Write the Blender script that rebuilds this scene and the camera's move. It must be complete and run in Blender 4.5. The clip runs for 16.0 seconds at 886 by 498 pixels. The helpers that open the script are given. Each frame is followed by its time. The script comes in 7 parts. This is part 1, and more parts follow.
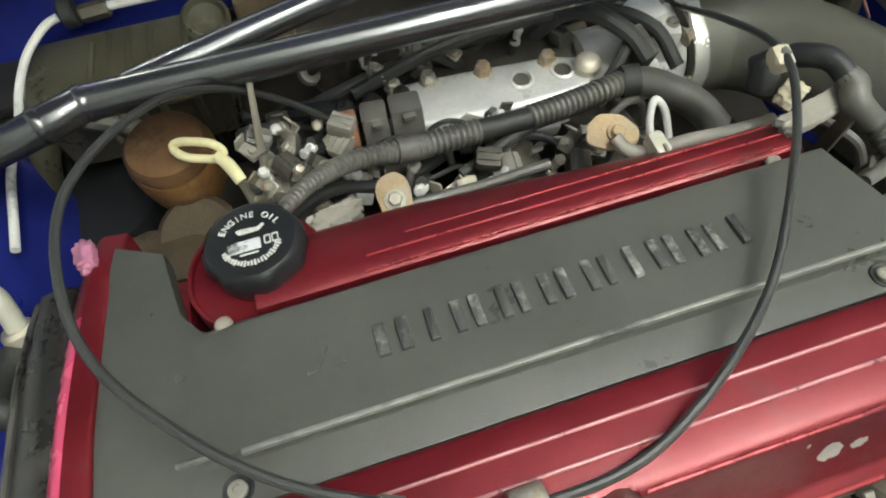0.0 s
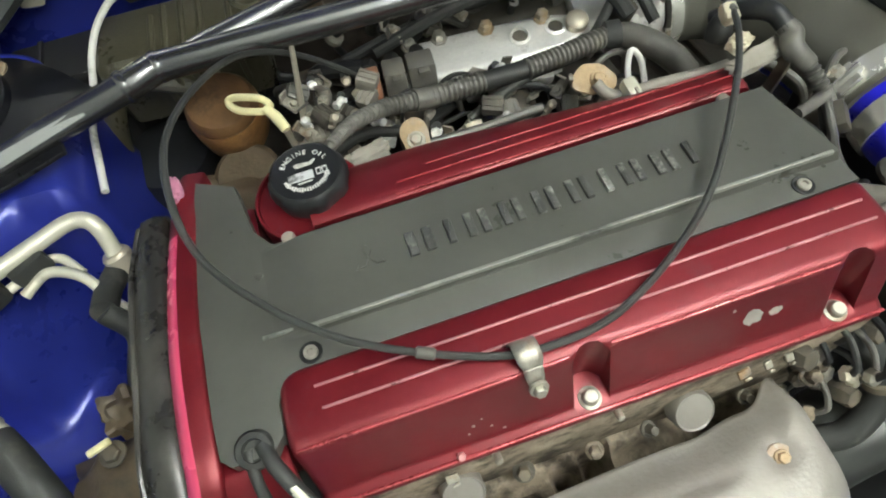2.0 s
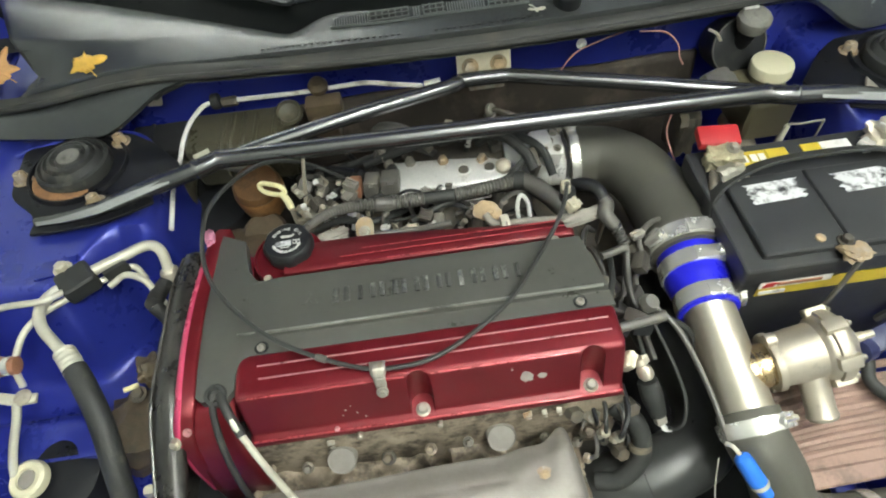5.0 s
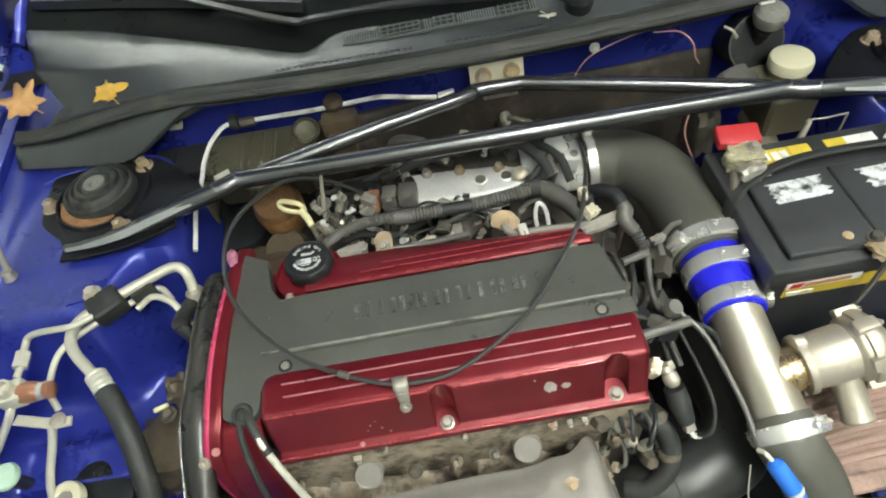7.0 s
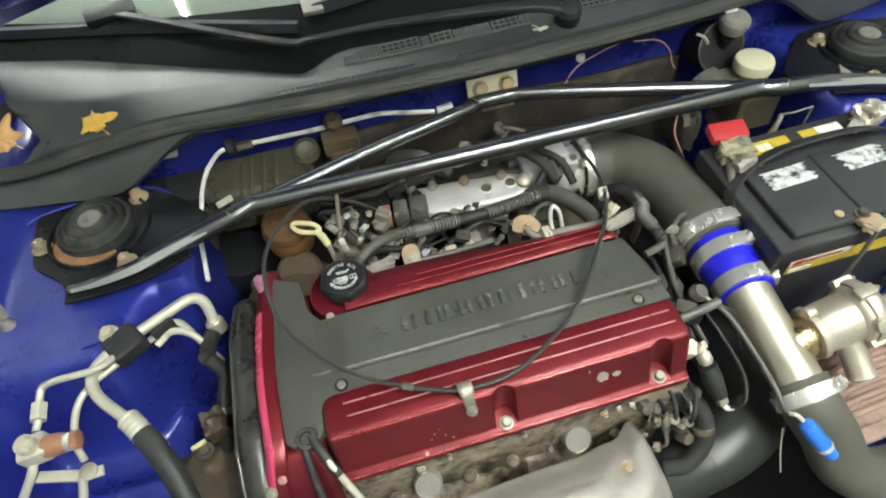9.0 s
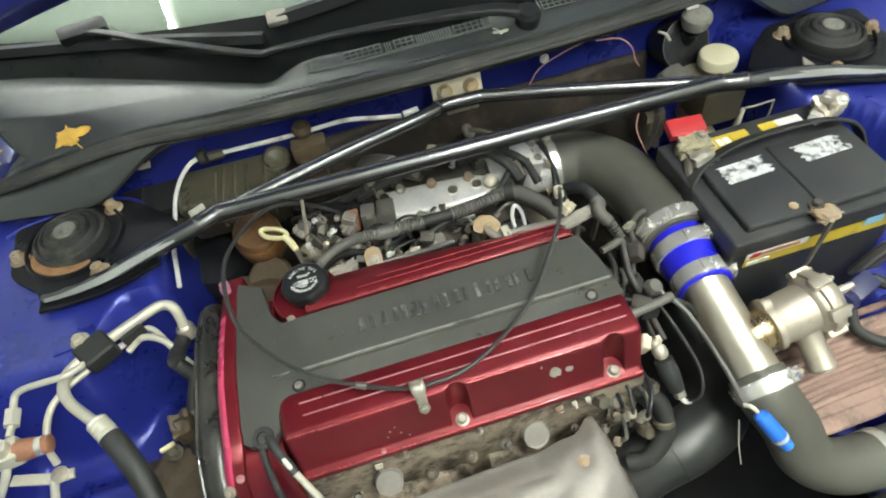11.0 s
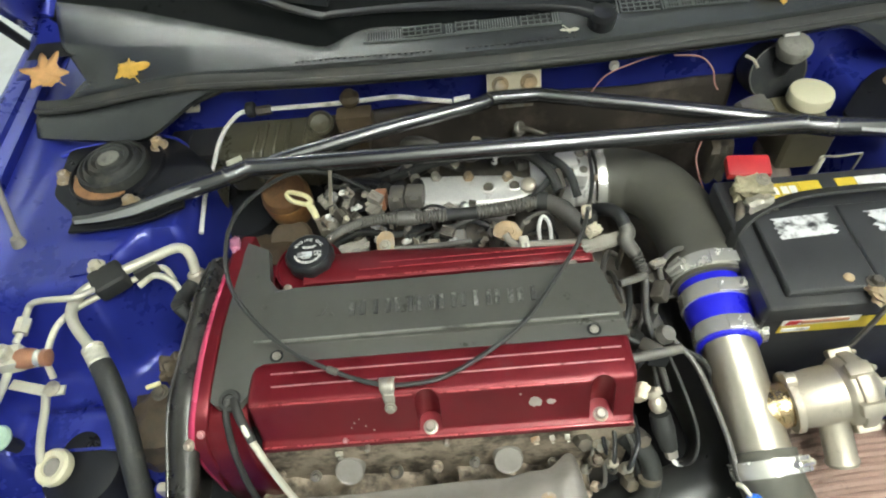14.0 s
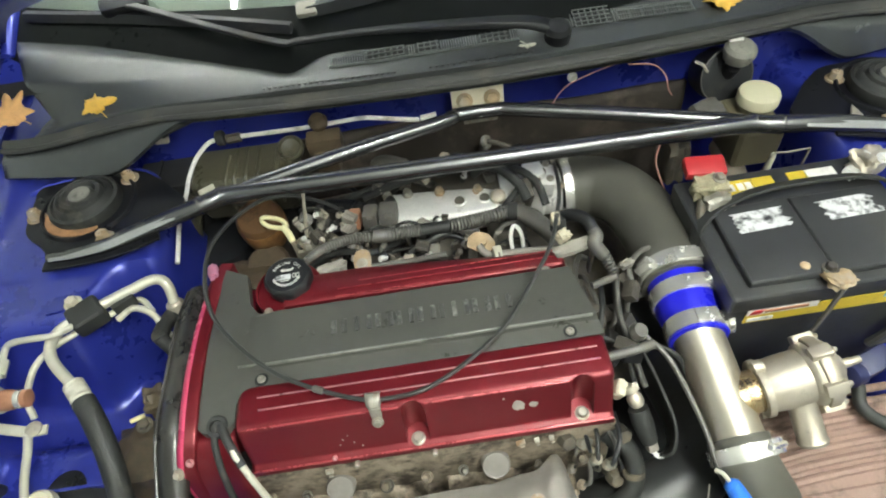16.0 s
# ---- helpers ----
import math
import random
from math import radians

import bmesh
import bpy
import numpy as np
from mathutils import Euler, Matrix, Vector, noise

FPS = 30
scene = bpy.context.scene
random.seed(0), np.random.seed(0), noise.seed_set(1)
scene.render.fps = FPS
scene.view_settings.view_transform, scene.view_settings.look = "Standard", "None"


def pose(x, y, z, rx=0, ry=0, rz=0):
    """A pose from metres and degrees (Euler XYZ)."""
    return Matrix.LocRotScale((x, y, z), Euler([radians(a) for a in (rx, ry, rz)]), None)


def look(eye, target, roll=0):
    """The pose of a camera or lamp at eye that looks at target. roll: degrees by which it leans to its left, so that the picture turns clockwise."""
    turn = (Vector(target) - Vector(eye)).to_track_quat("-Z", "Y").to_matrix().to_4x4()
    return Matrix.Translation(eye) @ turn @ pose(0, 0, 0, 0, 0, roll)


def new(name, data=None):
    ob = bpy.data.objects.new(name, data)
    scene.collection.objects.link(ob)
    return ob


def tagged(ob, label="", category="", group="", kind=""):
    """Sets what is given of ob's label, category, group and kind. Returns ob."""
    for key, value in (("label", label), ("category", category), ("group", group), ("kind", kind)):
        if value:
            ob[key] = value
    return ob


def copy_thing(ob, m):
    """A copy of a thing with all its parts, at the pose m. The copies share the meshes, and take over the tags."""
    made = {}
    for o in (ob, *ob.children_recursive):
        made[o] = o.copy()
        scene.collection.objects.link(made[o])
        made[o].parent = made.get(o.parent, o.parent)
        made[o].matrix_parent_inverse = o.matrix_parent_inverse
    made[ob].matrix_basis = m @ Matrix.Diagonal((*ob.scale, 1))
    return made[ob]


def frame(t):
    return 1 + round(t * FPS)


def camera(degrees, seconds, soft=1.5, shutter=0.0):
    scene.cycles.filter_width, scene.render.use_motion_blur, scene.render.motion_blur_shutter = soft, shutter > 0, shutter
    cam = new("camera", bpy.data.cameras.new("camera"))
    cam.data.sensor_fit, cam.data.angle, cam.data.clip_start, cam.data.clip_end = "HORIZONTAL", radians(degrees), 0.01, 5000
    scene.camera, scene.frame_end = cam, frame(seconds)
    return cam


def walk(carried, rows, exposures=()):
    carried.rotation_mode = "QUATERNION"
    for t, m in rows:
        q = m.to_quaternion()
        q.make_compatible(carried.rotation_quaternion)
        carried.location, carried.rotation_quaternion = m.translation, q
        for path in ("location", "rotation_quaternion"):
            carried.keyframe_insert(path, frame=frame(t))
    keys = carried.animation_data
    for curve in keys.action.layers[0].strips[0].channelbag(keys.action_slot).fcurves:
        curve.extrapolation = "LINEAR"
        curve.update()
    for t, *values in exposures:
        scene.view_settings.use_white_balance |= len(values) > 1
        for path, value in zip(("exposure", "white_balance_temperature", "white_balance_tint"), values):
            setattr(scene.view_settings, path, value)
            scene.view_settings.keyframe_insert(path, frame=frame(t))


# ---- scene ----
cam = camera(72.6, 16.0, soft=2.0)
METRES, EYE, TILT, LEAN, TURN = 1.0, 1.15, -42.0, 8.0, 0.0
PATH = [
    (0, (-0.08, -0.096, 1.082), (0.138, 1.02, -0.564), -7.4),
    (0.5, (-0.099, -0.138, 1.104), (0.061, 0.95, -0.566), -11.9),
    (1, (-0.118, -0.144, 1.126), (0.054, 0.939, -0.546), -10.0),
    (1.5, (-0.117, -0.158, 1.148), (0.029, 0.883, -0.553), -10.9),
    (2, (-0.101, -0.165, 1.145), (0.05, 0.856, -0.568), -11.0),
    (2.5, (-0.077, -0.15, 1.131), (0.099, 0.819, -0.61), -9.0),
    (3, (-0.087, -0.143, 1.152), (0.052, 0.808, -0.602), -8.9),
    (3.5, (-0.048, -0.219, 1.257), (0.057, 0.811, -0.453), -6.1),
    (4, (0.019, -0.303, 1.33), (0.006, 0.855, -0.301), -7.6),
    (4.2, (0.017, -0.331, 1.339), (0.054, 0.894, -0.241), -6.2),
    (6.3, (0.045, -0.328, 1.353), (-0.042, 0.905, -0.22), -12.5),
    (6.5, (0.043, -0.325, 1.351), (-0.06, 0.911, -0.217), -13.4),
    (7, (0.034, -0.325, 1.355), (-0.02, 0.922, -0.207), -12.1),
    (7.5, (-0.04, -0.315, 1.351), (-0.013, 0.937, -0.209), -9.2),
    (8, (-0.122, -0.312, 1.373), (0.107, 0.903, -0.199), -5.5),
    (8.5, (-0.127, -0.32, 1.375), (0.167, 0.872, -0.204), -4.9),
    (9, (-0.099, -0.316, 1.379), (0.116, 0.917, -0.181), -7.1),
    (9.2, (-0.088, -0.324, 1.381), (0.095, 0.924, -0.171), -8.0),
    (11.3, (-0.035, -0.345, 1.381), (0.139, 0.91, -0.167), -10.2),
    (11.5, (-0.038, -0.341, 1.383), (0.131, 0.907, -0.171), -10.0),
    (12, (-0.039, -0.336, 1.38), (0.085, 0.942, -0.153), -10.3),
    (12.5, (-0.003, -0.339, 1.382), (0.098, 0.952, -0.142), -10.4),
    (13, (0.006, -0.328, 1.385), (0.006, 0.953, -0.15), -6.6),
    (13.5, (0.025, -0.309, 1.369), (-0.094, 0.957, -0.174), -8.0),
    (14, (0.049, -0.322, 1.362), (-0.045, 0.923, -0.2), -8.5),
    (14.5, (0.063, -0.342, 1.377), (0.076, 0.929, -0.166), -6.8),
    (15, (0.063, -0.339, 1.38), (0.106, 0.945, -0.153), -7.1),
    (15.5, (0.054, -0.337, 1.372), (0.065, 0.927, -0.178), -8.3),
    (16, (0.048, -0.335, 1.375), (0.044, 0.943, -0.163), -8.9),
]
walk(cam, [(t, look(eye, target, roll)) for t, eye, target, roll in PATH])

# ---- light: a garage lit by fluorescent tubes on a pale ceiling ----
world = bpy.data.worlds.new("garage_air")
world.use_nodes = True
world.node_tree.nodes["Background"].inputs[0].default_value = (0.75, 0.8, 0.85, 1)
world.node_tree.nodes["Background"].inputs[1].default_value = 0.02
scene.world = world
scene.view_settings.exposure = 0.0
TUBES = [(-0.88, 1.95), (0.95, 0.2), (0.45, -0.95)]      # x, y of each pair of tubes, which run along y


# ---- materials ----
def mat(name, color, rough=0.5, metal=0.0, var=0.15, scale=30.0, bump=0.0, bscale=200.0, coat=0.0, dirt=None, dscale=12.0, damount=0.5, spec=0.5, rvar=0.12, islands=0.0, coatr=0.12):
    """A surface of one base colour, varied at two scales, with fine relief and dirt patches of a second colour."""
    m = bpy.data.materials.new(name)
    m.use_nodes = True
    nt = m.node_tree
    p = nt.nodes["Principled BSDF"]
    N = nt.nodes.new
    tc = N("ShaderNodeTexCoord")
    n1 = N("ShaderNodeTexNoise")
    n1.inputs["Scale"].default_value, n1.inputs["Detail"].default_value = scale, 6
    nt.links.new(tc.outputs["Object"], n1.inputs["Vector"])
    n2 = N("ShaderNodeTexNoise")
    n2.inputs["Scale"].default_value, n2.inputs["Detail"].default_value = scale * 9, 4
    nt.links.new(tc.outputs["Object"], n2.inputs["Vector"])
    add = N("ShaderNodeMath")
    add.operation = "MULTIPLY_ADD"
    add.inputs[1].default_value = 0.4
    nt.links.new(n2.outputs["Fac"], add.inputs[0])
    nt.links.new(n1.outputs["Fac"], add.inputs[2])
    ramp = N("ShaderNodeMapRange")
    ramp.inputs["From Min"].default_value, ramp.inputs["From Max"].default_value = 0.4, 1.0
    ramp.inputs["To Min"].default_value, ramp.inputs["To Max"].default_value = 1 - var, 1 + var
    nt.links.new(add.outputs[0], ramp.inputs["Value"])
    hsv = N("ShaderNodeHueSaturation")
    hsv.inputs["Color"].default_value = (*color, 1)
    nt.links.new(ramp.outputs[0], hsv.inputs["Value"])
    out = hsv.outputs["Color"]
    if islands:
        info = N("ShaderNodeObjectInfo")
        mr = N("ShaderNodeMapRange")
        mr.inputs["To Min"].default_value, mr.inputs["To Max"].default_value = 1 - islands, 1 + islands
        nt.links.new(info.outputs["Random"], mr.inputs["Value"])
        h2 = N("ShaderNodeHueSaturation")
        nt.links.new(out, h2.inputs["Color"])
        nt.links.new(mr.outputs[0], h2.inputs["Value"])
        out = h2.outputs["Color"]
    rr = N("ShaderNodeMapRange")
    rr.inputs["From Min"].default_value, rr.inputs["From Max"].default_value = 0.4, 1.0
    rr.inputs["To Min"].default_value, rr.inputs["To Max"].default_value = max(0.02, rough - rvar), min(1, rough + rvar)
    nt.links.new(add.outputs[0], rr.inputs["Value"])
    rout = rr.outputs[0]
    if dirt:
        n3 = N("ShaderNodeTexNoise")
        n3.inputs["Scale"].default_value, n3.inputs["Detail"].default_value, n3.inputs["Roughness"].default_value = dscale, 8, 0.65
        nt.links.new(tc.outputs["Object"], n3.inputs["Vector"])
        dr = N("ShaderNodeMapRange")
        dr.inputs["From Min"].default_value, dr.inputs["From Max"].default_value = 0.62 - 0.3 * damount, 0.78 - 0.3 * damount
        nt.links.new(n3.outputs["Fac"], dr.inputs["Value"])
        mx = N("ShaderNodeMix")
        mx.data_type = "RGBA"
        mx.inputs["B"].default_value = (*dirt, 1)
        nt.links.new(dr.outputs[0], mx.inputs["Factor"])
        nt.links.new(out, mx.inputs["A"])
        out = mx.outputs["Result"]
        mr2 = N("ShaderNodeMix")
        mr2.inputs["B"].default_value = 0.8
        nt.links.new(dr.outputs[0], mr2.inputs["Factor"])
        nt.links.new(rout, mr2.inputs["A"])
        rout = mr2.outputs["Result"]
        if metal:
            mm = N("ShaderNodeMix")
            mm.inputs["A"].default_value, mm.inputs["B"].default_value = metal, 0.0
            nt.links.new(dr.outputs[0], mm.inputs["Factor"])
            nt.links.new(mm.outputs["Result"], p.inputs["Metallic"])
    elif metal:
        p.inputs["Metallic"].default_value = metal
    nt.links.new(out, p.inputs["Base Color"])
    nt.links.new(rout, p.inputs["Roughness"])
    p.inputs["Coat Weight"].default_value = coat
    p.inputs["Coat Roughness"].default_value = coatr
    p.inputs["Specular IOR Level"].default_value = spec
    if bump:
        n4 = N("ShaderNodeTexNoise")
        n4.inputs["Scale"].default_value, n4.inputs["Detail"].default_value = bscale, 3
        nt.links.new(tc.outputs["Object"], n4.inputs["Vector"])
        bp = N("ShaderNodeBump")
        bp.inputs["Strength"].default_value, bp.inputs["Distance"].default_value = bump, 0.001
        nt.links.new(n4.outputs["Fac"], bp.inputs["Height"])
        nt.links.new(bp.outputs[0], p.inputs["Normal"])
    return m


RED = mat("red_cover_paint", (0.165, 0.007, 0.014), 0.44, 0.55, 0.15, 25, 0.14, 900, 0.35, dirt=(0.13, 0.010, 0.015), dscale=16, damount=0.2, coatr=0.27)
# pale rib and ridge colours hold wear and specular edges together
RIBW = mat("worn_rib_glint", (0.55, 0.27, 0.28), 0.34, 0.5, 0.25, 60, 0.1, 600, dirt=(0.30, 0.06, 0.07), dscale=30, damount=0.05)
RIDGE = mat("worn_ridge_glint", (0.24, 0.24, 0.22), 0.42, 0.2, 0.2, 40, 0.1, 600, dirt=(0.09, 0.09, 0.085), dscale=25, damount=0.3)
PANEL = mat("charcoal_panel", (0.070, 0.070, 0.062), 0.36, 0.0, 0.12, 18, 0.25, 1400, 0.0, dirt=(0.085, 0.083, 0.072), dscale=14, damount=0.08, spec=0.55)
LETTER = mat("worn_letter_metal", (0.095, 0.095, 0.09), 0.36, 0.4, 0.35, 60, 0.2, 900, dirt=(0.42, 0.41, 0.38), dscale=48, damount=0.32)
GLOSSBLK = mat("gloss_black_paint", (0.009, 0.0095, 0.012), 0.34, 0, 0.2, 20, 0.04, 500, 0.0, spec=0.3, dirt=(0.05, 0.045, 0.04), dscale=18, damount=0.1)
BLACK = mat("black_plastic", (0.017, 0.018, 0.020), 0.42, 0, 0.25, 25, 0.15, 600, dirt=(0.05, 0.047, 0.04), dscale=15, damount=0.15, spec=0.32)
CASE = mat("dusty_battery_plastic", (0.032, 0.033, 0.035), 0.48, 0, 0.2, 25, 0.15, 600, dirt=(0.055, 0.053, 0.048), dscale=9, damount=0.2)
DUSTBLK = mat("dusty_black_pipe", (0.050, 0.048, 0.044), 0.5, 0, 0.3, 30, 0.2, 500, dirt=(0.10, 0.094, 0.08), dscale=30, damount=0.25)
HOSEGLOSS = mat("smooth_black_hose", (0.034, 0.035, 0.034), 0.36, 0, 0.15, 16, 0.06, 500)
# lighter red that carries the edges' highlight as colour
GLINTRED = mat("red_edge_glint", (0.34, 0.040, 0.050), 0.30, 0.4, 0.3, 40, 0.1, 600, 0.4, dirt=(0.22, 0.012, 0.02), dscale=40, damount=0.3)
RUBBER = mat("black_rubber", (0.024, 0.025, 0.024), 0.62, 0, 0.2, 20, 0.2, 700, dirt=(0.09, 0.085, 0.07), dscale=18, damount=0.15)
ELBOW = mat("grey_black_rubber", (0.088, 0.085, 0.070), 0.6, 0, 0.15, 16, 0.25, 800, dirt=(0.12, 0.115, 0.09), dscale=10, damount=0.2)
CONDUIT = mat("dusty_conduit", (0.105, 0.10, 0.09), 0.40, 0, 0.25, 40, 0.1, 700, dirt=(0.17, 0.155, 0.125), dscale=30, damount=0.2)
BAR = mat("gunmetal_paint", (0.15, 0.15, 0.155), 0.24, 0.85, 0.04, 15, 0.0, 900, 0.0, rvar=0.015)
BLUE = mat("blue_car_paint", (0.024, 0.036, 0.30), 0.32, 0.25, 0.12, 9, 0.0, 300, 0.55, dirt=(0.032, 0.044, 0.22), dscale=7, damount=0.05)
ALU = mat("cast_aluminium", (0.55, 0.50, 0.41), 0.46, 0.65, 0.12, 30, 0.25, 900, dirt=(0.25, 0.22, 0.17), dscale=25, damount=0.18)
BRIGHT = mat("bright_aluminium", (0.84, 0.83, 0.80), 0.36, 0.35, 0.15, 30, 0.25, 500, dirt=(0.4, 0.37, 0.32), dscale=30, damount=0.15)
STEEL = mat("brushed_steel_pipe", (0.62, 0.57, 0.475), 0.37, 0.85, 0.08, 20, 0.06, 800, rvar=0.07)
GOLD = mat("heat_tinted_weld", (0.55, 0.42, 0.24), 0.3, 0.9, 0.25, 40, 0.3, 500)
ZINC = mat("zinc_plated", (0.37, 0.35, 0.30), 0.38, 0.6, 0.25, 60, 0.3, 600, dirt=(0.24, 0.15, 0.08), dscale=40, damount=0.3)
CORRODED = mat("corroded_brass", (0.46, 0.42, 0.28), 0.5, 0.35, 0.4, 60, 0.4, 500, dirt=(0.24, 0.22, 0.15), dscale=70, damount=0.45)
CHROME = mat("clamp_steel", (0.93, 0.91, 0.85), 0.24, 0.72, 0.06, 50, 0.9, 70, rvar=0.06)
RUSTY = mat("rusty_tab", (0.39, 0.285, 0.17), 0.6, 0.2, 0.35, 60, 0.5, 500, dirt=(0.36, 0.31, 0.25), dscale=35, damount=0.45)
RUST = mat("orange_rust", (0.31, 0.16, 0.075), 0.75, 0.0, 0.4, 60, 0.5, 400, dirt=(0.16, 0.10, 0.06), dscale=45, damount=0.3)
DUSTY = mat("dusty_grey_rubber", (0.20, 0.195, 0.17), 0.7, 0, 0.25, 50, 0.3, 500, dirt=(0.10, 0.095, 0.085), dscale=60, damount=0.3)
BROWN = mat("brown_varnish", (0.27, 0.135, 0.05), 0.42, 0.1, 0.4, 25, 0.3, 300, dirt=(0.10, 0.055, 0.025), dscale=24, damount=0.4)
CAST = mat("sooty_cast_head", (0.30, 0.245, 0.185), 0.6, 0.1, 0.5, 30, 0.8, 350, dirt=(0.060, 0.047, 0.034), dscale=32, damount=0.52)
MOUNT = mat("oily_brown_bracket", (0.085, 0.062, 0.038), 0.5, 0.1, 0.4, 20, 0.4, 300, dirt=(0.05, 0.04, 0.028), dscale=16, damount=0.4)
SHIELD = mat("dull_heat_shield", (0.275, 0.255, 0.235), 0.5, 0.3, 0.2, 12, 0.3, 300, dirt=(0.22, 0.19, 0.165), dscale=9, damount=0.3)
STAIN = mat("rust_stained_metal", (0.40, 0.30, 0.22), 0.55, 0.2, 0.3, 60, 0.3, 400, dirt=(0.47, 0.435, 0.40), dscale=90, damount=0.3)
CREAM = mat("cream_aluminium_line", (0.62, 0.60, 0.50), 0.42, 0.25, 0.12, 25, 0.1, 500, dirt=(0.33, 0.30, 0.22), dscale=25, damount=0.2)
GREYHOSE = mat("grey_hose", (0.26, 0.24, 0.21), 0.6, 0, 0.2, 30, 0.2, 500)
HOSEBLUE = mat("blue_silicone", (0.02, 0.02, 0.62), 0.3, 0, 0.08, 20, 0.05, 700, 0.3)
REDPLAST = mat("red_terminal_cover", (0.44, 0.025, 0.03), 0.45, 0, 0.15, 30, 0.1, 500)
YELLOW = mat("yellow_label", (0.62, 0.46, 0.045), 0.4, 0, 0.1, 40, dirt=(0.4, 0.3, 0.1), dscale=40, damount=0.15)
WHITE = mat("white_print", (0.78, 0.77, 0.74), 0.5, 0, 0.08, 50, dirt=(0.35, 0.34, 0.3), dscale=45, damount=0.25)
WORNWHITE = mat("worn_white_sticker", (0.68, 0.69, 0.70), 0.55, 0, 0.1, 50, dirt=(0.03, 0.03, 0.035), dscale=80, damount=0.50)
LTBLUE = mat("light_blue_print", (0.25, 0.5, 0.75), 0.45)
CAPWHITE = mat("ivory_cap", (0.70, 0.66, 0.47), 0.4, 0, 0.06, 20, 0.1, 300)
RESERVOIR = mat("yellowed_reservoir", (0.14, 0.125, 0.08), 0.4, 0, 0.15, 15)
DIPYEL = mat("yellow_dipstick", (0.78, 0.72, 0.42), 0.45, 0, 0.15, 60, dirt=(0.4, 0.3, 0.12), dscale=40, damount=0.2)
DARKBROWN = mat("dark_brown_varnish", (0.14, 0.072, 0.03), 0.42, 0.1, 0.35, 25, 0.3, 300, dirt=(0.04, 0.025, 0.014), dscale=24, damount=0.4)
OLIVE = mat("olive_brown_plastic", (0.062, 0.057, 0.038), 0.34, 0, 0.3, 22, 0.2, 400, dirt=(0.15, 0.135, 0.09), dscale=16, damount=0.3)
PLATED = mat("pale_plated_bracket", (0.66, 0.60, 0.46), 0.42, 0.3, 0.12, 40, 0.15, 500, dirt=(0.42, 0.31, 0.18), dscale=30, damount=0.15)
COWL = mat("faded_cowl_plastic", (0.046, 0.050, 0.051), 0.24, 0, 0.12, 8, 0.35, 1500, dirt=(0.07, 0.072, 0.070), dscale=6, damount=-0.25, rvar=0.03, spec=0.9)
GRILLE = mat("faded_grille_plastic", (0.10, 0.108, 0.105), 0.35, 0, 0.15, 20, 0.2, 900)
SEAL = mat("weather_seal", (0.045, 0.045, 0.042), 0.5, 0, 0.2, 20, 0.2, 500, dirt=(0.09, 0.085, 0.072), dscale=12, damount=0.2)
FRIT = mat("black_glass_band", (0.006, 0.007, 0.007), 0.35, 0, 0.02, 10, spec=0.05)
LEAF = mat("yellow_leaf", (0.70, 0.42, 0.07), 0.6, 0, 0.2, 60, 0.4, 300, islands=0.15)
ORLEAF = mat("orange_leaf", (0.72, 0.40, 0.16), 0.6, 0, 0.2, 60, 0.4, 300)
PLEAT = mat("pinkish_filter_pleat", (0.30, 0.195, 0.16), 0.7, 0, 0.2, 25, 0.3, 400, dirt=(0.1, 0.075, 0.06), dscale=14, damount=0.35)
DARKMETAL = mat("greasy_dark_metal", (0.095, 0.086, 0.072), 0.5, 0.3, 0.35, 25, 0.4, 300, dirt=(0.15, 0.12, 0.082), dscale=20, damount=0.35)
TIMING = mat("timing_cover_plastic", (0.022, 0.021, 0.019), 0.28, 0, 0.4, 14, 0.5, 26, 0.15, dirt=(0.065, 0.060, 0.054), dscale=16, damount=0.42, rvar=0.08)
# cover red made lighter to hold the rail's catch of light
RAILSHINE = mat("rail_edge_shine", (0.66, 0.06, 0.15), 0.30, 0.2, 0.06, 12, 0.0, 900, 0.5)
PINK = mat("faded_pink_paint", (0.55, 0.22, 0.33), 0.5, 0.1, 0.25, 60, 0.2, 600)
TAGBLUE = mat("bright_blue_plastic", (0.03, 0.18, 0.72), 0.35, 0, 0.1, 30)
PURPLE = mat("faded_navy_plastic", (0.024, 0.028, 0.085), 0.45, 0, 0.15, 30)
REDWIRE = mat("pink_wire", (0.40, 0.20, 0.17), 0.5)
COPPER = mat("brown_switch", (0.36, 0.17, 0.10), 0.45, 0.1, 0.25, 50, 0.2, 400)
GREENISH = mat("pale_green_plastic", (0.45, 0.62, 0.47), 0.45)
CHIP = mat("bare_metal_chip", (0.45, 0.42, 0.38), 0.5, 0.4, 0.2, 80)
FLOOR = mat("pale_concrete", (0.58, 0.60, 0.60), 0.5, 0, 0.12, 2.5, 0.2, 80, dirt=(0.47, 0.47, 0.45), dscale=1.5, damount=0.3)
WALLP = mat("pale_wall_paint", (0.60, 0.62, 0.61), 0.7, 0, 0.06, 3, 0.1, 120)
CEIL = mat("white_ceiling_paint", (0.80, 0.83, 0.78), 0.8, 0, 0.04, 3, 0.1, 120)
DARK = mat("flat_black", (0.012, 0.012, 0.013), 0.7, 0, 0.3, 8)
glass = bpy.data.materials.new("windscreen_glass")
glass.use_nodes = True
gp = glass.node_tree.nodes["Principled BSDF"]
gp.inputs["Base Color"].default_value = (0.86, 0.95, 0.88, 1)
gp.inputs["Roughness"].default_value = 0.015
gp.inputs["IOR"].default_value = 1.6
gp.inputs["Transmission Weight"].default_value = 1.0
GLASS = glass
SHADE = mat("pale_sunshade", (0.13, 0.145, 0.125), 0.6, 0.0, 0.05, 4, 0.2, 60)
tubeglow = bpy.data.materials.new("glowing_tube")
tubeglow.use_nodes = True
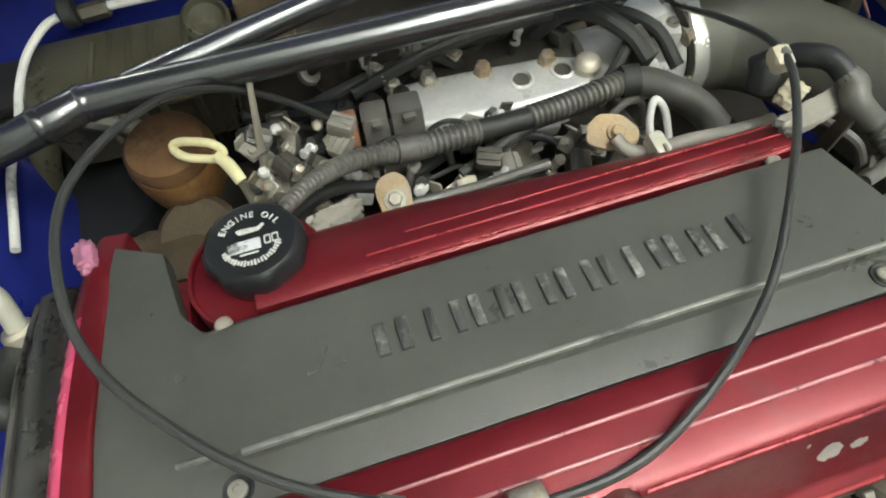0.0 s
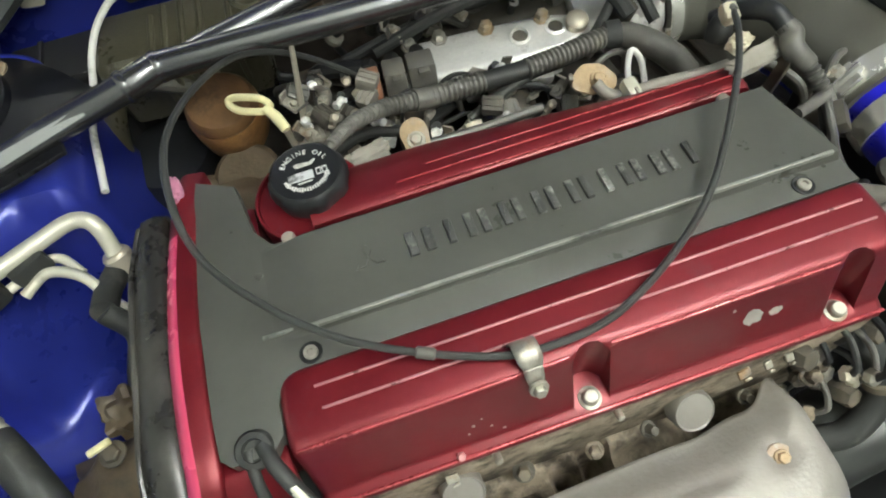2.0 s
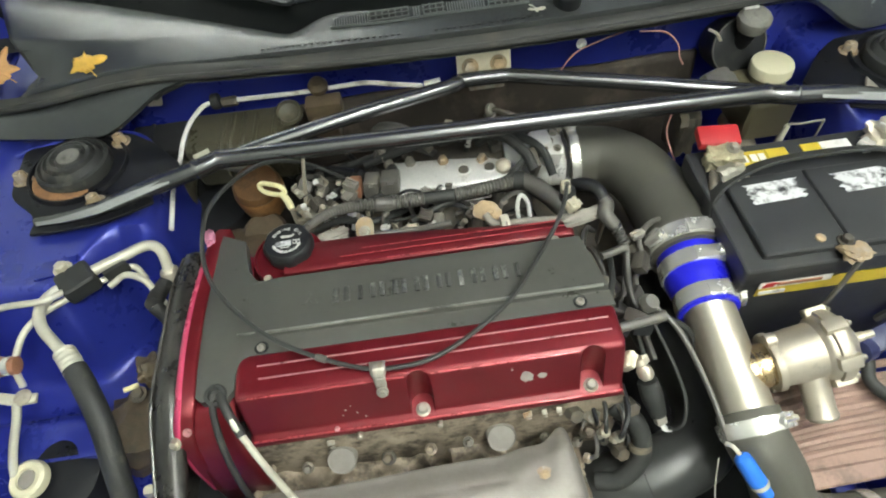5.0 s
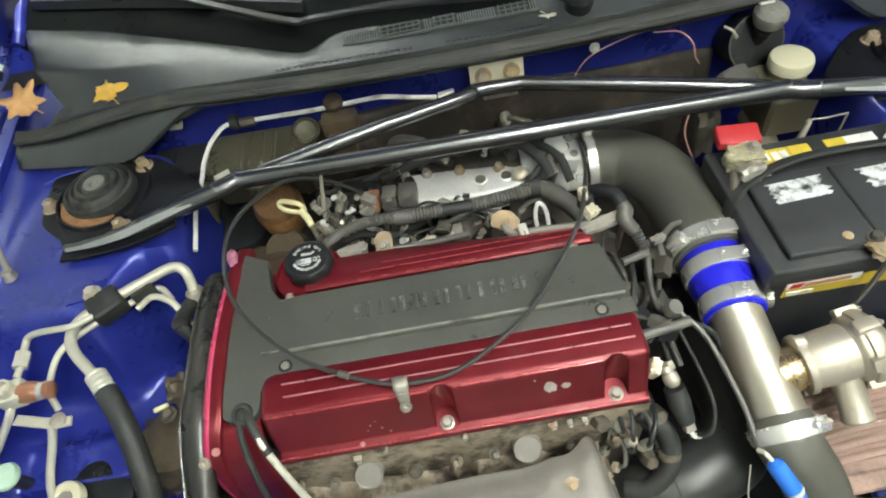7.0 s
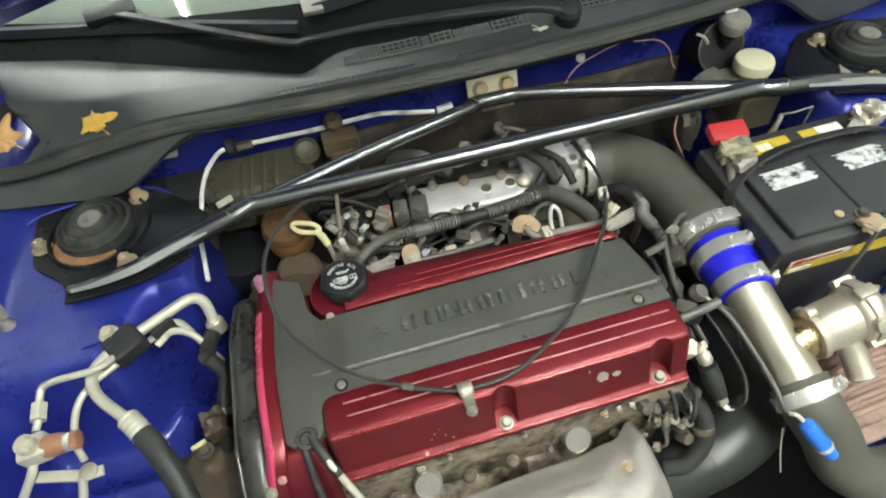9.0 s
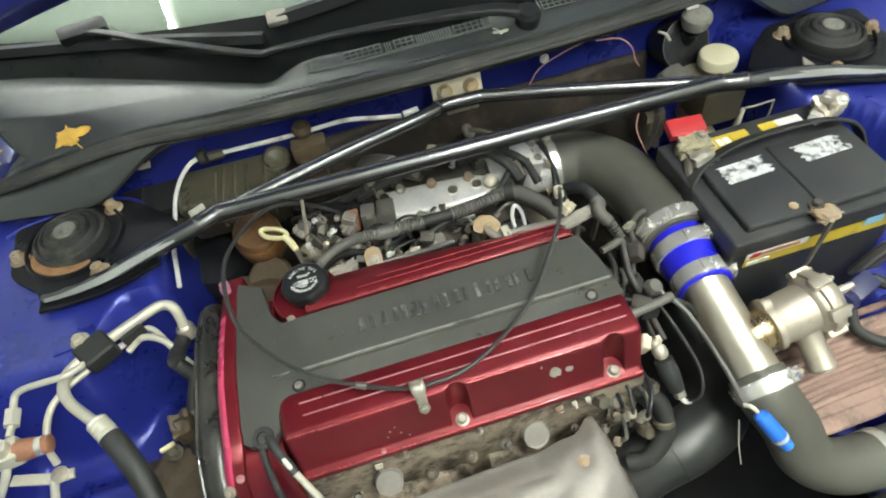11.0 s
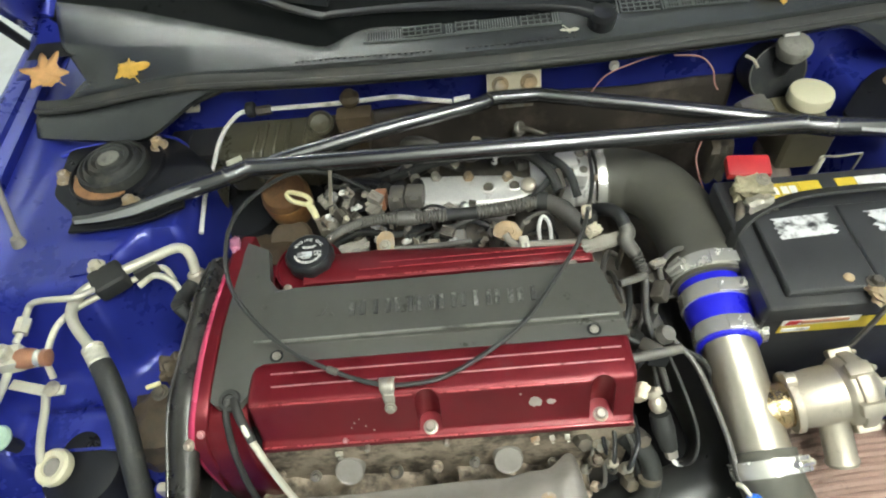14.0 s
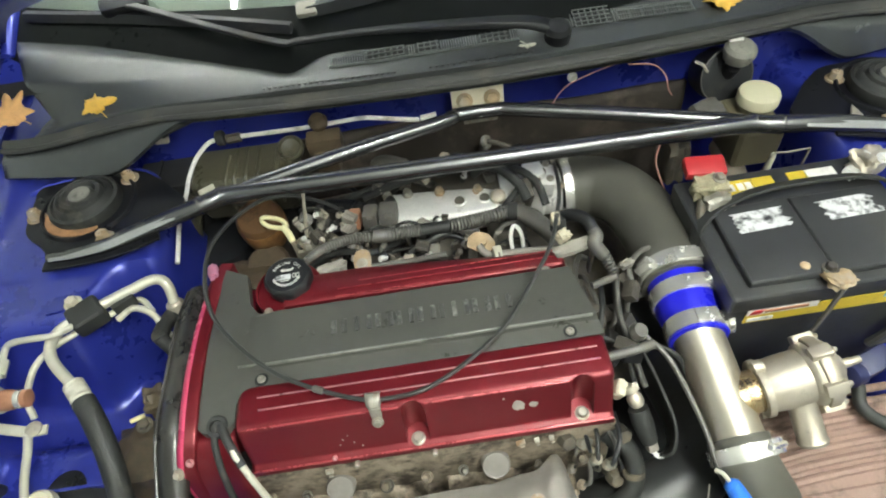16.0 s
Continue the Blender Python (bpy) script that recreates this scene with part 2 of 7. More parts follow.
tubeglow.node_tree.nodes["Principled BSDF"].inputs["Emission Color"].default_value = (0.97, 1.0, 0.92, 1)
tubeglow.node_tree.nodes["Principled BSDF"].inputs["Emission Strength"].default_value = 214.0


# ---- shape helpers ----
V = Vector


def part(name, bm, material, parent=None, label="", sharp=32):
    """Links a bmesh as one mesh object under a thing or under a part."""
    me = bpy.data.meshes.new(name)
    bm.normal_update()
    bm.to_mesh(me)
    bm.free()
    me.shade_smooth()
    me.set_sharp_from_angle(angle=radians(sharp))
    me.materials.append(material)
    ob = new(name, me)
    if parent:
        ob.parent = parent
        if parent.type == "EMPTY":
            ob.matrix_parent_inverse = Matrix.Translation(parent.location).inverted()
    if label:
        ob["label"] = label
    return ob


def thing(name, at, label, category, group="", kind=""):
    ob = new(name)
    ob.empty_display_size = 0.02
    ob.location = at
    return tagged(ob, label, category, group, kind)


def catmull(pts, n=8):
    pts = [V(p) for p in pts]
    if len(pts) < 3:
        return [pts[0].lerp(pts[-1], i / n) for i in range(n + 1)]
    ext = [pts[0] * 2 - pts[1], *pts, pts[-1] * 2 - pts[-2]]
    out = []
    for i in range(1, len(ext) - 2):
        a, b, c, d = ext[i - 1:i + 3]
        for k in range(n):
            t = k / n
            out.append(0.5 * (2 * b + (c - a) * t + (2 * a - 5 * b + 4 * c - d) * t * t + (3 * b - a - 3 * c + d) * t ** 3))
    out.append(pts[-1])
    return out


def evenly(path, step):
    out, left = [path[0]], step
    for a, b in zip(path, path[1:]):
        L, done = (b - a).length, 0.0
        while L - done >= left:
            done += left
            out.append(a.lerp(b, done / L))
            left = step
        left -= L - done
    out.append(path[-1])
    return out


def sweep(bm, path, profile, scales=None, up=(0, 0, 1), cap=True, closed_profile=True):
    """Carries a flat outline (list of 2D points) along a path, turning it as little as possible."""
    path = [V(p) for p in path]
    rings = []
    side = None
    for i, p in enumerate(path):
        d = (path[min(i + 1, len(path) - 1)] - path[max(i - 1, 0)]).normalized()
        if side is None:
            side = d.cross(V(up))
            if side.length < 1e-3:
                side = d.cross(V((1, 0, 0)))
        side = (side - d * side.dot(d)).normalized()
        top = side.cross(d)
        s = scales[i] if scales else 1.0
        rings.append([bm.verts.new(p + side * (x * s) + top * (y * s)) for x, y in profile])
    k = len(profile)
    for a, b in zip(rings, rings[1:]):
        for j in range(k if closed_profile else k - 1):
            bm.faces.new((a[j], a[(j + 1) % k], b[(j + 1) % k], b[j]))
    if cap and closed_profile:
        bm.faces.new(rings[0][::-1])
        bm.faces.new(rings[-1])
    bmesh.ops.recalc_face_normals(bm, faces=bm.faces)
    return bm


def circle(r, seg=14):
    return [(r * math.cos(2 * math.pi * i / seg), r * math.sin(2 * math.pi * i / seg)) for i in range(seg)]


def tube(pts, r, seg=14, n=8, bm=None, smooth=True):
    bm = bm or bmesh.new()
    path = catmull(pts, n) if smooth else [V(p) for p in pts]
    scales = None
    if isinstance(r, (list, tuple)):
        m = len(path) - 1
        scales = []
        for i in range(len(path)):
            f = i / m * (len(r) - 1)
            a = min(int(f), len(r) - 2)
            scales.append(r[a] + (r[a + 1] - r[a]) * (f - a))
        r = 1.0
    return sweep(bm, path, circle(r, seg), scales)


def ribbed(pts, r, pitch=0.005, depth=0.14, seg=14, bm=None):
    bm = bm or bmesh.new()
    path = evenly(catmull(pts, 12), pitch / 4)
    return sweep(bm, path, circle(1, seg), [r * (1 + depth * (0, 1, 1, 0)[i % 4]) for i in range(len(path))])


def crust(size, m, amp=0.12, seed=0, cuts=3):
    """A lump with softened corners and an uneven, corroded skin."""
    bm = bmesh.new()
    bmesh.ops.create_cube(bm, size=1.0)
    bmesh.ops.subdivide_edges(bm, edges=bm.edges[:], cuts=cuts, use_grid_fill=True)
    for v in bm.verts:
        p = v.co.copy()
        r = p.normalized() * 0.62
        q = p.lerp(r, 0.35) * (1 + amp * noise.noise(p * 4.0 + V((seed * 7.3, seed * 3.1, seed * 5.7))))
        v.co = V((q.x * size[0], q.y * size[1], q.z * size[2]))
    bmesh.ops.transform(bm, matrix=m if isinstance(m, Matrix) else Matrix.Translation(m), verts=bm.verts)
    return bm


def frame_of(axis):
    return V(axis).normalized().to_track_quat("Z", "Y").to_matrix().to_4x4()


def lathe(profile, at, axis=(0, 0, 1), seg=28, bm=None, wobble=None):
    """Turns an outline of (radius, height) points about an axis."""
    bm = bm or bmesh.new()
    m = Matrix.Translation(at) @ frame_of(axis)
    rings = []
    for r, h in profile:
        rings.append([bm.verts.new(m @ V(((r * (wobble(i, h) if wobble else 1)) * math.cos(2 * math.pi * i / seg), (r * (wobble(i, h) if wobble else 1)) * math.sin(2 * math.pi * i / seg), h))) for i in range(seg)])
    for a, b in zip(rings, rings[1:]):
        for j in range(seg):
            bm.faces.new((a[j], a[(j + 1) % seg], b[(j + 1) % seg], b[j]))
    bm.faces.new(rings[0][::-1])
    bm.faces.new(rings[-1])
    return bm


def block(size, m, bevel=0.002, bm=None, segs=2):
    """A box with rounded edges at the pose m (a place or a matrix)."""
    bm = bm or bmesh.new()
    if not isinstance(m, Matrix):
        m = Matrix.Translation(m)
    made = bmesh.ops.create_cube(bm, size=1, matrix=m @ Matrix.Diagonal((*size, 1)))
    if bevel:
        edges = list({e for v in made["verts"] for e in v.link_edges})
        bmesh.ops.bevel(bm, geom=edges, offset=bevel, segments=segs, affect="EDGES", profile=0.6)
    return bm


def plate(outline, z0, z1, bevel=0.0015, bm=None, m=None, segs=2):
    """A flat outline (x, y) raised from z0 to z1 with a rounded upper edge."""
    bm = bm or bmesh.new()
    m = m or Matrix.Identity(4)
    low = [bm.verts.new(m @ V((x, y, z0))) for x, y in outline]
    high = [bm.verts.new(m @ V((x, y, z1))) for x, y in outline]
    k = len(outline)
    faces = [bm.faces.new((low[j], low[(j + 1) % k], high[(j + 1) % k], high[j])) for j in range(k)]
    top = bm.faces.new(high)
    faces += [top, bm.faces.new(low[::-1])]
    bmesh.ops.recalc_face_normals(bm, faces=faces)
    if bevel:
        bmesh.ops.bevel(bm, geom=list(top.edges), offset=bevel, segments=segs, affect="EDGES", profile=0.6)
    return bm


def rounded(outline, r, n=4):
    """Rounds the corners of an outline."""
    out, k = [], len(outline)
    for i in range(k):
        p, a, b = V(outline[i]), V(outline[i - 1]), V(outline[(i + 1) % k])
        rr = min(r, (a - p).length * 0.45, (b - p).length * 0.45)
        s, e = p + (a - p).normalized() * rr, p + (b - p).normalized() * rr
        for j in range(n + 1):
            t = j / n
            q = s * (1 - t) ** 2 + p * 2 * t * (1 - t) + e * t * t
            out.append((q.x, q.y))
    return out


def bolt(at, axis=(0, 0, 1), r=0.006, h=0.005, bm=None, washer=1.5):
    """A hexagon head on a washer."""
    bm = bm or bmesh.new()
    lathe([(r * washer, 0), (r * washer, 0.0012), (r * washer * 0.95, 0.0018)], at, axis, 18, bm)
    a = V(at) + V(axis).normalized() * 0.0016
    lathe([(r, 0), (r, h * 0.8), (r * 0.82, h)], a, axis, 6, bm)
    return bm


def grid(fx, us, vs, bm=None):
    """A sheet through fx(u, v)."""
    bm = bm or bmesh.new()
    rows = [[bm.verts.new(fx(u, v)) for v in vs] for u in us]
    for a, b in zip(rows, rows[1:]):
        for j in range(len(vs) - 1):
            bm.faces.new((a[j], b[j], b[j + 1], a[j + 1]))
    return bm


def thicken(ob, t, offset=-1):
    s = ob.modifiers.new("thickness", "SOLIDIFY")
    s.thickness, s.offset = t, offset
    return ob


def span(a, b, n):
    return [a + (b - a) * i / n for i in range(n + 1)]


def ease(t):
    t = max(0.0, min(1.0, t))
    return t * t * (3 - 2 * t)


def clamp_band(name, at, axis, r, width, parent, turn=0.0, material=None):
    """A hose clamp: a band, a screw housing and its screw."""
    material = material or CHROME
    d = V(axis).normalized()
    band = part(name, lathe([(r, -width / 2), (r + 0.0015, -width / 2), (r + 0.0022, 0), (r + 0.0015, width / 2), (r, width / 2)], at, axis, 36), material, parent)
    up = V((0, -0.55, 0.85))
    up = (up - d * up.dot(d)).normalized()
    tongue = Matrix((d.cross(up), d, up)).transposed().to_4x4()
    part("band_tongue", block((r * 0.75, width * 0.92, 0.003), Matrix.Translation(V(at) + up * (r + 0.0015) - d.cross(up) * r * 0.12) @ tongue, 0.0012), material, band)
    side = frame_of(axis) @ V((math.cos(turn), math.sin(turn), 0))
    c = V(at) + side * (r + 0.006)
    across = d.cross(side)
    bm = lathe([(0.004, -0.014), (0.0045, -0.012), (0.0045, 0.012), (0.003, 0.014)], c, across, 10)
    part("clamp_screw", bm, material, band)
    rot = Matrix((across, d, side)).transposed().to_4x4()
    part("screw_housing", block((0.02, width * 0.9, 0.007), Matrix.Translation(c - side * 0.001) @ rot, 0.001), material, band)
    return band


# ---- the garage ----
def slab(name, size, at, material, label, category):
    ob = part(name, block(size, at, 0), material)
    return tagged(ob, label, category, "", "structure")


slab("ground", (9, 10, 0.2), (0, 0.5, -0.1), FLOOR, "pale grey concrete garage floor", "floor")
slab("wall_north", (9, 0.2, 2.7), (0, 5.4, 1.35), WALLP, "plain pale painted garage wall", "wall")
slab("wall_south", (9, 0.2, 2.7), (0, -4.4, 1.35), WALLP, "plain pale painted garage wall", "wall")
slab("wall_west", (0.2, 10, 2.7), (-4.4, 0.5, 1.35), WALLP, "plain pale painted garage wall", "wall")
slab("wall_east", (0.2, 10, 2.7), (4.4, 0.5, 1.35), WALLP, "plain pale painted garage wall", "wall")
slab("ceiling", (9, 10, 0.2), (0, 0.5, 2.8), CEIL, "white painted garage ceiling", "ceiling")
fixture = None
for lx, ly in TUBES:
    at = (lx, ly, 2.7)
    if fixture is None:
        fixture = thing("ceiling_light", at, "white fluorescent tube light on the ceiling", "ceiling light", "ceiling lights")
        part("housing", block((0.05, 2.4, 0.03), (lx, ly, 2.49), 0.006), CEIL, fixture)
        for dx in (0.0,):
            part("tube", lathe([(0.012, -1.15), (0.014, -1.14), (0.014, 1.14), (0.012, 1.15)], (lx + dx, ly, 2.45), (0, 1, 0), 12), tubeglow, fixture, "glowing glass tube")
        for dy in (-0.8, 0.8):
            part("hanger", lathe([(0.004, 0), (0.004, 0.2)], (lx, ly + dy, 2.5), (0, 0, 1), 8), CEIL, fixture)
    else:
        copy_thing(fixture, Matrix.Translation(at))


# ---- the car's body round the bay ----
MID = 0.13                                    # the car's centre line


def tower(x, y, cx):
    """How high the blue inner panel stands at a place; cx is the strut's x."""
    out = 1 if cx > MID else -1
    d = -(x - cx) * out                        # towards the engine
    y0 = 0.085 + 0.085 * ease((d + 0.01) / 0.06)
    top = ease((0.106 - d) / 0.05 + 0.5) * ease((y - y0) / 0.05)
    low = 0.625 + 0.03 * ease((0.045 - y) / 0.03) - 0.05 * ease((-0.10 - y) / 0.1) - 0.03 * ease((d - 0.02) / 0.04) - 0.28 * ease((-0.03 - y) / 0.04)
    if out < 0:                                # open gap to the bulkhead on the passenger side
        top *= 1 - ease((y - 0.345) / 0.03) * ease((d - 0.015) / 0.03)
    ledge = ease((-d - 0.125) / 0.05)
    inner = ease((d - 0.088) / 0.05)
    z = low + (0.783 - low) * top
    z = z + (0.793 - z) * ledge
    z += 0.010 * math.exp(-((y - 0.03) / 0.008) ** 2) * (1 - top) * (1 - ledge)
    return z - (z - 0.45) * inner * (1 - 0.8 * top)


car = thing("car_body", (MID, 0.3, 0.3), "blue car body round an open engine bay under its raised bonnet", "car", "", "structure")
for cx in (-0.43, 0.69):
    out = 1 if cx > MID else -1
    xs = span(cx - 0.17, cx + 0.23, 52) if out > 0 else span(cx - 0.23, cx + 0.142, 52)
    apron = part("inner_wing", grid(lambda x, y: V((x, y, tower(x, y, cx))), xs, span(-0.62, 0.70, 132)), BLUE, car, "blue painted inner wing and strut tower", 60)
    thicken(apron, 0.004)
    # pressed wing edge: two steps outside the bay
    edge = cx + out * 0.178
    prof = [(0, 0.800), (0.004, 0.822), (0.022, 0.826), (0.026, 0.832), (0.048, 0.836), (0.062, 0.830), (0.078, 0.80), (0.088, 0.70), (0.09, 0.45)]
    wing = part("wing", grid(lambda y, p: V((edge + out * (p[0] - 0.004 + 0.10 * (y - 0.243)), y, p[1] - 0.016)), span(-0.65, 0.75, 40), prof), BLUE, car, "outer front wing with a rolled edge", 40)
    thicken(wing, 0.003)
fire = part("firewall", grid(lambda x, z: V((x, 0.446 + 0.006 * math.sin(9 * x) * ease((0.8 - z) / 0.1), z - 0.05 * ease((z - 0.6) / 0.24) * ease((abs(x - MID) - 0.47) / 0.12))), span(-0.62, 0.88, 60), span(0.28, 0.842, 24)), BLUE, car, "blue painted bulkhead below the cowl", 50)
thicken(fire, 0.004)
part("scuttle_rail", block((0.66, 0.012, 0.016), (MID, 0.436, 0.848), 0.004), BLUE, car)
for sx in (-0.1, 0.29):
    part("seam_bolt", bolt((sx, 0.430, 0.848), (0, -1, 0.2), 0.005, 0.004), ZINC, car)
# black sheet added below so that the gaps read as deep shade
part("undertray", block((1.3, 1.4, 0.02), (MID, -0.2, 0.30), 0.003), DARK, car, "added black sheet below the engine bay")
for xx in (-0.34, 0.62):
    part("chassis_rail", block((0.07, 1.0, 0.11), (xx, -0.12, 0.47), 0.012), BLUE, car, "blue boxed chassis rail")
# roof is out of view; added to keep overhead light from the cabin
part("roof", grid(lambda x, y: V((x, y, 1.36 + 0.03 * (1 - ((x - MID) / 0.6) ** 2))), span(-0.46, 0.72, 8), span(1.12, 2.6, 6)), BLUE, car, "unseen blue roof panel over the cabin")
part("dashboard", grid(lambda x, y: V((x, y, 0.86 + 0.02 * math.sin(3 * y))), span(-0.6, 0.86, 6), span(0.5, 1.3, 8)), DARK, car, "black dashboard behind the glass")


for side in (-1, 1):
    ob = part("scuttle_end", grid(lambda u, y: V((MID + side * u, y, 0.866 + 0.24 * max(0.0, y - 0.5))), span(0.672, 0.742 if side < 0 else 0.80, 6), span(0.470, 0.68, 12)), BLUE, car, "blue panel at the end of the cowl", 60)
    thicken(ob, 0.003)
part("tower_rim", sweep(bmesh.new(), catmull([(-0.560, 0.385, 0.784), (-0.533, 0.396, 0.786), (-0.484, 0.402, 0.787), (-0.436, 0.406, 0.787), (-0.396, 0.400, 0.787), (-0.366, 0.380, 0.786), (-0.352, 0.350, 0.784)], 6), circle(0.0042, 10)), BLUE, car, "rolled rim of the strut tower")
# raised bonnet, hinged at its rear corners and leaning forward over the bay
LIFT = radians(55)


def rear_rim(x):
    u = abs(x - MID) / 0.79
    return 0.255 - 0.155 * u * u - 0.1 * ease((u - 0.8) / 0.2)


def on_bonnet(x, s, under=0.0):
    """A point of the raised bonnet: s metres from the hinge line, under it by so much."""
    crown = 0.018 * (1 - ((x - MID) / 0.79) ** 2) + 0.02 * math.sin(min(1.0, s / 1.2) * math.pi)
    h = crown - under
    return V((x, 0.64 - s * math.cos(LIFT) + h * math.sin(LIFT), 0.855 + s * math.sin(LIFT) + h * math.cos(LIFT)))


def across(u):
    return MID + 0.79 * u


def bonnet_part(name, u0, u1, t0, t1, under, thick, label):
    """A pressing of the bonnet between two shares of its width and of its length."""
    def at(u, t):
        x = across(u)
        r = rear_rim(x)
        return on_bonnet(x, r + (1.22 - 0.06 * u * u - r) * t, under)
    ob = part(name, grid(at, span(u0, u1, max(4, int(abs(u1 - u0) * 40))), span(t0, t1, max(3, int((t1 - t0) * 30)))), BLUE, bonnet, label, 50)
    return thicken(ob, thick)


bonnet = part("bonnet", grid(lambda u, t: on_bonnet(across(u), rear_rim(across(u)) + (1.22 - 0.06 * u * u - rear_rim(across(u))) * t), span(-1, 1, 60), span(0, 1, 36)), BLUE, car, "raised blue bonnet leaning over the bay", 50)
thicken(bonnet, 0.003)
bonnet_part("rear_frame", -0.985, 0.985, 0.012, 0.12, 0.022, 0.016, "pressed inner frame")
bonnet_part("front_frame", -0.95, 0.95, 0.88, 0.985, 0.022, 0.016, "pressed inner frame")
for side in (-1, 1):
    bonnet_part("side_frame", side * 0.84 - 0.13, side * 0.84 + 0.13, 0.12, 0.88, 0.022, 0.016, "pressed inner frame")
for c in (-0.3, 0.3):
    bonnet_part("cross_frame", c - 0.06, c + 0.06, 0.12, 0.88, 0.020, 0.012, "pressed inner rib")
LINER = mat("black_felt_liner", (0.030, 0.030, 0.029), 0.9, 0, 0.25, 14, 0.5, 200)
for a, b in ((-0.71, -0.36), (-0.24, 0.24), (0.36, 0.71)):
    ob = bonnet_part("liner", a, b, 0.12, 0.88, 0.012, 0.006, "black felt liner between the ribs")
    ob.data.materials[0] = LINER
for hx in (-0.655, 0.915):
    part("hinge_arm", tube([(hx, 0.60, 0.845), (hx - (0.014 if hx < MID else -0.014), 0.585, 0.895), (hx - (0.012 if hx < MID else -0.012), 0.535, 0.985)], 0.008, 12), BLACK, bonnet, "black hinge arm")


# cowl, windscreen and wipers
def glass_foot(x):
    return 0.455 + 0.30 * (x - MID) ** 2


def on_glass(x, s, lift=0.0):
    """A point on the windscreen: s metres up the slope from its foot."""
    k = 1 - 0.16 * s
    y = glass_foot(x)
    return V((MID + (x - MID) * k, y + s * 0.875 - lift * 0.48, 0.897 + s * 0.484 + lift * 0.875))


screen = thing("windscreen", (MID, 0.46, 0.89), "dark curved windscreen glass with a black border", "windscreen")
pane = part("pane", grid(on_glass, span(-0.60, 0.86, 40), span(-0.05, 0.80, 20)), GLASS, screen, "tinted windscreen glass", 60)
thicken(pane, 0.005)
pane.visible_shadow = False
part("border", grid(lambda x, s: on_glass(x, s, 0.003), span(-0.598, 0.858, 40), span(-0.048, 0.076, 6)), FRIT, screen, "black printed border of the glass", 60)
shade = thing("sunshade", (MID, 0.6, 0.9), "pale sunshade spread behind the windscreen glass", "sunshade")
thicken(part("sheet", grid(lambda x, s: on_glass(x, s, -0.022), span(-0.585, 0.845, 30), span(0.078, 0.76, 14)), SHADE, shade, "", 60), 0.003)
for sx in (-0.60, 0.86):
    out = 1 if sx > MID else -1
    path = [on_glass(sx + out * 0.012, s, 0.008) for s in span(-0.02, 0.85, 14)]
    part("pillar", sweep(bmesh.new(), path, rounded([(-0.035, -0.03), (0.03, -0.03), (0.03, 0.012), (-0.03, 0.018)], 0.012)), BLUE, car, "blue windscreen pillar")


def lip(x):
    return 0.385 + 0.12 * (x - 0.15) ** 2


def cowl_section(x):
    """Outline of the cowl from the hem of its corner skirt, over the rubber seal, up to the glass."""
    a = lip(x)
    corner = ease((-0.225 - x) / 0.12) if x < MID else ease((x - 0.575) / 0.13)
    hem = ease((-0.285 - x) / 0.16) if x < MID else corner
    f = 0.444 + 0.415 * (-0.14 - x) if x < -0.14 else glass_foot(x) - 0.033 * math.exp(-((x + 0.14) / 0.045) ** 2)
    zf = 0.897 + 0.553 * (f - glass_foot(x))
    k = -0.045 * ease((-0.30 - x) / 0.32) if x < MID else -0.030 * ease((x - 0.60) / 0.28)
    low = 0.861 - 0.063 * hem
    yl = a - (0.034 if x < MID else 0.020) * hem
    pts = [(yl + 0.010, low - 0.005), (yl - 0.001, low - 0.004), (yl - 0.004, low + 0.001), ((yl + a) / 2 - 0.004, (low + 0.863 + k) / 2 + 0.006 * hem), (a - 0.005, 0.863 + k),
           (a - 0.006, 0.869 + k), (a + 0.001, 0.876 + k), (a + 0.008, 0.875 + k), (a + 0.013, 0.882 + k), (a + 0.024, 0.885 + k)]
    b = pts[-1]
    for t, u in ((0.27, 0.10), (0.32, 0.15), (0.36, 0.24), (0.68, 0.63), (1.0, 1.0)):
        pts.append((b[0] + (f + 0.006 - b[0]) * t, b[1] + (zf - b[1]) * u))
    # towards the passenger corner a steep lower face meets a flat shelf at a crease
    w = ease((-0.10 - x) / 0.20)
    if w > 0:
        c = (0.453 + 0.165 * max(0.0, -0.22 - x), 0.889)
        e = pts[-1]
        for i, t in ((8, 0.14), (9, 0.30)):
            p, s = pts[i], pts[7]
            pts[i] = (p[0] + (s[0] + (c[0] - s[0]) * t - p[0]) * w, p[1] + (s[1] + (c[1] - s[1]) * t - p[1]) * w)
        b = pts[9]
        shelf = [(b[0] + (c[0] - b[0]) * t, b[1] + (c[1] - b[1]) * t) for t in (0.88, 0.99)]
        shelf += [(c[0] + 0.003, c[1] + 0.0006), ((c[0] + e[0]) / 2, (c[1] + e[1]) / 2), e]
        for i in range(5):
            p, q = pts[10 + i], shelf[i]
            pts[10 + i] = (p[0] + (q[0] - p[0]) * w, p[1] + (q[1] - p[1]) * w)
    return pts


def trim(x, y):
    """Draws the cowl's ends in to their cut outline."""
    a = abs(x - MID) - 0.58
    if a <= 0:
        return x
    cut = ((0.0, 0.73), (0.455, 0.73), (0.463, 0.681), (0.480, 0.645), (0.520, 0.675), (0.643, 0.724), (2.0, 0.74))
    for (y0, w0), (y1, w1) in zip(cut, cut[1:]):
        if y0 <= y <= y1:
            w = w0 + (w1 - w0) * (y - y0) / (y1 - y0)
            break
    return MID + math.copysign(0.58 + a * (w - 0.58) / 0.17, x - MID)


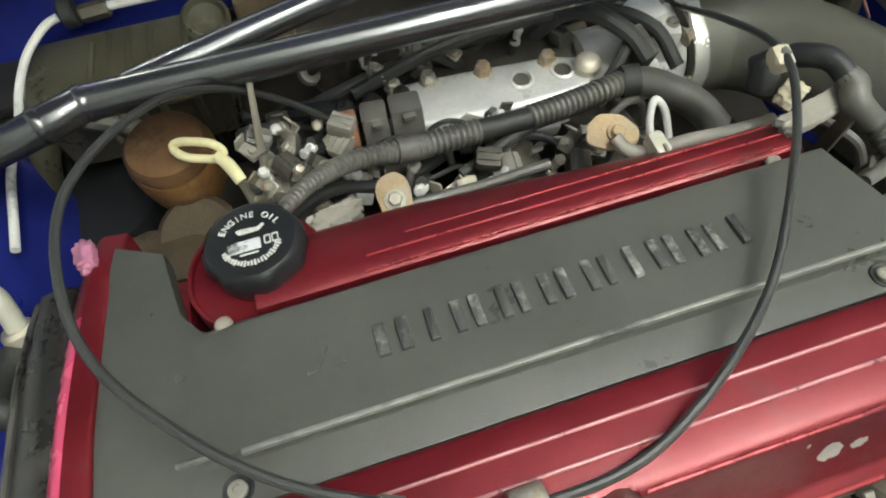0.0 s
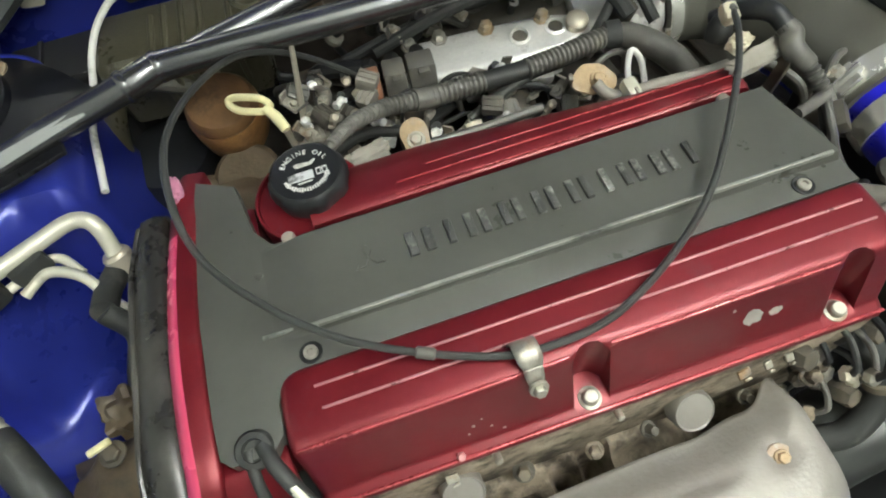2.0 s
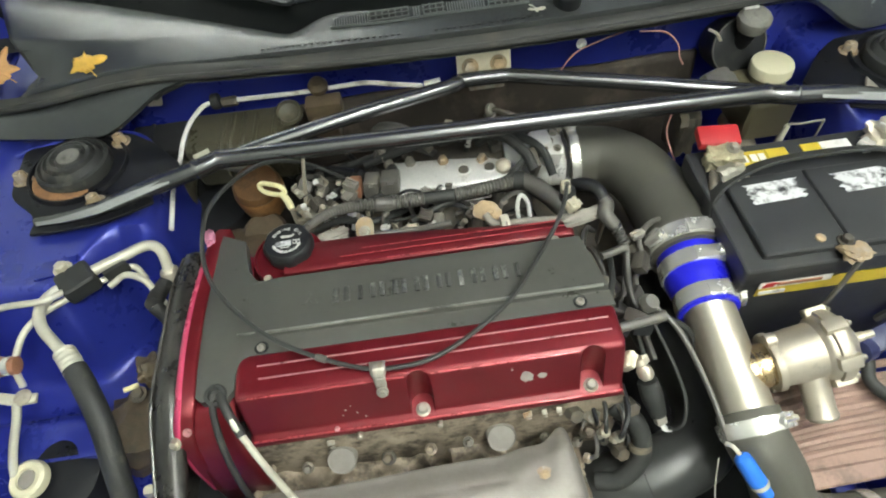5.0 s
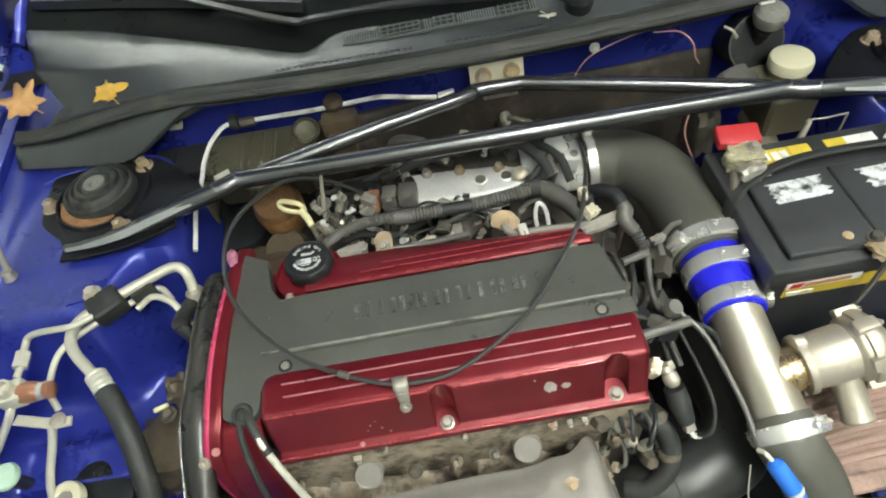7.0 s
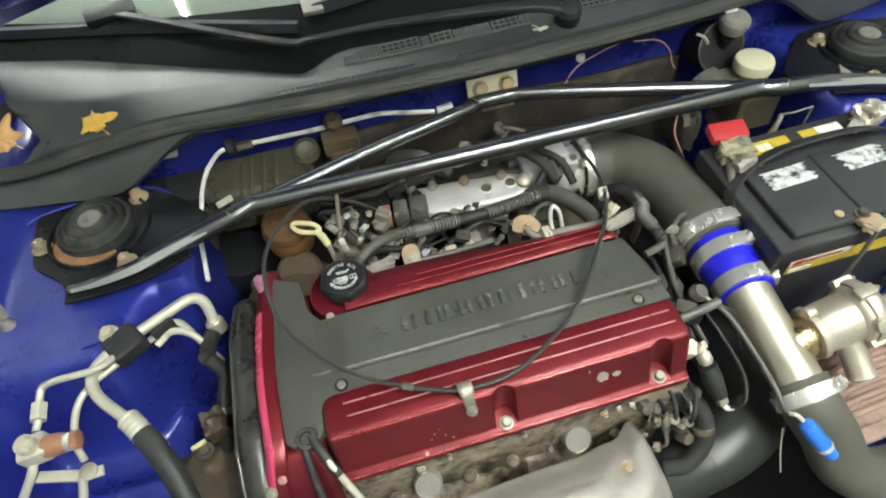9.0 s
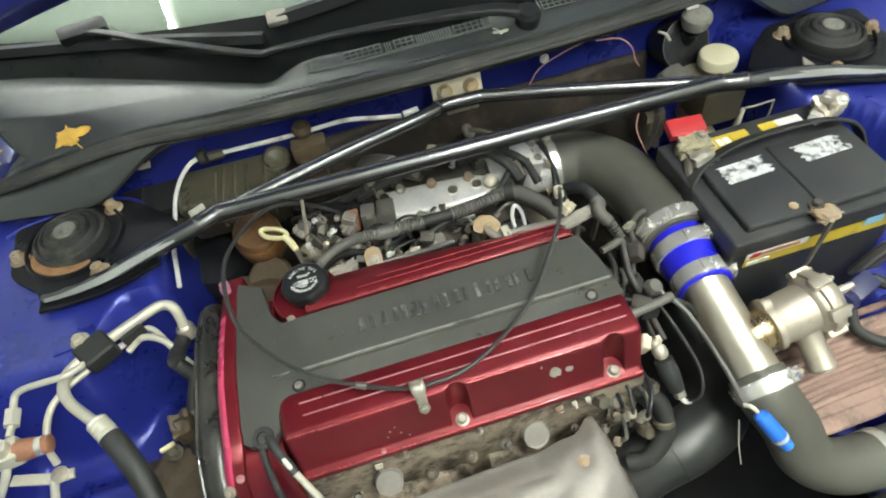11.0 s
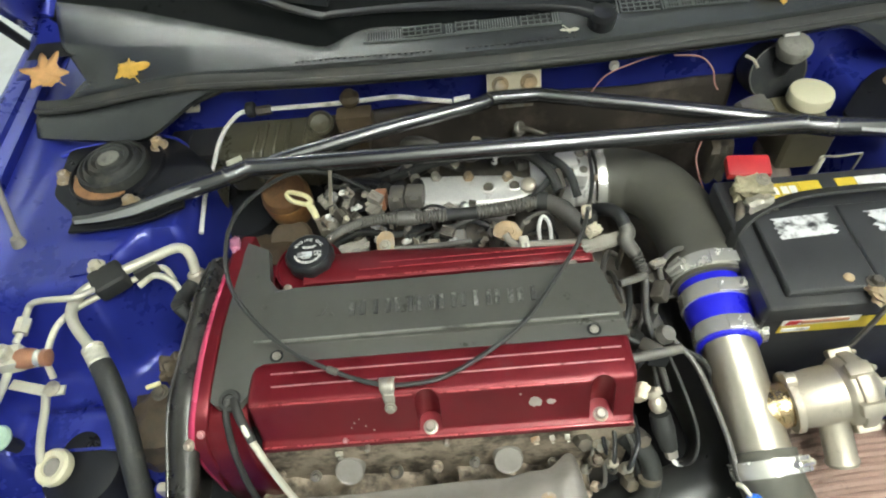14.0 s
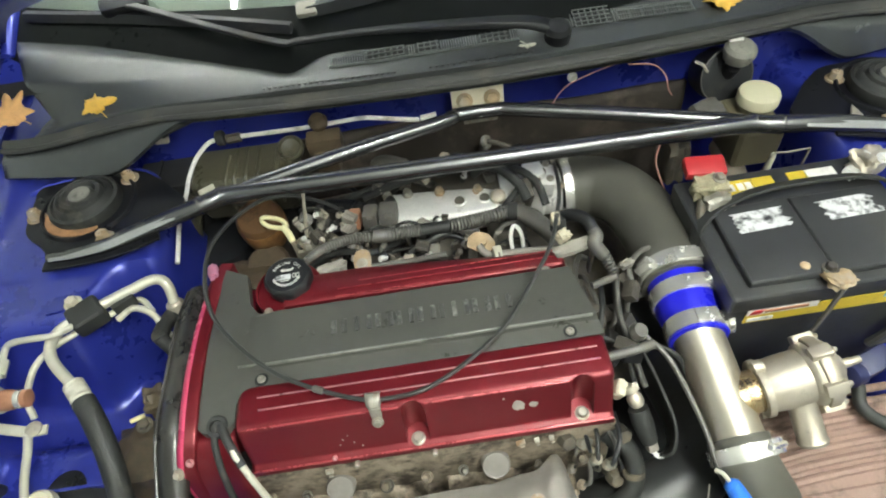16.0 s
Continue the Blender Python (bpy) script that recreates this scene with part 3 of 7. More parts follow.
XS = span(-0.62, 0.88, 110)
SEC = {x: cowl_section(x) for x in XS}
cowl = thing("cowl_panel", (MID, 0.4, 0.84), "faded dark grey plastic cowl panel below the windscreen", "cowl panel")
shell = part("cowl_shell", grid(lambda x, i: V((trim(x, SEC[x][i][0]), SEC[x][i][0] + (0.003 if i == 7 else 0.0), SEC[x][i][1] - (0.005 if i == 7 else 0.0))), XS, list(range(7, 15))), COWL, cowl, "", 30)
thicken(shell, 0.003, 1)
thicken(part("skirt", grid(lambda x, i: V((trim(x, 0.4), *SEC[x][i])), XS, list(range(0, 5))), COWL, cowl, "black plastic skirt under the seal", 40), 0.003, 1)
part("rubber_seal", grid(lambda x, i: V((trim(x, 0.4), SEC[x][i][0] - 0.001 + (0.003 if i == 7 else 0.0), SEC[x][i][1] - 0.001 + (0.0025 if i == 7 else 0.0))), XS, list(range(4, 8))), SEAL, cowl, "dusty black rubber seal along the front edge", 50)
bead = [V((trim(x, 0.4), SEC[x][5][0] - 0.002, SEC[x][5][1])) for x in XS]
part("seal_bead", sweep(bmesh.new(), bead, circle(0.0045, 8)), SEAL, cowl)
# air grille: dark sheets painted as shade, crossed by thin bars
for gx0, gx1, gy0, gy1 in ((-0.02, 0.035, 0.432, 0.448), (0.055, 0.085, 0.430, 0.448), (0.145, 0.185, 0.428, 0.446), (0.283, 0.335, 0.434, 0.464), (0.345, 0.455, 0.436, 0.452)):
    def gz(y, x):
        sec = cowl_section(x)
        for (ya, za), (yb, zb) in zip(sec[8:], sec[9:]):
            if ya <= y <= yb:
                return za + (zb - za) * (y - ya) / (yb - ya)
        return sec[-1][1]
    part("grille_shade", grid(lambda x, y: V((x, y, gz(y, x) + 0.004)), span(gx0, gx1, 8), span(gy0, gy1, 4)), DARK, cowl, "dark sheet in place of the shaded intake")
    bm = bmesh.new()
    for i in range(int((gx1 - gx0) / 0.0090) + 1):
        x = gx0 + i * 0.0090
        sweep(bm, [V((x, y, gz(y, x) + 0.0065)) for y in span(gy0, gy1, 4)], [(-0.0008, -0.0006), (0.0008, -0.0006), (0.0008, 0.0006), (-0.0008, 0.0006)])
    for i in range(int((gy1 - gy0) / 0.0075) + 1):
        y = gy0 + i * 0.0075
        sweep(bm, [V((x, y, gz(y, x) + 0.007)) for x in span(gx0, gx1, 6)], [(-0.0008, -0.0006), (0.0008, -0.0006), (0.0008, 0.0006), (-0.0008, 0.0006)])
    tagged(part("grille_lattice", bm, GRILLE, cowl), "fine moulded lattice", "", "", "stuff")
fins = bmesh.new()
for i in range(147):
    x = -0.070 + i * 0.0036
    if any(a - 0.003 < x < b + 0.003 for a, b in ((-0.02, 0.035), (0.055, 0.085), (0.145, 0.185), (0.20, 0.275), (0.283, 0.335))):
        continue
    y0, y1 = (0.4365, 0.4600) if x > 0.25 else (0.4315 + 0.06 * max(0.0, -x), 0.4475 + 0.02 * max(0.0, -x))
    sweep(fins, [V((x, y, gz(y, x) + 0.0042)) for y in span(y0, y1, 3)], [(-0.0008, -0.0014), (0.0008, -0.0014), (0.0006, 0.0012), (-0.0006, 0.0012)])
tagged(part("grille_comb", fins, GRILLE, cowl), "row of fine moulded fins", "", "", "stuff")
sweep_rim = [V((x, 0.4295 + 0.06 * max(0.0, -x), gz(0.4295 + 0.06 * max(0.0, -x), x) + 0.0045)) for x in span(-0.075, 0.20, 30)]
part("grille_rim", sweep(bmesh.new(), sweep_rim, circle(0.0018, 8)), GRILLE, cowl, "raised rim along the grille")
# drain slots: dark chips on the surface in place of shaded holes
slot_mesh = None
for i in range(46):
    x = -0.17 + i * 0.0085
    if 0.02 < x < 0.06:
        continue
    y = lip(x) + 0.0180
    at = V((x, y, gz(y, x) + 0.0030))
    if slot_mesh is None:
        slot = part("slot_shade", block((0.0045, 0.0045, 0.002), (0, 0, 0), 0.0005, None, 1), DARK, cowl)
        slot_mesh = slot.data
    else:
        slot = new("slot_shade", slot_mesh)
        slot.parent = cowl
        slot.matrix_parent_inverse = Matrix.Translation(cowl.location).inverted()
    slot.location = at

WA = [(0.245, 0.425, 0.905), (0.20, 0.430, 0.918), (0.10, 0.444, 0.922), (-0.02, 0.462, 0.921), (-0.11, 0.470, 0.918)]
wiper = thing("wiper", (0.24, 0.42, 0.89), "black wiper arm with its blade parked on the glass", "wiper", "windscreen wipers")
arm = catmull(WA + [on_glass(-0.145, 0.012, 0.012), on_glass(-0.25, 0.040, 0.02), on_glass(-0.34, 0.066, 0.022), on_glass(-0.40, 0.080, 0.022)], 8)
part("arm", sweep(bmesh.new(), arm, rounded([(-0.008, -0.003), (0.008, -0.003), (0.007, 0.004), (-0.007, 0.004)], 0.003), [1.9 - 1.1 * min(1, i / 26) for i in range(len(arm))]), BLACK, wiper, "dull black wiper arm")
part("pivot_cap", lathe([(0.018, -0.014), (0.019, 0.004), (0.015, 0.011), (0.006, 0.014)], (0.252, 0.418, 0.902), (0, -0.2, 1), 20), BLACK, wiper)
blade = [on_glass(x, 0.060 - 0.055 * (x + 0.53) + 0.012 * math.sin((x + 0.53) * 7.8), 0.010) for x in span(-0.565, -0.125, 16)]
part("blade", sweep(bmesh.new(), blade, [(-0.008, -0.008), (0.008, -0.008), (0.005, 0.005), (-0.005, 0.005)]), BLACK, wiper, "black wiper blade")
part("blade_joint", block((0.07, 0.024, 0.022), Matrix.Translation(on_glass(-0.385, 0.078, 0.018)) @ pose(0, 0, 0, 28, 0, 8), 0.006), BLACK, wiper)
wiper2 = thing("wiper", (0.75, 0.55, 0.92), "black wiper arm with its blade parked on the glass", "wiper", "windscreen wipers")
blade = [on_glass(x, 0.062 + 0.16 * (x + 0.1) - 0.1 * (x + 0.1) ** 2, 0.010) for x in span(-0.10, 0.45, 16)]
part("blade", sweep(bmesh.new(), blade, [(-0.010, -0.008), (0.010, -0.008), (0.006, 0.007), (-0.006, 0.007)]), BLACK, wiper2, "black wiper blade")
part("arm", tube([on_glass(0.2, 0.10, 0.024), on_glass(0.45, 0.06, 0.03), (0.72, 0.57, 0.925)], 0.006, 8), BLACK, wiper2)
part("blade_tip", block((0.03, 0.022, 0.012), Matrix.Translation(on_glass(-0.10, 0.062, 0.012)) @ pose(0, 0, 0, 28, 0, 0), 0.003), GREYHOSE, wiper2)


def leaf(name, at, size, turn, tilt, material, label, lobes, body=0.42):
    """A dry leaf: pointed lobes (angle, length, width) round a body, curled, with a stalk."""
    th = thing(name, at, label, "leaf", "fallen leaves")
    rnd = random.Random(int(abs(at[0]) * 1000))
    n, verts, inner = 72, [], []
    bm = bmesh.new()
    m = Matrix.Translation(at) @ pose(0, 0, 0, tilt, 8, 0) @ pose(0, 0, 0, 0, 0, turn)
    c = bm.verts.new(m @ V((0, 0, size * 0.03)))
    for i in range(n):
        a = 360 * i / n
        r = body * (0.92 + 0.16 * rnd.random())
        for la, ll, lw in lobes:
            d = abs((a - la + 180) % 360 - 180)
            r = max(r, ll * max(0.0, 1 - d / lw) ** 0.8)
        r *= size
        a = radians(a)
        curl = size * (0.10 * math.sin(2 * a + 1) + 0.16 * (r / size) ** 2 * math.sin(3 * a))
        inner.append(bm.verts.new(m @ V((0.5 * r * math.cos(a), 0.5 * r * math.sin(a), 0.3 * curl + size * 0.03))))
        verts.append(bm.verts.new(m @ V((r * math.cos(a), r * math.sin(a), curl))))
    for i in range(n):
        k = (i + 1) % n
        bm.faces.new((c, inner[i], inner[k]))
        bm.faces.new((inner[i], verts[i], verts[k], inner[k]))
    thicken(part("leaf_blade", bm, material, th), 0.0006)
    sa = radians(lobes[-1][0] + 40)
    part("stalk", tube([m @ V((0, 0, size * 0.06)), m @ V((0.5 * size * math.cos(sa), 0.5 * size * math.sin(sa), size * 0.10)), m @ V((0.9 * size * math.cos(sa), 0.9 * size * math.sin(sa), size * 0.04))], 0.0008, 6), material, th)
    return th


def cowl_top(x, y):
    """Height of the cowl's upper surface."""
    sec = cowl_section(x)
    for (ya, za), (yb, zb) in zip(sec[8:], sec[9:]):
        if ya <= y <= yb:
            return za + (zb - za) * (y - ya) / (yb - ya) + 0.004
    return sec[-1][1] + 0.004


STAR = [(88, 1.0, 38), (152, 0.92, 36), (32, 0.95, 36), (208, 0.80, 34), (-20, 0.82, 34), (262, 0.55, 34)]
TORN = [(8, 1.15, 34), (95, 0.70, 22), (150, 0.55, 30), (215, 0.80, 34), (265, 0.42, 30)]
leaf("dry_leaf", (-0.425, 0.449, cowl_top(-0.425, 0.449) + 0.007), 0.030, 4, 30, LEAF, "small yellow torn leaf lying on the cowl", TORN, 0.46)
leaf("dry_leaf", (-0.550, 0.455, 0.884), 0.040, 25, 30, ORLEAF, "large orange maple leaf at the cowl's end", STAR, 0.52)
leaf("dry_leaf", (0.207, 0.413, cowl_top(0.207, 0.413) + 0.001), 0.014, 0, 5, CREAM, "tiny pale leaf scrap on the cowl", [(5, 1.0, 40), (185, 0.9, 40), (90, 0.5, 40)], 0.3)
leaf("dry_leaf", (0.497, 0.446, cowl_top(0.497, 0.446) + 0.004), 0.034, 200, 8, LEAF, "yellow maple leaf lying on the cowl", STAR, 0.60)
leaf("dry_leaf", (0.72, 0.52, cowl_top(0.72, 0.52) + 0.004), 0.030, 140, 8, LEAF, "yellow maple leaf lying on the cowl", STAR, 0.42)


# ---- strut tops and the brace between them ----
def strut(cx, cy, nuts, group):
    th = thing("strut_mount", (cx, cy, 0.785), "dusty black strut top mount with rusty nuts", "strut mount", "strut mounts")
    foot = [(-0.091, 0.057), (-0.083, -0.038), (-0.041, -0.077), (-0.032, -0.100), (0.058, -0.090), (0.081, -0.064), (0.143, -0.037), (0.147, -0.016), (0.099, 0.038), (0.062, 0.068), (0.030, 0.072)]
    s = 1 if cx < MID else -1
    part("mount_plate", plate(rounded([(cx + s * x, cy + y) for x, y in (foot if s > 0 else foot[::-1])], 0.014), 0.784, 0.790, 0.002), GLOSSBLK, th, "black painted plate of the brace")
    part("rubber_dome", lathe([(0.050, 0.0), (0.051, 0.010), (0.049, 0.016), (0.045, 0.018), (0.042, 0.013), (0.039, 0.020), (0.035, 0.023), (0.032, 0.018), (0.029, 0.025), (0.024, 0.027), (0.020, 0.022), (0.017, 0.025), (0.006, 0.026)], (cx, cy, 0.789), (0, 0, 1), 40), RUBBER, th, "ringed black rubber mount")
    part("dome_boss", lathe([(0.0155, 0.0), (0.0150, 0.003), (0.012, 0.0045), (0.002, 0.0050)], (cx, cy, 0.8125), (0, 0, 1), 28), DUSTY, th, "dusty pale centre of the mount")
    arc = [(cx + 0.055 * math.cos(a), cy - 0.001 + 0.055 * math.sin(a), 0.7925) for a in span(radians(188), radians(300), 14)]
    if group == 0:
        part("rusty_crescent", sweep(bmesh.new(), arc, rounded([(-0.010, -0.002), (0.010, -0.002), (0.007, 0.003), (-0.007, 0.003)], 0.002), [0.3 + 0.7 * math.sin(math.pi * i / 14) for i in range(15)]), RUST, th, "rusted crescent of bare metal")
    part("cup_rim", lathe([(0.063, 0.0), (0.0645, 0.006), (0.0675, 0.006), (0.070, 0.0)], (cx + 0.002, cy, 0.7895), (0, 0, 1), 40), GLOSSBLK, th)
    for nx, ny in nuts:
        nut = part("nut", bolt((nx, ny, 0.790), (0, 0, 1), 0.0090, 0.012), RUSTY, th, "rusty nut on a stud")
        part("stud", lathe([(0.004, 0.008), (0.004, 0.014), (0.003, 0.016)], (nx, ny, 0.790), (0, 0, 1), 10), RUSTY, nut)
    return th


strut(-0.455, 0.334, [(-0.403, 0.380), (-0.528, 0.326), (-0.412, 0.262)], 0)
strut(0.712, 0.325, [(0.657, 0.360), (0.780, 0.318), (0.668, 0.250)], 1)

brace = thing("strut_brace", (0.12, 0.28, 0.79), "polished gunmetal tubular strut brace across the bay", "strut brace")
LC, RC = V((-0.238, 0.279, 0.820)), V((0.485, 0.266, 0.815))
part("cross_tube", tube([LC, LC.lerp(RC, 0.5), RC], 0.0125, 20, 6), BAR, brace)
part("left_arm", sweep(bmesh.new(), catmull([LC + V((0.0, 0.001, 0)), (-0.262, 0.268, 0.820), (-0.320, 0.256, 0.812), (-0.362, 0.246, 0.806), (-0.395, 0.237, 0.802), (-0.440, 0.232, 0.799), (-0.478, 0.233, 0.797)], 6), circle(1, 16), [0.0125] * 8 + [0.0123] * 8 + [0.0115] * 6 + [0.010] * 5 + [0.0085] * 5 + [0.007] * 5), BAR, brace, "bent arm flattened onto the strut plate")
part("right_arm", sweep(bmesh.new(), catmull([RC, (0.512, 0.256, 0.816), (0.58, 0.246, 0.813), (0.645, 0.236, 0.804), (0.69, 0.222, 0.800), (0.73, 0.210, 0.798), (0.76, 0.202, 0.797)], 6), circle(1, 16), [0.0125] * 8 + [0.0123] * 8 + [0.0115] * 6 + [0.010] * 5 + [0.0085] * 5 + [0.007] * 5), BAR, brace, "bent arm flattened onto the strut plate")
# brighter metal on thin flats gives the arms their highlight as colour
flat = mat("arm_streak_metal", (0.52, 0.52, 0.53), 0.22, 0.8, 0.1, 20, 0.15, 200, rvar=0.04)
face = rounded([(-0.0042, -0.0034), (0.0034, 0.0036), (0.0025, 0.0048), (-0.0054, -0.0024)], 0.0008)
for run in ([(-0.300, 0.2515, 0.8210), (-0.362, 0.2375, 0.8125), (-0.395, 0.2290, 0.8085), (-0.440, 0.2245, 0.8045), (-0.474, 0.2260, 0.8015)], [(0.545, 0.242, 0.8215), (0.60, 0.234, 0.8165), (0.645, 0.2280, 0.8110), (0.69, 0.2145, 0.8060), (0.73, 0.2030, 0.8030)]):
    part("arm_streak", sweep(bmesh.new(), catmull(run, 6), face if run[0][0] < 0 else [(-x, y) for x, y in face[::-1]], [0.5 + 0.5 * math.sin(math.pi * min(1.0, 0.15 + i / 24)) for i in range(25)]), flat, brace, "flat along the arm with the highlight in its colour")
strip = rounded([(-0.017, -0.0025), (0.012, -0.0025), (0.012, 0.0020), (-0.017, 0.0020)], 0.0016)
part("foot_strip", sweep(bmesh.new(), catmull([(-0.33, 0.250, 0.802), (-0.385, 0.236, 0.796), (-0.44, 0.232, 0.7935), (-0.484, 0.233, 0.7925)], 6), strip), GLOSSBLK, brace, "flat black foot along the strut plate")
part("foot_strip", sweep(bmesh.new(), catmull([(0.59, 0.244, 0.802), (0.65, 0.233, 0.796), (0.70, 0.219, 0.793), (0.745, 0.206, 0.791)], 6), strip), GLOSSBLK, brace, "flat black foot along the strut plate")
for c, d in ((LC, (0.95, 0.25, 0)), (V((-0.266, 0.267, 0.820)), (0.9, 0.35, 0.05)), (RC, (0.97, -0.15, 0)), (V((0.517, 0.255, 0.816)), (0.97, -0.2, -0.03))):
    part("weld_collar", lathe([(0.0122, -0.004), (0.0134, -0.002), (0.0134, 0.002), (0.0122, 0.004)], c, d, 20), BAR, brace)
part("rear_tube", tube([(-0.208, 0.283, 0.821), (-0.175, 0.293, 0.822), (-0.06, 0.322, 0.826), (0.075, 0.358, 0.824), (0.095, 0.372, 0.821), (0.155, 0.376, 0.817), (0.175, 0.373, 0.816), (0.30, 0.335, 0.814), (0.445, 0.286, 0.813), (0.475, 0.272, 0.814)], 0.0105, 18, 6), BAR, brace, "thinner rear tube bolted to the bulkhead")
bm = block((0.078, 0.006, 0.046), Matrix.Translation((0.131, 0.402, 0.823)) @ pose(0, 0, 0, -22, 0, -2), 0.0015)
tab = part("bracket", bm, PLATED, brace, "zinc plated bracket on the bulkhead")
for bx in (0.111, 0.152):
    part("bracket_bolt", bolt((bx, 0.3985, 0.823), (0, -1, 0.40), 0.010, 0.007, None, 1.25), RUSTY, tab, "rusty bolt head")
# pale triangle paints the foot plate's reflection
part("foot_glint", plate([(0.6405, 0.290), (0.6175, 0.250), (0.6460, 0.233)], 0.795, 0.800, 0.0008), ALU, brace, "small pale triangle with the foot plate's reflection in its colour")
part("bracket_web", block((0.05, 0.03, 0.005), (0.131, 0.388, 0.803), 0.001), ZINC, tab)


# ---- the engine ----
engine = thing("engine_block", (-0.03, 0.03, 0.35), "sooty cast cylinder head and block of the engine", "engine")
part("head", block((0.47, 0.232, 0.13), (-0.028, 0.036, 0.664), 0.006), CAST, engine, "sooty cast cylinder head")
part("block_casting", block((0.45, 0.24, 0.30), (-0.028, 0.04, 0.46), 0.01), DARKMETAL, engine)
part("gasket", block((0.462, 0.226, 0.006), (-0.028, 0.036, 0.7305), 0.001), RUBBER, engine)
for px, py, pz in ((0.0690, -0.0905, 0.6885), (-0.1092, -0.0905, 0.6885)):
    part("core_plug", lathe([(0.0165, -0.012), (0.0165, 0.001), (0.0153, 0.003), (0.0140, 0.0022), (0.003, 0.0026)], (px, py, pz), (0.03, -0.72, 0.69), 28), SHIELD, engine, "dull round core plug")
rnd = random.Random(4)
for i in range(9):
    sx = -0.19 + i * 0.044 + rnd.uniform(-0.006, 0.006)
    if min(abs(sx - 0.076), abs(sx + 0.108)) < 0.022:
        continue
    part("stud_nut", bolt((sx, -0.083 - rnd.uniform(0, 0.012), 0.685 + rnd.uniform(-0.03, 0.012)), (rnd.uniform(-0.3, 0.3), -0.6, 1), rnd.uniform(0.004, 0.006), 0.008), (CAST, DARKMETAL)[i % 2], engine)
for sx, w in ((-0.112, 0.009), (0.098, 0.010), (0.116, 0.006), (0.132, 0.006)):
    part("flange_clip", block((w, 0.006, 0.0025), Matrix.Translation((sx, -0.086, 0.730)) @ pose(0, 0, 0, 40, 0, rnd.uniform(-12, 12)), 0.001), ZINC, engine, "small zinc fastener under the cover")
    part("clip_lip", block((w * 0.6, 0.002, 0.005), Matrix.Translation((sx + 0.001, -0.090, 0.727)) @ pose(0, 0, 0, 15, 0, 8), 0.001), ZINC, engine)
def ledge(x, y):
    n = noise.noise((x * 34, y * 34, 1.0)) * 0.016 + noise.noise((x * 80, y * 80, 4.0)) * 0.006
    hole = 0.035 * math.exp(-(((x - 0.105) / 0.030) ** 4 + ((y + 0.098) / 0.012) ** 4)) + 0.03 * math.exp(-(((x + 0.065) / 0.016) ** 4 + ((y + 0.112) / 0.010) ** 4)) + 0.07 * math.exp(-(((x + 0.028) / 0.009) ** 4 + ((y + 0.104) / 0.014) ** 4)) + 0.07 * math.exp(-(((x + 0.004) / 0.010) ** 4 + ((y + 0.100) / 0.018) ** 4))
    dip = 0.012 * (1 - math.cos((x + 0.1104) / 0.0463 * math.pi)) / 2 * ease((-0.085 - y) / 0.01)
    return V((x, y, 0.640 - dip + n - hole - 0.25 * max(0, -0.10 - y) + 0.3 * max(0, y + 0.082)))


thicken(part("exhaust_flange", grid(ledge, span(-0.22, 0.158, 100), span(-0.16, -0.076, 30)), CAST, engine, "lumpy sooty exhaust manifold flange", 70), 0.01)

cover = thing("valve_cover", (-0.03, 0.03, 0.733), "dark red painted valve cover with a charcoal centre panel", "valve cover")
NOTCH = (-0.010, 0.168)


def front_section(x):
    prof = [(-0.081, 0.734), (-0.0818, 0.740), (-0.0812, 0.7428), (-0.0798, 0.7448), (-0.0780, 0.7460), (-0.0746, 0.7474), (-0.0732, 0.7486), (-0.0724, 0.7508), (-0.0714, 0.7545), (-0.0600, 0.7945), (-0.0591, 0.7980), (-0.0580, 0.8002), (-0.0562, 0.8018), (-0.0540, 0.8026), (-0.0515, 0.8030), (-0.036, 0.8035), (-0.024, 0.8035), (-0.013, 0.8032), (-0.0105, 0.8022), (-0.0095, 0.801), (-0.009, 0.796), (-0.009, 0.734)]
    out = []
    end = min(x + 0.195, 0.203 - x)
    q = max(0.0, 1 - end / 0.007)
    turn = max(0.0, 1 - (x + 0.195) / 0.016)
    for y, z in prof:
        for c in NOTCH:
            d = abs(x - c)
            if d < 0.0124 and z > 0.7477:
                y = max(y, -0.0655 + math.sqrt(0.0124 ** 2 - d * d))
        if y > -0.02:
            y -= 0.016 * (1 - math.sqrt(max(0.0, 1 - turn * turn)))
        k = 0.006 * (1 - math.sqrt(max(0.0, 1 - q * q)))
        if z > 0.735:
            z -= k
            y += k if y < -0.05 else 0
        out.append((y, z))
    return out


xs = sorted(set(span(-0.195, 0.203, 70) + [c + d for c in NOTCH for d in span(-0.0125, 0.0125, 28)] + span(-0.195, -0.179, 8) + span(0.195, 0.203, 6)))
NF = len(front_section(0.1))
bm = grid(lambda x, i: V((x, *front_section(x)[i])), xs, list(range(NF)))
bm.verts.ensure_lookup_table()
for row in (range(NF), range(len(bm.verts) - NF, len(bm.verts))):
    bm.faces.new([bm.verts[i] for i in row])
bmesh.ops.recalc_face_normals(bm, faces=bm.faces)
part("front_bank", bm, RED, cover, "dark red front bank with moulded ribs", 45)
# thin strips paint a highlight along the front crease and lower lip
segs = ((-0.190, -0.0235), (0.0035, 0.1545))
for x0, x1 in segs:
    part("edge_glint", sweep(bmesh.new(), [V((x, -0.0574, 0.8004)) for x in span(x0, x1, 8)], circle(0.0013, 8)), GLINTRED, cover, "front edge strip with the highlight in its colour")
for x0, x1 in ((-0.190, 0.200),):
    part("edge_glint", sweep(bmesh.new(), [V((x, -0.0800, 0.7442)) for x in span(x0, x1, 12)], circle(0.0014, 8)), GLINTRED, cover, "lower lip strip with the highlight in its colour")
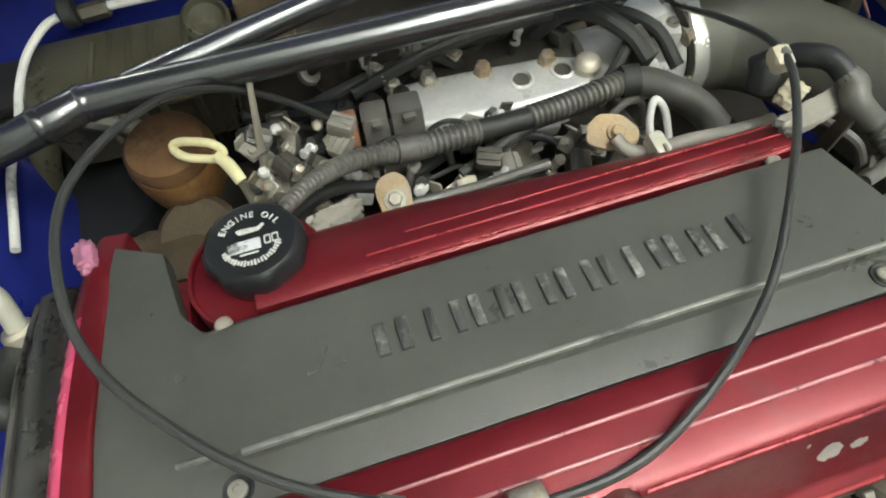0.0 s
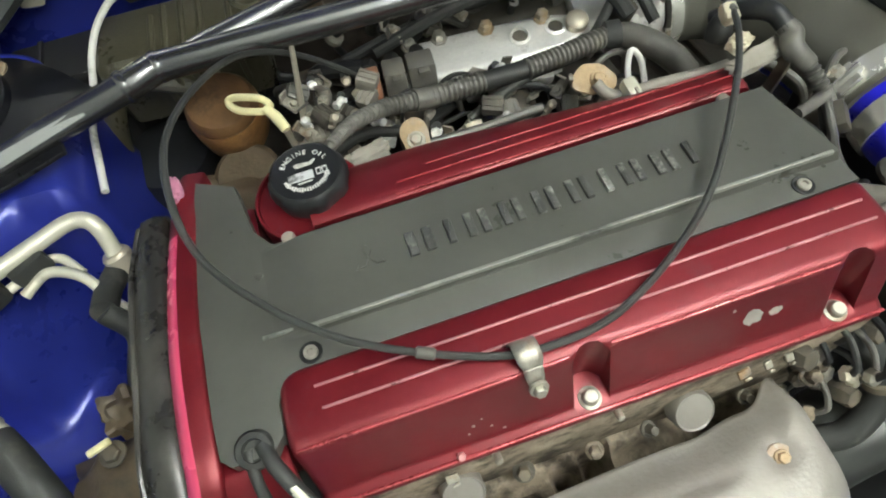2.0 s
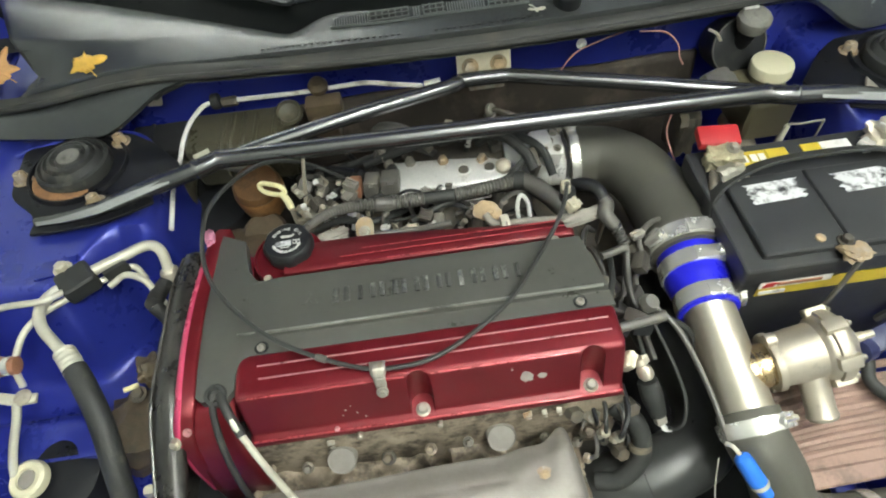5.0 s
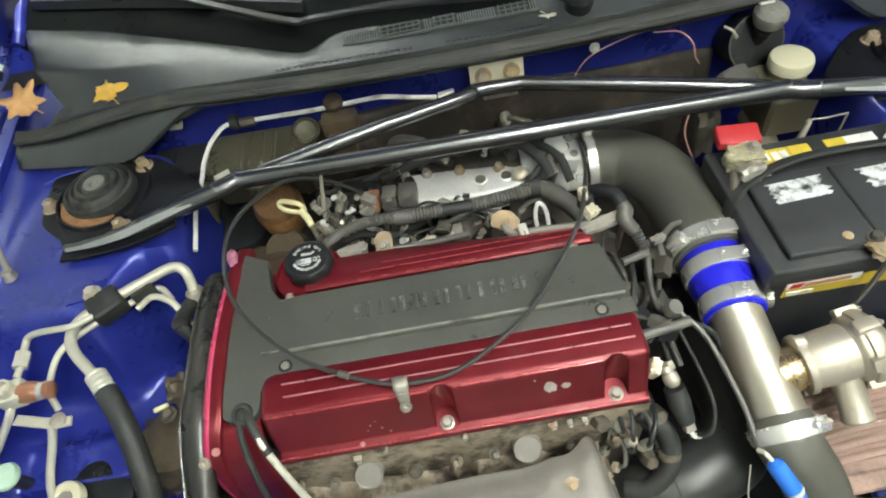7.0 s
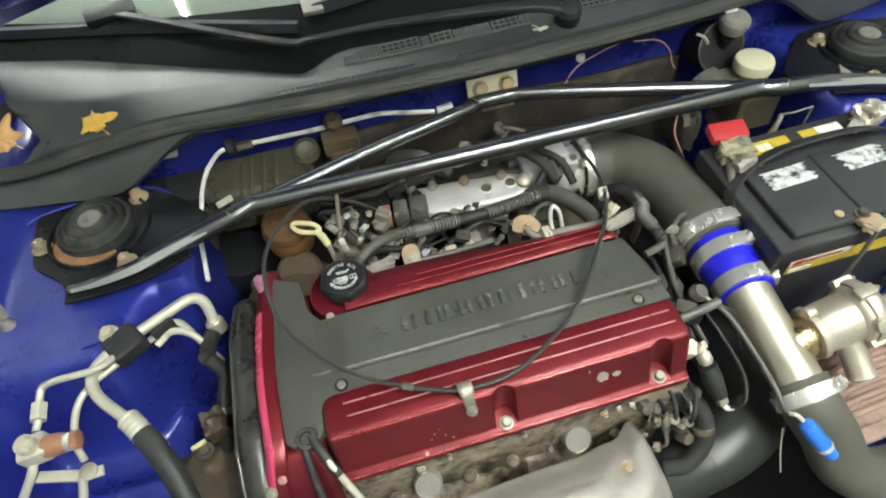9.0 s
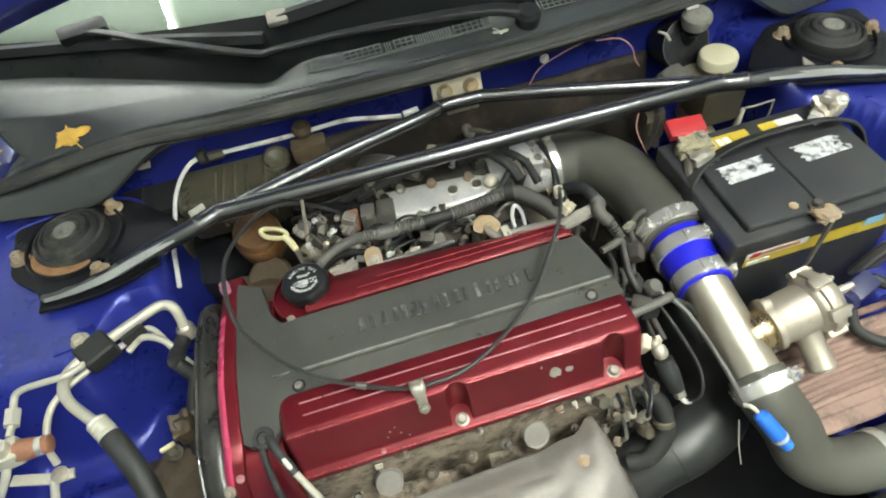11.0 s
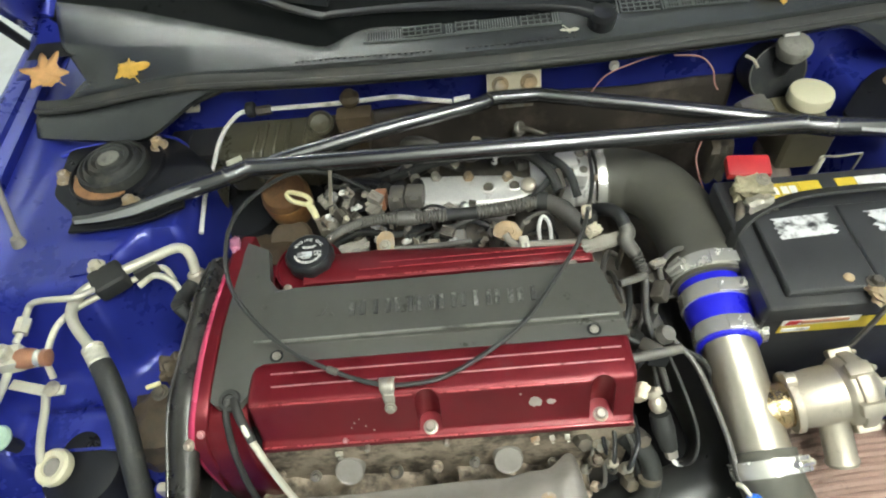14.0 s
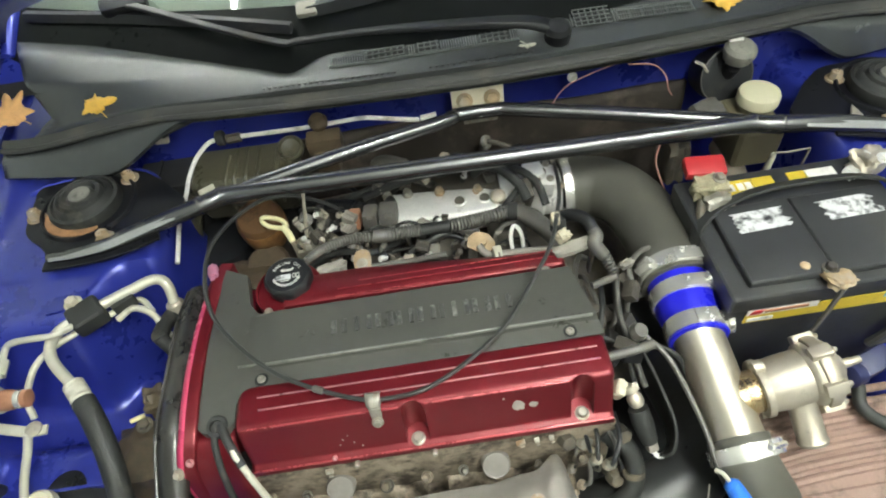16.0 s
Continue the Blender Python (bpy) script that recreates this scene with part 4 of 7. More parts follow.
# ribs: wear and edge shine share one pale colour
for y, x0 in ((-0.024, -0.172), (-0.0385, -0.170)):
    part("rib", sweep(bmesh.new(), [V((x, y, 0.8038)) for x in span(x0, 0.192, 12)], rounded([(-0.0010, -0.001), (0.0010, -0.001), (0.0006, 0.0010), (-0.0006, 0.0010)], 0.0004)), RIBW, cover, "worn pale rib with edge shine in its colour")


def back_section(x):
    prof = [(0.0905, 0.734), (0.0905, 0.796), (0.0915, 0.8005), (0.095, 0.8025), (0.104, 0.8025), (0.113, 0.8008), (0.123, 0.796), (0.131, 0.788), (0.136, 0.775), (0.140, 0.755), (0.144, 0.748), (0.145, 0.742), (0.144, 0.734)]
    taper = max(-0.006, min(0.012, 0.007 - 0.09 * x))
    q = max(0.0, 1 - (0.188 - x) / 0.008)
    k = 0.007 * (1 - math.sqrt(max(0.0, 1 - q * q)))
    return [(y + taper * ease((y - 0.100) / 0.024), z - (k if z > 0.735 else 0)) for y, z in prof]


bm = grid(lambda x, i: V((x, *back_section(x)[i])), span(-0.15, 0.175, 30) + span(0.179, 0.188, 6), list(range(13)))
bm.verts.ensure_lookup_table()
for row in (range(13), range(len(bm.verts) - 13, len(bm.verts))):
    bm.faces.new([bm.verts[i] for i in row])
bmesh.ops.recalc_face_normals(bm, faces=bm.faces)
part("rear_bank", bm, RED, cover, "dark red rear bank with moulded ribs", 45)
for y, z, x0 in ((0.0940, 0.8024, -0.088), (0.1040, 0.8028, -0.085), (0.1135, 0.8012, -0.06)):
    part("rib", sweep(bmesh.new(), [V((x, y, z)) for x in span(x0, 0.178, 12)], rounded([(-0.0008, -0.001), (0.0008, -0.001), (0.0005, 0.0007), (-0.0005, 0.0007)], 0.0003)), GLINTRED, cover, "worn pale rib with edge shine in its colour")

# boss under the filler cap, with a lobe for its bolt
OC = V((-0.144, 0.127, 0.801))
boss = [(OC.x - 0.004 + 0.0415 * math.cos(a), OC.y - 0.003 + 0.0415 * math.sin(a)) for a in span(radians(-180), radians(170), 34)]
part("filler_boss", plate(boss, 0.735, 0.7925, 0.003, segs=3), RED, cover, "dark red boss round the oil filler", 45)
part("boss_rim", sweep(bmesh.new(), [V((OC.x - 0.004 + 0.0395 * math.cos(a), OC.y - 0.003 + 0.0395 * math.sin(a), 0.7935)) for a in span(radians(100), radians(350), 40)], rounded([(-0.0018, -0.003), (0.0018, -0.003), (0.0012, 0.0022), (-0.0012, 0.0022)], 0.0008)), RED, cover, "raised rim round the filler")
part("filler_neck", lathe([(0.026, -0.012), (0.0265, 0.002)], OC + V((0, 0, -0.003)), (0, 0, 1), 32), RED, cover)
# left wing of the cover below the panel and its sloping front
part("end_bank", block((0.064, 0.190, 0.05), (-0.224, 0.045, 0.757), 0.004), RED, cover)
slope = [(-0.046, 0.784), (-0.056, 0.781), (-0.066, 0.768), (-0.076, 0.745), (-0.084, 0.71), (-0.088, 0.66), (-0.088, 0.62)]
thicken(part("end_slope", grid(lambda x, p: V((x, *p)), span(-0.258, -0.198, 6), slope), RED, cover, "red sloping end of the cover", 50), 0.006)
rail = catmull([(-0.238, 0.178, 0.796), (-0.2445, 0.145, 0.800), (-0.2505, 0.09, 0.8025), (-0.2535, 0.03, 0.803), (-0.2525, -0.02, 0.802), (-0.252, -0.052, 0.797), (-0.256, -0.070, 0.783), (-0.261, -0.082, 0.760), (-0.262, -0.090, 0.72), (-0.262, -0.094, 0.66)], 6)
def rail_at(i, o):
    t = (rail[min(i + 1, len(rail) - 1)] - rail[max(i - 1, 0)]).normalized()
    return rail[i] + V((o[0], 0, 0)) + V((0, t.z, -t.y)) * o[1]


steps = list(range(len(rail)))
part("edge_rail", grid(rail_at, steps, [(0.0158, -0.03), (0.0158, -0.004), (0.0150, -0.0024), (0.0135, -0.0016), (0.007, -0.0006), (0.0035, 0.0)]), RED, cover, "glossy red raised edge along the timing side", 50)
CHAMFER = [(0.0035, 0.0), (0.0018, 0.0), (-0.0015, -0.0014), (-0.0055, -0.0050), (-0.0075, -0.0090), (-0.0080, -0.03)]
part("rail_chamfer", grid(rail_at, [i for i in steps if rail[i].y > 0.118], CHAMFER), RED, cover, "dark red rear length of the outer edge", 60)
part("rail_lug", crust((0.011, 0.020, 0.010), Matrix.Translation((-0.2440, 0.162, 0.8005)) @ pose(0, 0, 0, -12, 0, 8), 0.4, 71, 6), PINK, cover, "faded pink worn lug at the rear of the edge")
# lighter red than the rear length; its lit look is put in the colour
part("rail_chamfer", grid(rail_at, [i for i in steps if rail[i].y < 0.128], [(0.0035, 0.0), (0.0018, 0.0), (-0.0015, -0.0014), (-0.0055, -0.0050), (-0.0075, -0.0090), (-0.0080, -0.03)]), RAILSHINE, cover, "chamfered outer edge with its catch of light in the red", 60)
part("rail_lug", bolt((-0.2605, -0.080, 0.770), (-0.3, -0.6, 0.75), 0.0042, 0.005), ALU, cover, "bare metal lug")
part("rail_lug", bolt((-0.247, -0.073, 0.778), (0.1, -0.6, 0.75), 0.003, 0.003), RIBW, cover)

# charcoal centre panel
base = [(0.2062, -0.0075), (0.2042, 0.017), (0.1885, 0.089), (-0.10, 0.089), (-0.118, 0.0865), (-0.130, 0.081), (-0.147, 0.0785), (-0.166, 0.081), (-0.182, 0.090), (-0.192, 0.104), (-0.196, 0.125), (-0.200, 0.150), (-0.2285, 0.165), (-0.2355, 0.125), (-0.2378, 0.05), (-0.2368, -0.02), (-0.2348, -0.047), (-0.228, -0.053), (-0.203, -0.053), (-0.1960, -0.044), (-0.1955, -0.026), (-0.1915, -0.014), (-0.183, -0.0085)]
panel = part("centre_panel", plate(base[::-1], 0.785, 0.7985, 0.0012), PANEL, cover, "satin charcoal centre panel", 45)
# raised field that carries the lettering: lifts along a ridge in front, runs out softly to the end
def field(u, v):
    y0 = 0.0105 + 0.002 * (1 - u)
    y = y0 + v * (0.0875 - y0)
    x = -0.192 + u * (0.2030 - 0.0150 * v + 0.192)
    lift = ease(v / 0.05) * ease(u / 0.10) * (0.25 + 0.75 * ease((1 - v) / 0.06))
    return V((x, y, 0.7984 + 0.0078 * lift))


part("lettered_field", grid(field, span(0, 0.12, 12) + span(0.14, 1.0, 40), span(0, 0.06, 8) + span(0.1, 0.9, 12) + span(0.91, 1.0, 8)), PANEL, panel, "raised field with the lettering", 50)
part("ridge", sweep(bmesh.new(), [V((x, 0.0145, 0.8052)) for x in span(-0.165, 0.198, 12)], rounded([(-0.0016, -0.002), (0.0016, -0.002), (0.0012, 0.0016), (-0.0012, 0.0016)], 0.0008)), RIDGE, panel, "worn pale ridge with edge shine in its colour")
part("short_ridge", sweep(bmesh.new(), [V((x, 0.0190 - 0.03 * (x + 0.18), 0.7995)) for x in span(-0.198, -0.178, 4)], rounded([(-0.0014, -0.002), (0.0014, -0.002), (0.001, 0.0014), (-0.001, 0.0014)], 0.0007)), RIDGE, panel)
for px, py in ((-0.1705, 0.0), (0.170, 0.001)):
    # black ring puts the shade of the screw's recess into colour
    part("screw_seat", lathe([(0.0076, 0.0), (0.0076, 0.0008), (0.0070, 0.0011), (0.0062, 0.0006), (0.002, 0.0005)], (px, py, 0.7983), (0, 0, 1), 24), BLACK, panel)
    part("panel_screw", lathe([(0.0048, 0.0), (0.0046, 0.0022), (0.0036, 0.0030), (0.0022, 0.0030), (0.0018, 0.0016), (0.0005, 0.0016)], (px, py, 0.7985), (0, 0, 1), 16), GREYHOSE, panel, "dull zinc socket screw")
for px, py in ((-0.169, 0.089), (0.163, 0.088)):
    part("cover_bolt", lathe([(0.0050, 0.0), (0.0050, 0.002), (0.0038, 0.0036), (0.001, 0.0042)], (px, py, 0.798), (0, 0, 1), 14), ALU if px < 0 else ZINC, cover, "pale rounded bolt head")
part("pin", lathe([(0.003, 0), (0.003, 0.001), (0.001, 0.0015)], (-0.194, 0.066, 0.7985), (0, 0, 1), 10), PANEL, panel)
# brand lettering, drawn as plain raised bars
WIDTHS = (0.0185, 0.005, 0.0155, 0.0150, 0.0155, 0.0155, 0.005, 0.0150, 0.0155, 0.005)
gap = (0.2065 - sum(WIDTHS)) / (len(WIDTHS) - 1)
x = -0.0925
for w in WIDTHS:
    bm = bmesh.new()
    if w < 0.008:
        plate(rounded([(x, 0.0385), (x + w, 0.0385), (x + w, 0.0572), (x, 0.0572)], 0.0008), 0.8050, 0.8090, 0.0008, bm)
    else:
        b = w * 0.36
        for x0 in (x, x + w - b):
            plate(rounded([(x0, 0.0385), (x0 + b, 0.0385), (x0 + b, 0.0572), (x0, 0.0572)], 0.0012), 0.8050, 0.8084, 0.0010, bm)
    part("raised_bar", bm, LETTER, panel)
    x += w + gap
bm = bmesh.new()
for a in (90, 210, 330):
    c = V((-0.119 + 0.0062 * math.cos(radians(a)), 0.0475 + 0.0062 * math.sin(radians(a))))
    d, s = V((math.cos(radians(a)), math.sin(radians(a)))), V((-math.sin(radians(a)), math.cos(radians(a))))
    plate([tuple(c - d * 0.0055), tuple(c + s * 0.0028), tuple(c + d * 0.0055), tuple(c - s * 0.0028)][::-1], 0.805, 0.8072, 0.0004, bm)
part("emblem", bm, PANEL, panel, "plain raised emblem")
# bolts, bracket and paint chips on the front
for bx, by, bz in ((-0.0105, -0.0725, 0.7525), (0.168, -0.0725, 0.7525)):
    b = part("cover_bolt", lathe([(0.0078, 0), (0.0078, 0.0014), (0.0056, 0.002), (0.0054, 0.006), (0.0042, 0.0074), (0.0015, 0.0074)], (bx, by + 0.0015, 0.7472), (0, -0.12, 1), 20), ZINC, cover, "zinc flange bolt in a recess")
for bx in (-0.085, 0.0):
    part("stud_tip", lathe([(0.0028, 0), (0.0028, 0.008), (0.002, 0.009)], (bx + 0.005, -0.0805, 0.736), (0, -1, 0.3), 8), ZINC, cover)
part("hold_lug", lathe([(0.003, 0), (0.003, 0.003), (0.002, 0.004)], (-0.102, -0.078, 0.7455), (0, -0.5, 1), 6), RIBW, cover)
for cx, cz, s, k in ((0.100, 0.7775, 0.0062, 0), (0.1160, 0.776, 0.0050, 1), (-0.089, 0.766, 0.0011, 2), (-0.083, 0.771, 0.0007, 3), (-0.093, 0.759, 0.0009, 4), (-0.078, 0.760, 0.0010, 5), (0.085, 0.79, 0.0012, 6), (-0.07, 0.753, 0.0012, 7)):
    r2 = random.Random(k)
    yy = -0.0642 - (0.778 - cz) * 0.28
    out = [(s * (0.75 + 0.45 * r2.random()) * math.cos(a), s * (0.9 if k == 1 else 1.35) * (0.7 + 0.5 * r2.random()) * math.sin(a)) for a in span(0, 2 * math.pi * 15 / 16, 15)]
    part("paint_chip", plate(out, -0.0008, 0.0006, 0, None, Matrix.Translation((cx, yy, cz)) @ pose(0, 0, 0, 74, 0, 0) @ pose(0, 0, 0, 0, 0, -25 if k == 1 else 10)), CHIP, cover, "patch where the paint has flaked to bare metal")

# oil filler cap with its printed label
cap = thing("oil_filler_cap", OC, "black oil filler cap with a worn white printed label", "oil cap")
part("cap_body", lathe([(0.027, -0.004), (0.0275, 0.0), (0.0282, 0.008), (0.0272, 0.0135), (0.0262, 0.0155), (0.0252, 0.0163), (0.0242, 0.0156), (0.002, 0.0156)], OC, (0, 0, 1), 64, None, lambda i, h: 1.0 + (0.045 if (i % 8) < 4 and 0.0 <= h <= 0.0135 else 0.0)), BLACK, cap, "", 40)


def words(text, size, name, material, parent, m, depth=0.0003):
    cu = bpy.data.curves.new(name, "FONT")
    cu.body, cu.size, cu.align_x, cu.extrude = text, size, "CENTER", depth
    tmp = bpy.data.objects.new(name, cu)
    me = bpy.data.meshes.new_from_object(tmp)
    bpy.data.objects.remove(tmp)
    bm = bmesh.new()
    bm.from_mesh(me)
    bmesh.ops.transform(bm, matrix=m, verts=bm.verts)
    return part(name, bm, material, parent)


LT = OC + V((0, 0, 0.0159))
for i, ch in enumerate("ENGINE OIL"):
    a = 150 - i * 13.5
    if ch != " ":
        words(ch, 0.0064, "letter", WHITE, cap, Matrix.Translation(LT + V((0.0182 * math.cos(radians(a)), 0.0182 * math.sin(radians(a)), 0))) @ pose(0, 0, 0, 0, 0, a - 90))
for i in range(22):
    a = 200 + i * 6.6
    part("print_bar", block((0.0013, 0.0026 + 0.0008 * (i % 3), 0.0006), Matrix.Translation(LT + V((0.0188 * math.cos(radians(a)), 0.0188 * math.sin(radians(a)), 0))) @ pose(0, 0, 0, 0, 0, a - 90), 0), WHITE, cap)
part("print_block", block((0.021, 0.0085, 0.0006), LT + V((-0.0045, -0.0045, 0)), 0), WORNWHITE, cap, "worn white printed block")
for dx in (0.0105, 0.0155):
    for ox, oy, sx, sy in ((0, 0.003, 0.004, 0.0008), (0, -0.003, 0.004, 0.0008), (-0.0018, 0, 0.0007, 0.0052), (0.0018, 0, 0.0007, 0.0052)):
        part("print_line", block((sx, sy, 0.0006), LT + V((dx + ox, -0.0035 + oy, 0)), 0), WHITE, cap)
part("print_line", block((0.012, 0.0010, 0.0006), LT + V((-0.002, -0.0112, 0)), 0), WHITE, cap)
part("print_symbol", plate(rounded([(-0.007, 0.004), (0.006, 0.004), (0.0105, 0.0085), (0.009, 0.0095), (0.005, 0.007), (-0.005, 0.0085), (-0.009, 0.0075)], 0.0012), 0, 0.0006, 0, None, Matrix.Translation(LT + V((0, 0.001, 0)))), WHITE, cap, "white printed oil can symbol")

shrink = Matrix.Translation(LT) @ Matrix.Diagonal((0.87, 0.87, 1.0, 1.0)) @ Matrix.Translation(-LT)
for ob in cap.children:
    if ob.name.startswith(("letter", "print")):
        ob.data.transform(shrink)

# timing cover
tc = thing("timing_cover", (-0.29, 0.02, 0.45), "glossy black plastic timing belt cover with scuffs", "timing cover")
TPROF = [(-0.256, 0.778), (-0.260, 0.788), (-0.268, 0.792), (-0.278, 0.790), (-0.288, 0.783), (-0.295, 0.770), (-0.299, 0.745), (-0.302, 0.70), (-0.303, 0.60), (-0.303, 0.42)]
def timing(y, p):
    drop = 0.06 * ease((-0.02 - y) / 0.15) + 0.10 * ease((y - 0.15) / 0.05)
    return V((p[0] + 0.02 * ease((y - 0.09) / 0.1) * ease((-0.27 - p[0]) / 0.03), y, p[1] - drop * (1 if p[1] > 0.5 else 0)))
bm = grid(timing, span(-0.16, 0.185, 40), TPROF)
thicken(part("cover_shell", bm, TIMING, tc, "", 50), 0.004)
part("cover_joint", sweep(bmesh.new(), [timing(y, (-0.288, 0.783)) + V((-0.0005, 0, 0.001)) for y in span(-0.15, 0.17, 30)], circle(0.0022, 8)), TIMING, tc)
part("metal_flange", block((0.03, 0.012, 0.035), (-0.290, -0.110, 0.722), 0.006), ALU, tc, "bare scuffed metal corner")
part("belt_guard", block((0.05, 0.30, 0.20), (-0.285, 0.02, 0.52), 0.02), BLACK, tc)

# looped black cable held by a clip on the cover's front
cable = thing("looped_cable", (-0.05, 0.0, 0.81), "thin black cable looping over the valve cover", "cable")
LOOP = [(0.245, 0.4, 0.7), (0.228, 0.31, 0.752), (0.208, 0.21, 0.805), (0.186, 0.137, 0.837), (0.169, 0.096, 0.833), (0.133, 0.046, 0.827), (0.098, 0.006, 0.819), (0.053, -0.026, 0.815), (0.008, -0.046, 0.81), (-0.033, -0.05, 0.809), (-0.063, -0.046, 0.81), (-0.103, -0.032, 0.816), (-0.145, -0.011, 0.824), (-0.182, 0.02, 0.832), (-0.213, 0.059, 0.845), (-0.223, 0.1, 0.858), (-0.219, 0.147, 0.865), (-0.196, 0.198, 0.857), (-0.165, 0.245, 0.834), (-0.122, 0.275, 0.791), (-0.066, 0.279, 0.733)]
part("sheath", tube(LOOP, 0.0025, 10, 8), HOSEGLOSS, cable)
for i in (3, 11):
    d = V(LOOP[i + 1]) - V(LOOP[i - 1])
    part("collar", lathe([(0.0027, -0.006), (0.0038, -0.005), (0.0038, 0.005), (0.0027, 0.006)], LOOP[i], d, 12), CONDUIT, cable)
part("end_boot", crust((0.0105, 0.014, 0.0105), Matrix.Translation((0.1835, 0.134, 0.8345)) @ pose(0, 0, 0, 15, 0, -8), 0.12, 21, 8), PLATED, cable, "ivory rubber boot on the cable")
clip = thing("cable_clip", (-0.047, -0.06, 0.79), "folded zinc cable clip bolted to the valve cover", "clip")
CPATH = catmull([(0, -0.0395, 0.8042), (0, -0.0405, 0.8095), (0, -0.0450, 0.8140), (0, -0.0520, 0.8138), (0, -0.0578, 0.8090), (0, -0.0618, 0.8010), (0, -0.0648, 0.7940), (0, -0.0672, 0.7880)], 5)


def strap_at(i, s):
    k = i / (len(CPATH) - 1)
    half = 0.0078 - 0.0018 * ease((k - 0.50) / 0.1) - 0.0022 * ease((k - 0.66) / 0.34)
    return CPATH[i] + V((-0.0485 + 0.0025 * k + s * half, 0, 0))


FOLD = len(CPATH) * 2 // 3 - 3
thicken(part("top_fold", grid(strap_at, list(range(FOLD + 1)), [-1, -0.5, 0, 0.5, 1]), ZINC, clip, "bright upper fold of the clip", 60), 0.0012)
thicken(part("leg", grid(strap_at, list(range(FOLD, len(CPATH))), [-1, -0.5, 0, 0.5, 1]), ZINC, clip, "tarnished grey leg of the clip", 60), 0.0011)
part("clip_bolt", bolt((-0.0462, -0.0665, 0.7935), (0, -1, 0.45), 0.0042, 0.004), ZINC, clip)

# dipstick-like pair of tubes through a grommet at the cover's corner
grom = thing("breather_tubes", (-0.213, -0.05, 0.79), "black grommet with a black and a cream tube", "tubes")
part("grommet", lathe([(0.0115, -0.006), (0.0118, 0.002), (0.0105, 0.004), (0.007, 0.0045), (0.006, 0.001), (0.001, 0.001)], (-0.214, -0.047, 0.797), (0, -0.35, 1), 24), RUBBER, grom)
part("black_tube", tube([(-0.218, -0.046, 0.797), (-0.217, -0.066, 0.789), (-0.2155, -0.090, 0.755), (-0.213, -0.110, 0.70), (-0.211, -0.122, 0.61)], 0.0036, 12), RUBBER, grom)
part("cream_tube", tube([(-0.209, -0.046, 0.798), (-0.203, -0.062, 0.797), (-0.190, -0.086, 0.780), (-0.172, -0.112, 0.735), (-0.150, -0.138, 0.665), (-0.135, -0.155, 0.60)], 0.0038, 12), CREAM, grom, "cream coloured tube")
part("black_sleeve", tube([(-0.209, -0.046, 0.798), (-0.203, -0.062, 0.7972), (-0.190, -0.086, 0.7802)], 0.0048, 12), RUBBER, grom)

# heat shield over the turbo
sh = thing("heat_shield", (-0.02, -0.14, 0.62), "dull beige pressed metal exhaust heat shield", "heat shield")
def shield(u, v):
    x = -0.215 + u * 0.385
    y0 = -0.110 - 0.003 * math.sin(u * 7) + 0.006 * ease((x - 0.06) / 0.04) + 0.020 * math.exp(-((x - 0.138) / 0.017) ** 2)
    y = y0 - v * 0.20
    z = 0.672 + 0.003 * math.sin(u * 3.0) + 0.014 * ease(v / 0.16) - 0.16 * ease((v - 0.35) / 0.65) - 0.02 * ease((0.06 - u) / 0.06)
    for cx in (-0.13, -0.03, 0.04):
        for cv in (0.22, 0.42, 0.62):
            z += 0.005 * math.exp(-((x - cx - 0.03 * cv) / 0.028) ** 4 - ((v - cv) / 0.045) ** 4)
    z += 0.008 * math.exp(-(((x - 0.107) / 0.034) ** 4 + ((v - 0.20) / 0.20) ** 4))
    z -= 0.006 * math.exp(-(((x - 0.107) / 0.012) ** 2 + ((v - 0.16) / 0.06) ** 2))
    z -= 0.09 * ease((x - 0.138) / 0.032)
    return V((x, y, z))
thicken(part("shield_pressing", grid(shield, span(0, 1, 90), span(0, 1, 70)), SHIELD, sh, "", 70), 0.0015)
SB = shield(0.836, 0.19)
part("rust_ring", lathe([(0.0105, -0.001), (0.0100, 0.0009), (0.004, 0.0014)], SB + V((0, 0, 0.001)), (0, -0.1, 1), 24), STAIN, sh, "brown rust stain round the bolt")
part("shield_bolt", bolt(SB + V((0, 0, 0.002)), (0, -0.2, 1), 0.0042, 0.003, None, 1.4), RUSTY, sh, "rusty bolt through the shield")
part("shield_bolt", bolt((-0.185, -0.15, 0.692), (0, -0.25, 1), 0.007, 0.006, None, 1.7), RUSTY, sh)


# ---- behind the valve cover: intake side ----
man = thing("intake_manifold", (0.03, 0.30, 0.60), "grimy dark intake manifold with cast runners", "manifold")
part("plenum", tube([(-0.14, 0.345, 0.66), (0.0, 0.35, 0.665), (0.17, 0.335, 0.69)], 0.045, 20, 6), DARKMETAL, man)
for rx in (-0.13, -0.04, 0.05, 0.14):
    part("runner", tube([(rx, 0.155, 0.69), (rx, 0.21, 0.70), (rx, 0.28, 0.69), (rx, 0.33, 0.67)], 0.024, 16), DARKMETAL, man)
part("lower_tray", block((0.5, 0.24, 0.02), (0.0, 0.29, 0.60), 0.004), DARKMETAL, man)
rail = thing("fuel_rail", (0.07, 0.28, 0.70), "bright cast aluminium fuel rail with rusty bolts", "fuel rail")
out = [(-0.008, 0.258), (0.03, 0.250), (0.10, 0.254), (0.15, 0.262), (0.178, 0.274), (0.182, 0.300), (0.14, 0.312), (0.06, 0.310), (-0.004, 0.306)]
part("rail_body", plate(rounded(out, 0.008), 0.698, 0.733, 0.007, segs=3), BRIGHT, rail, "", 50)
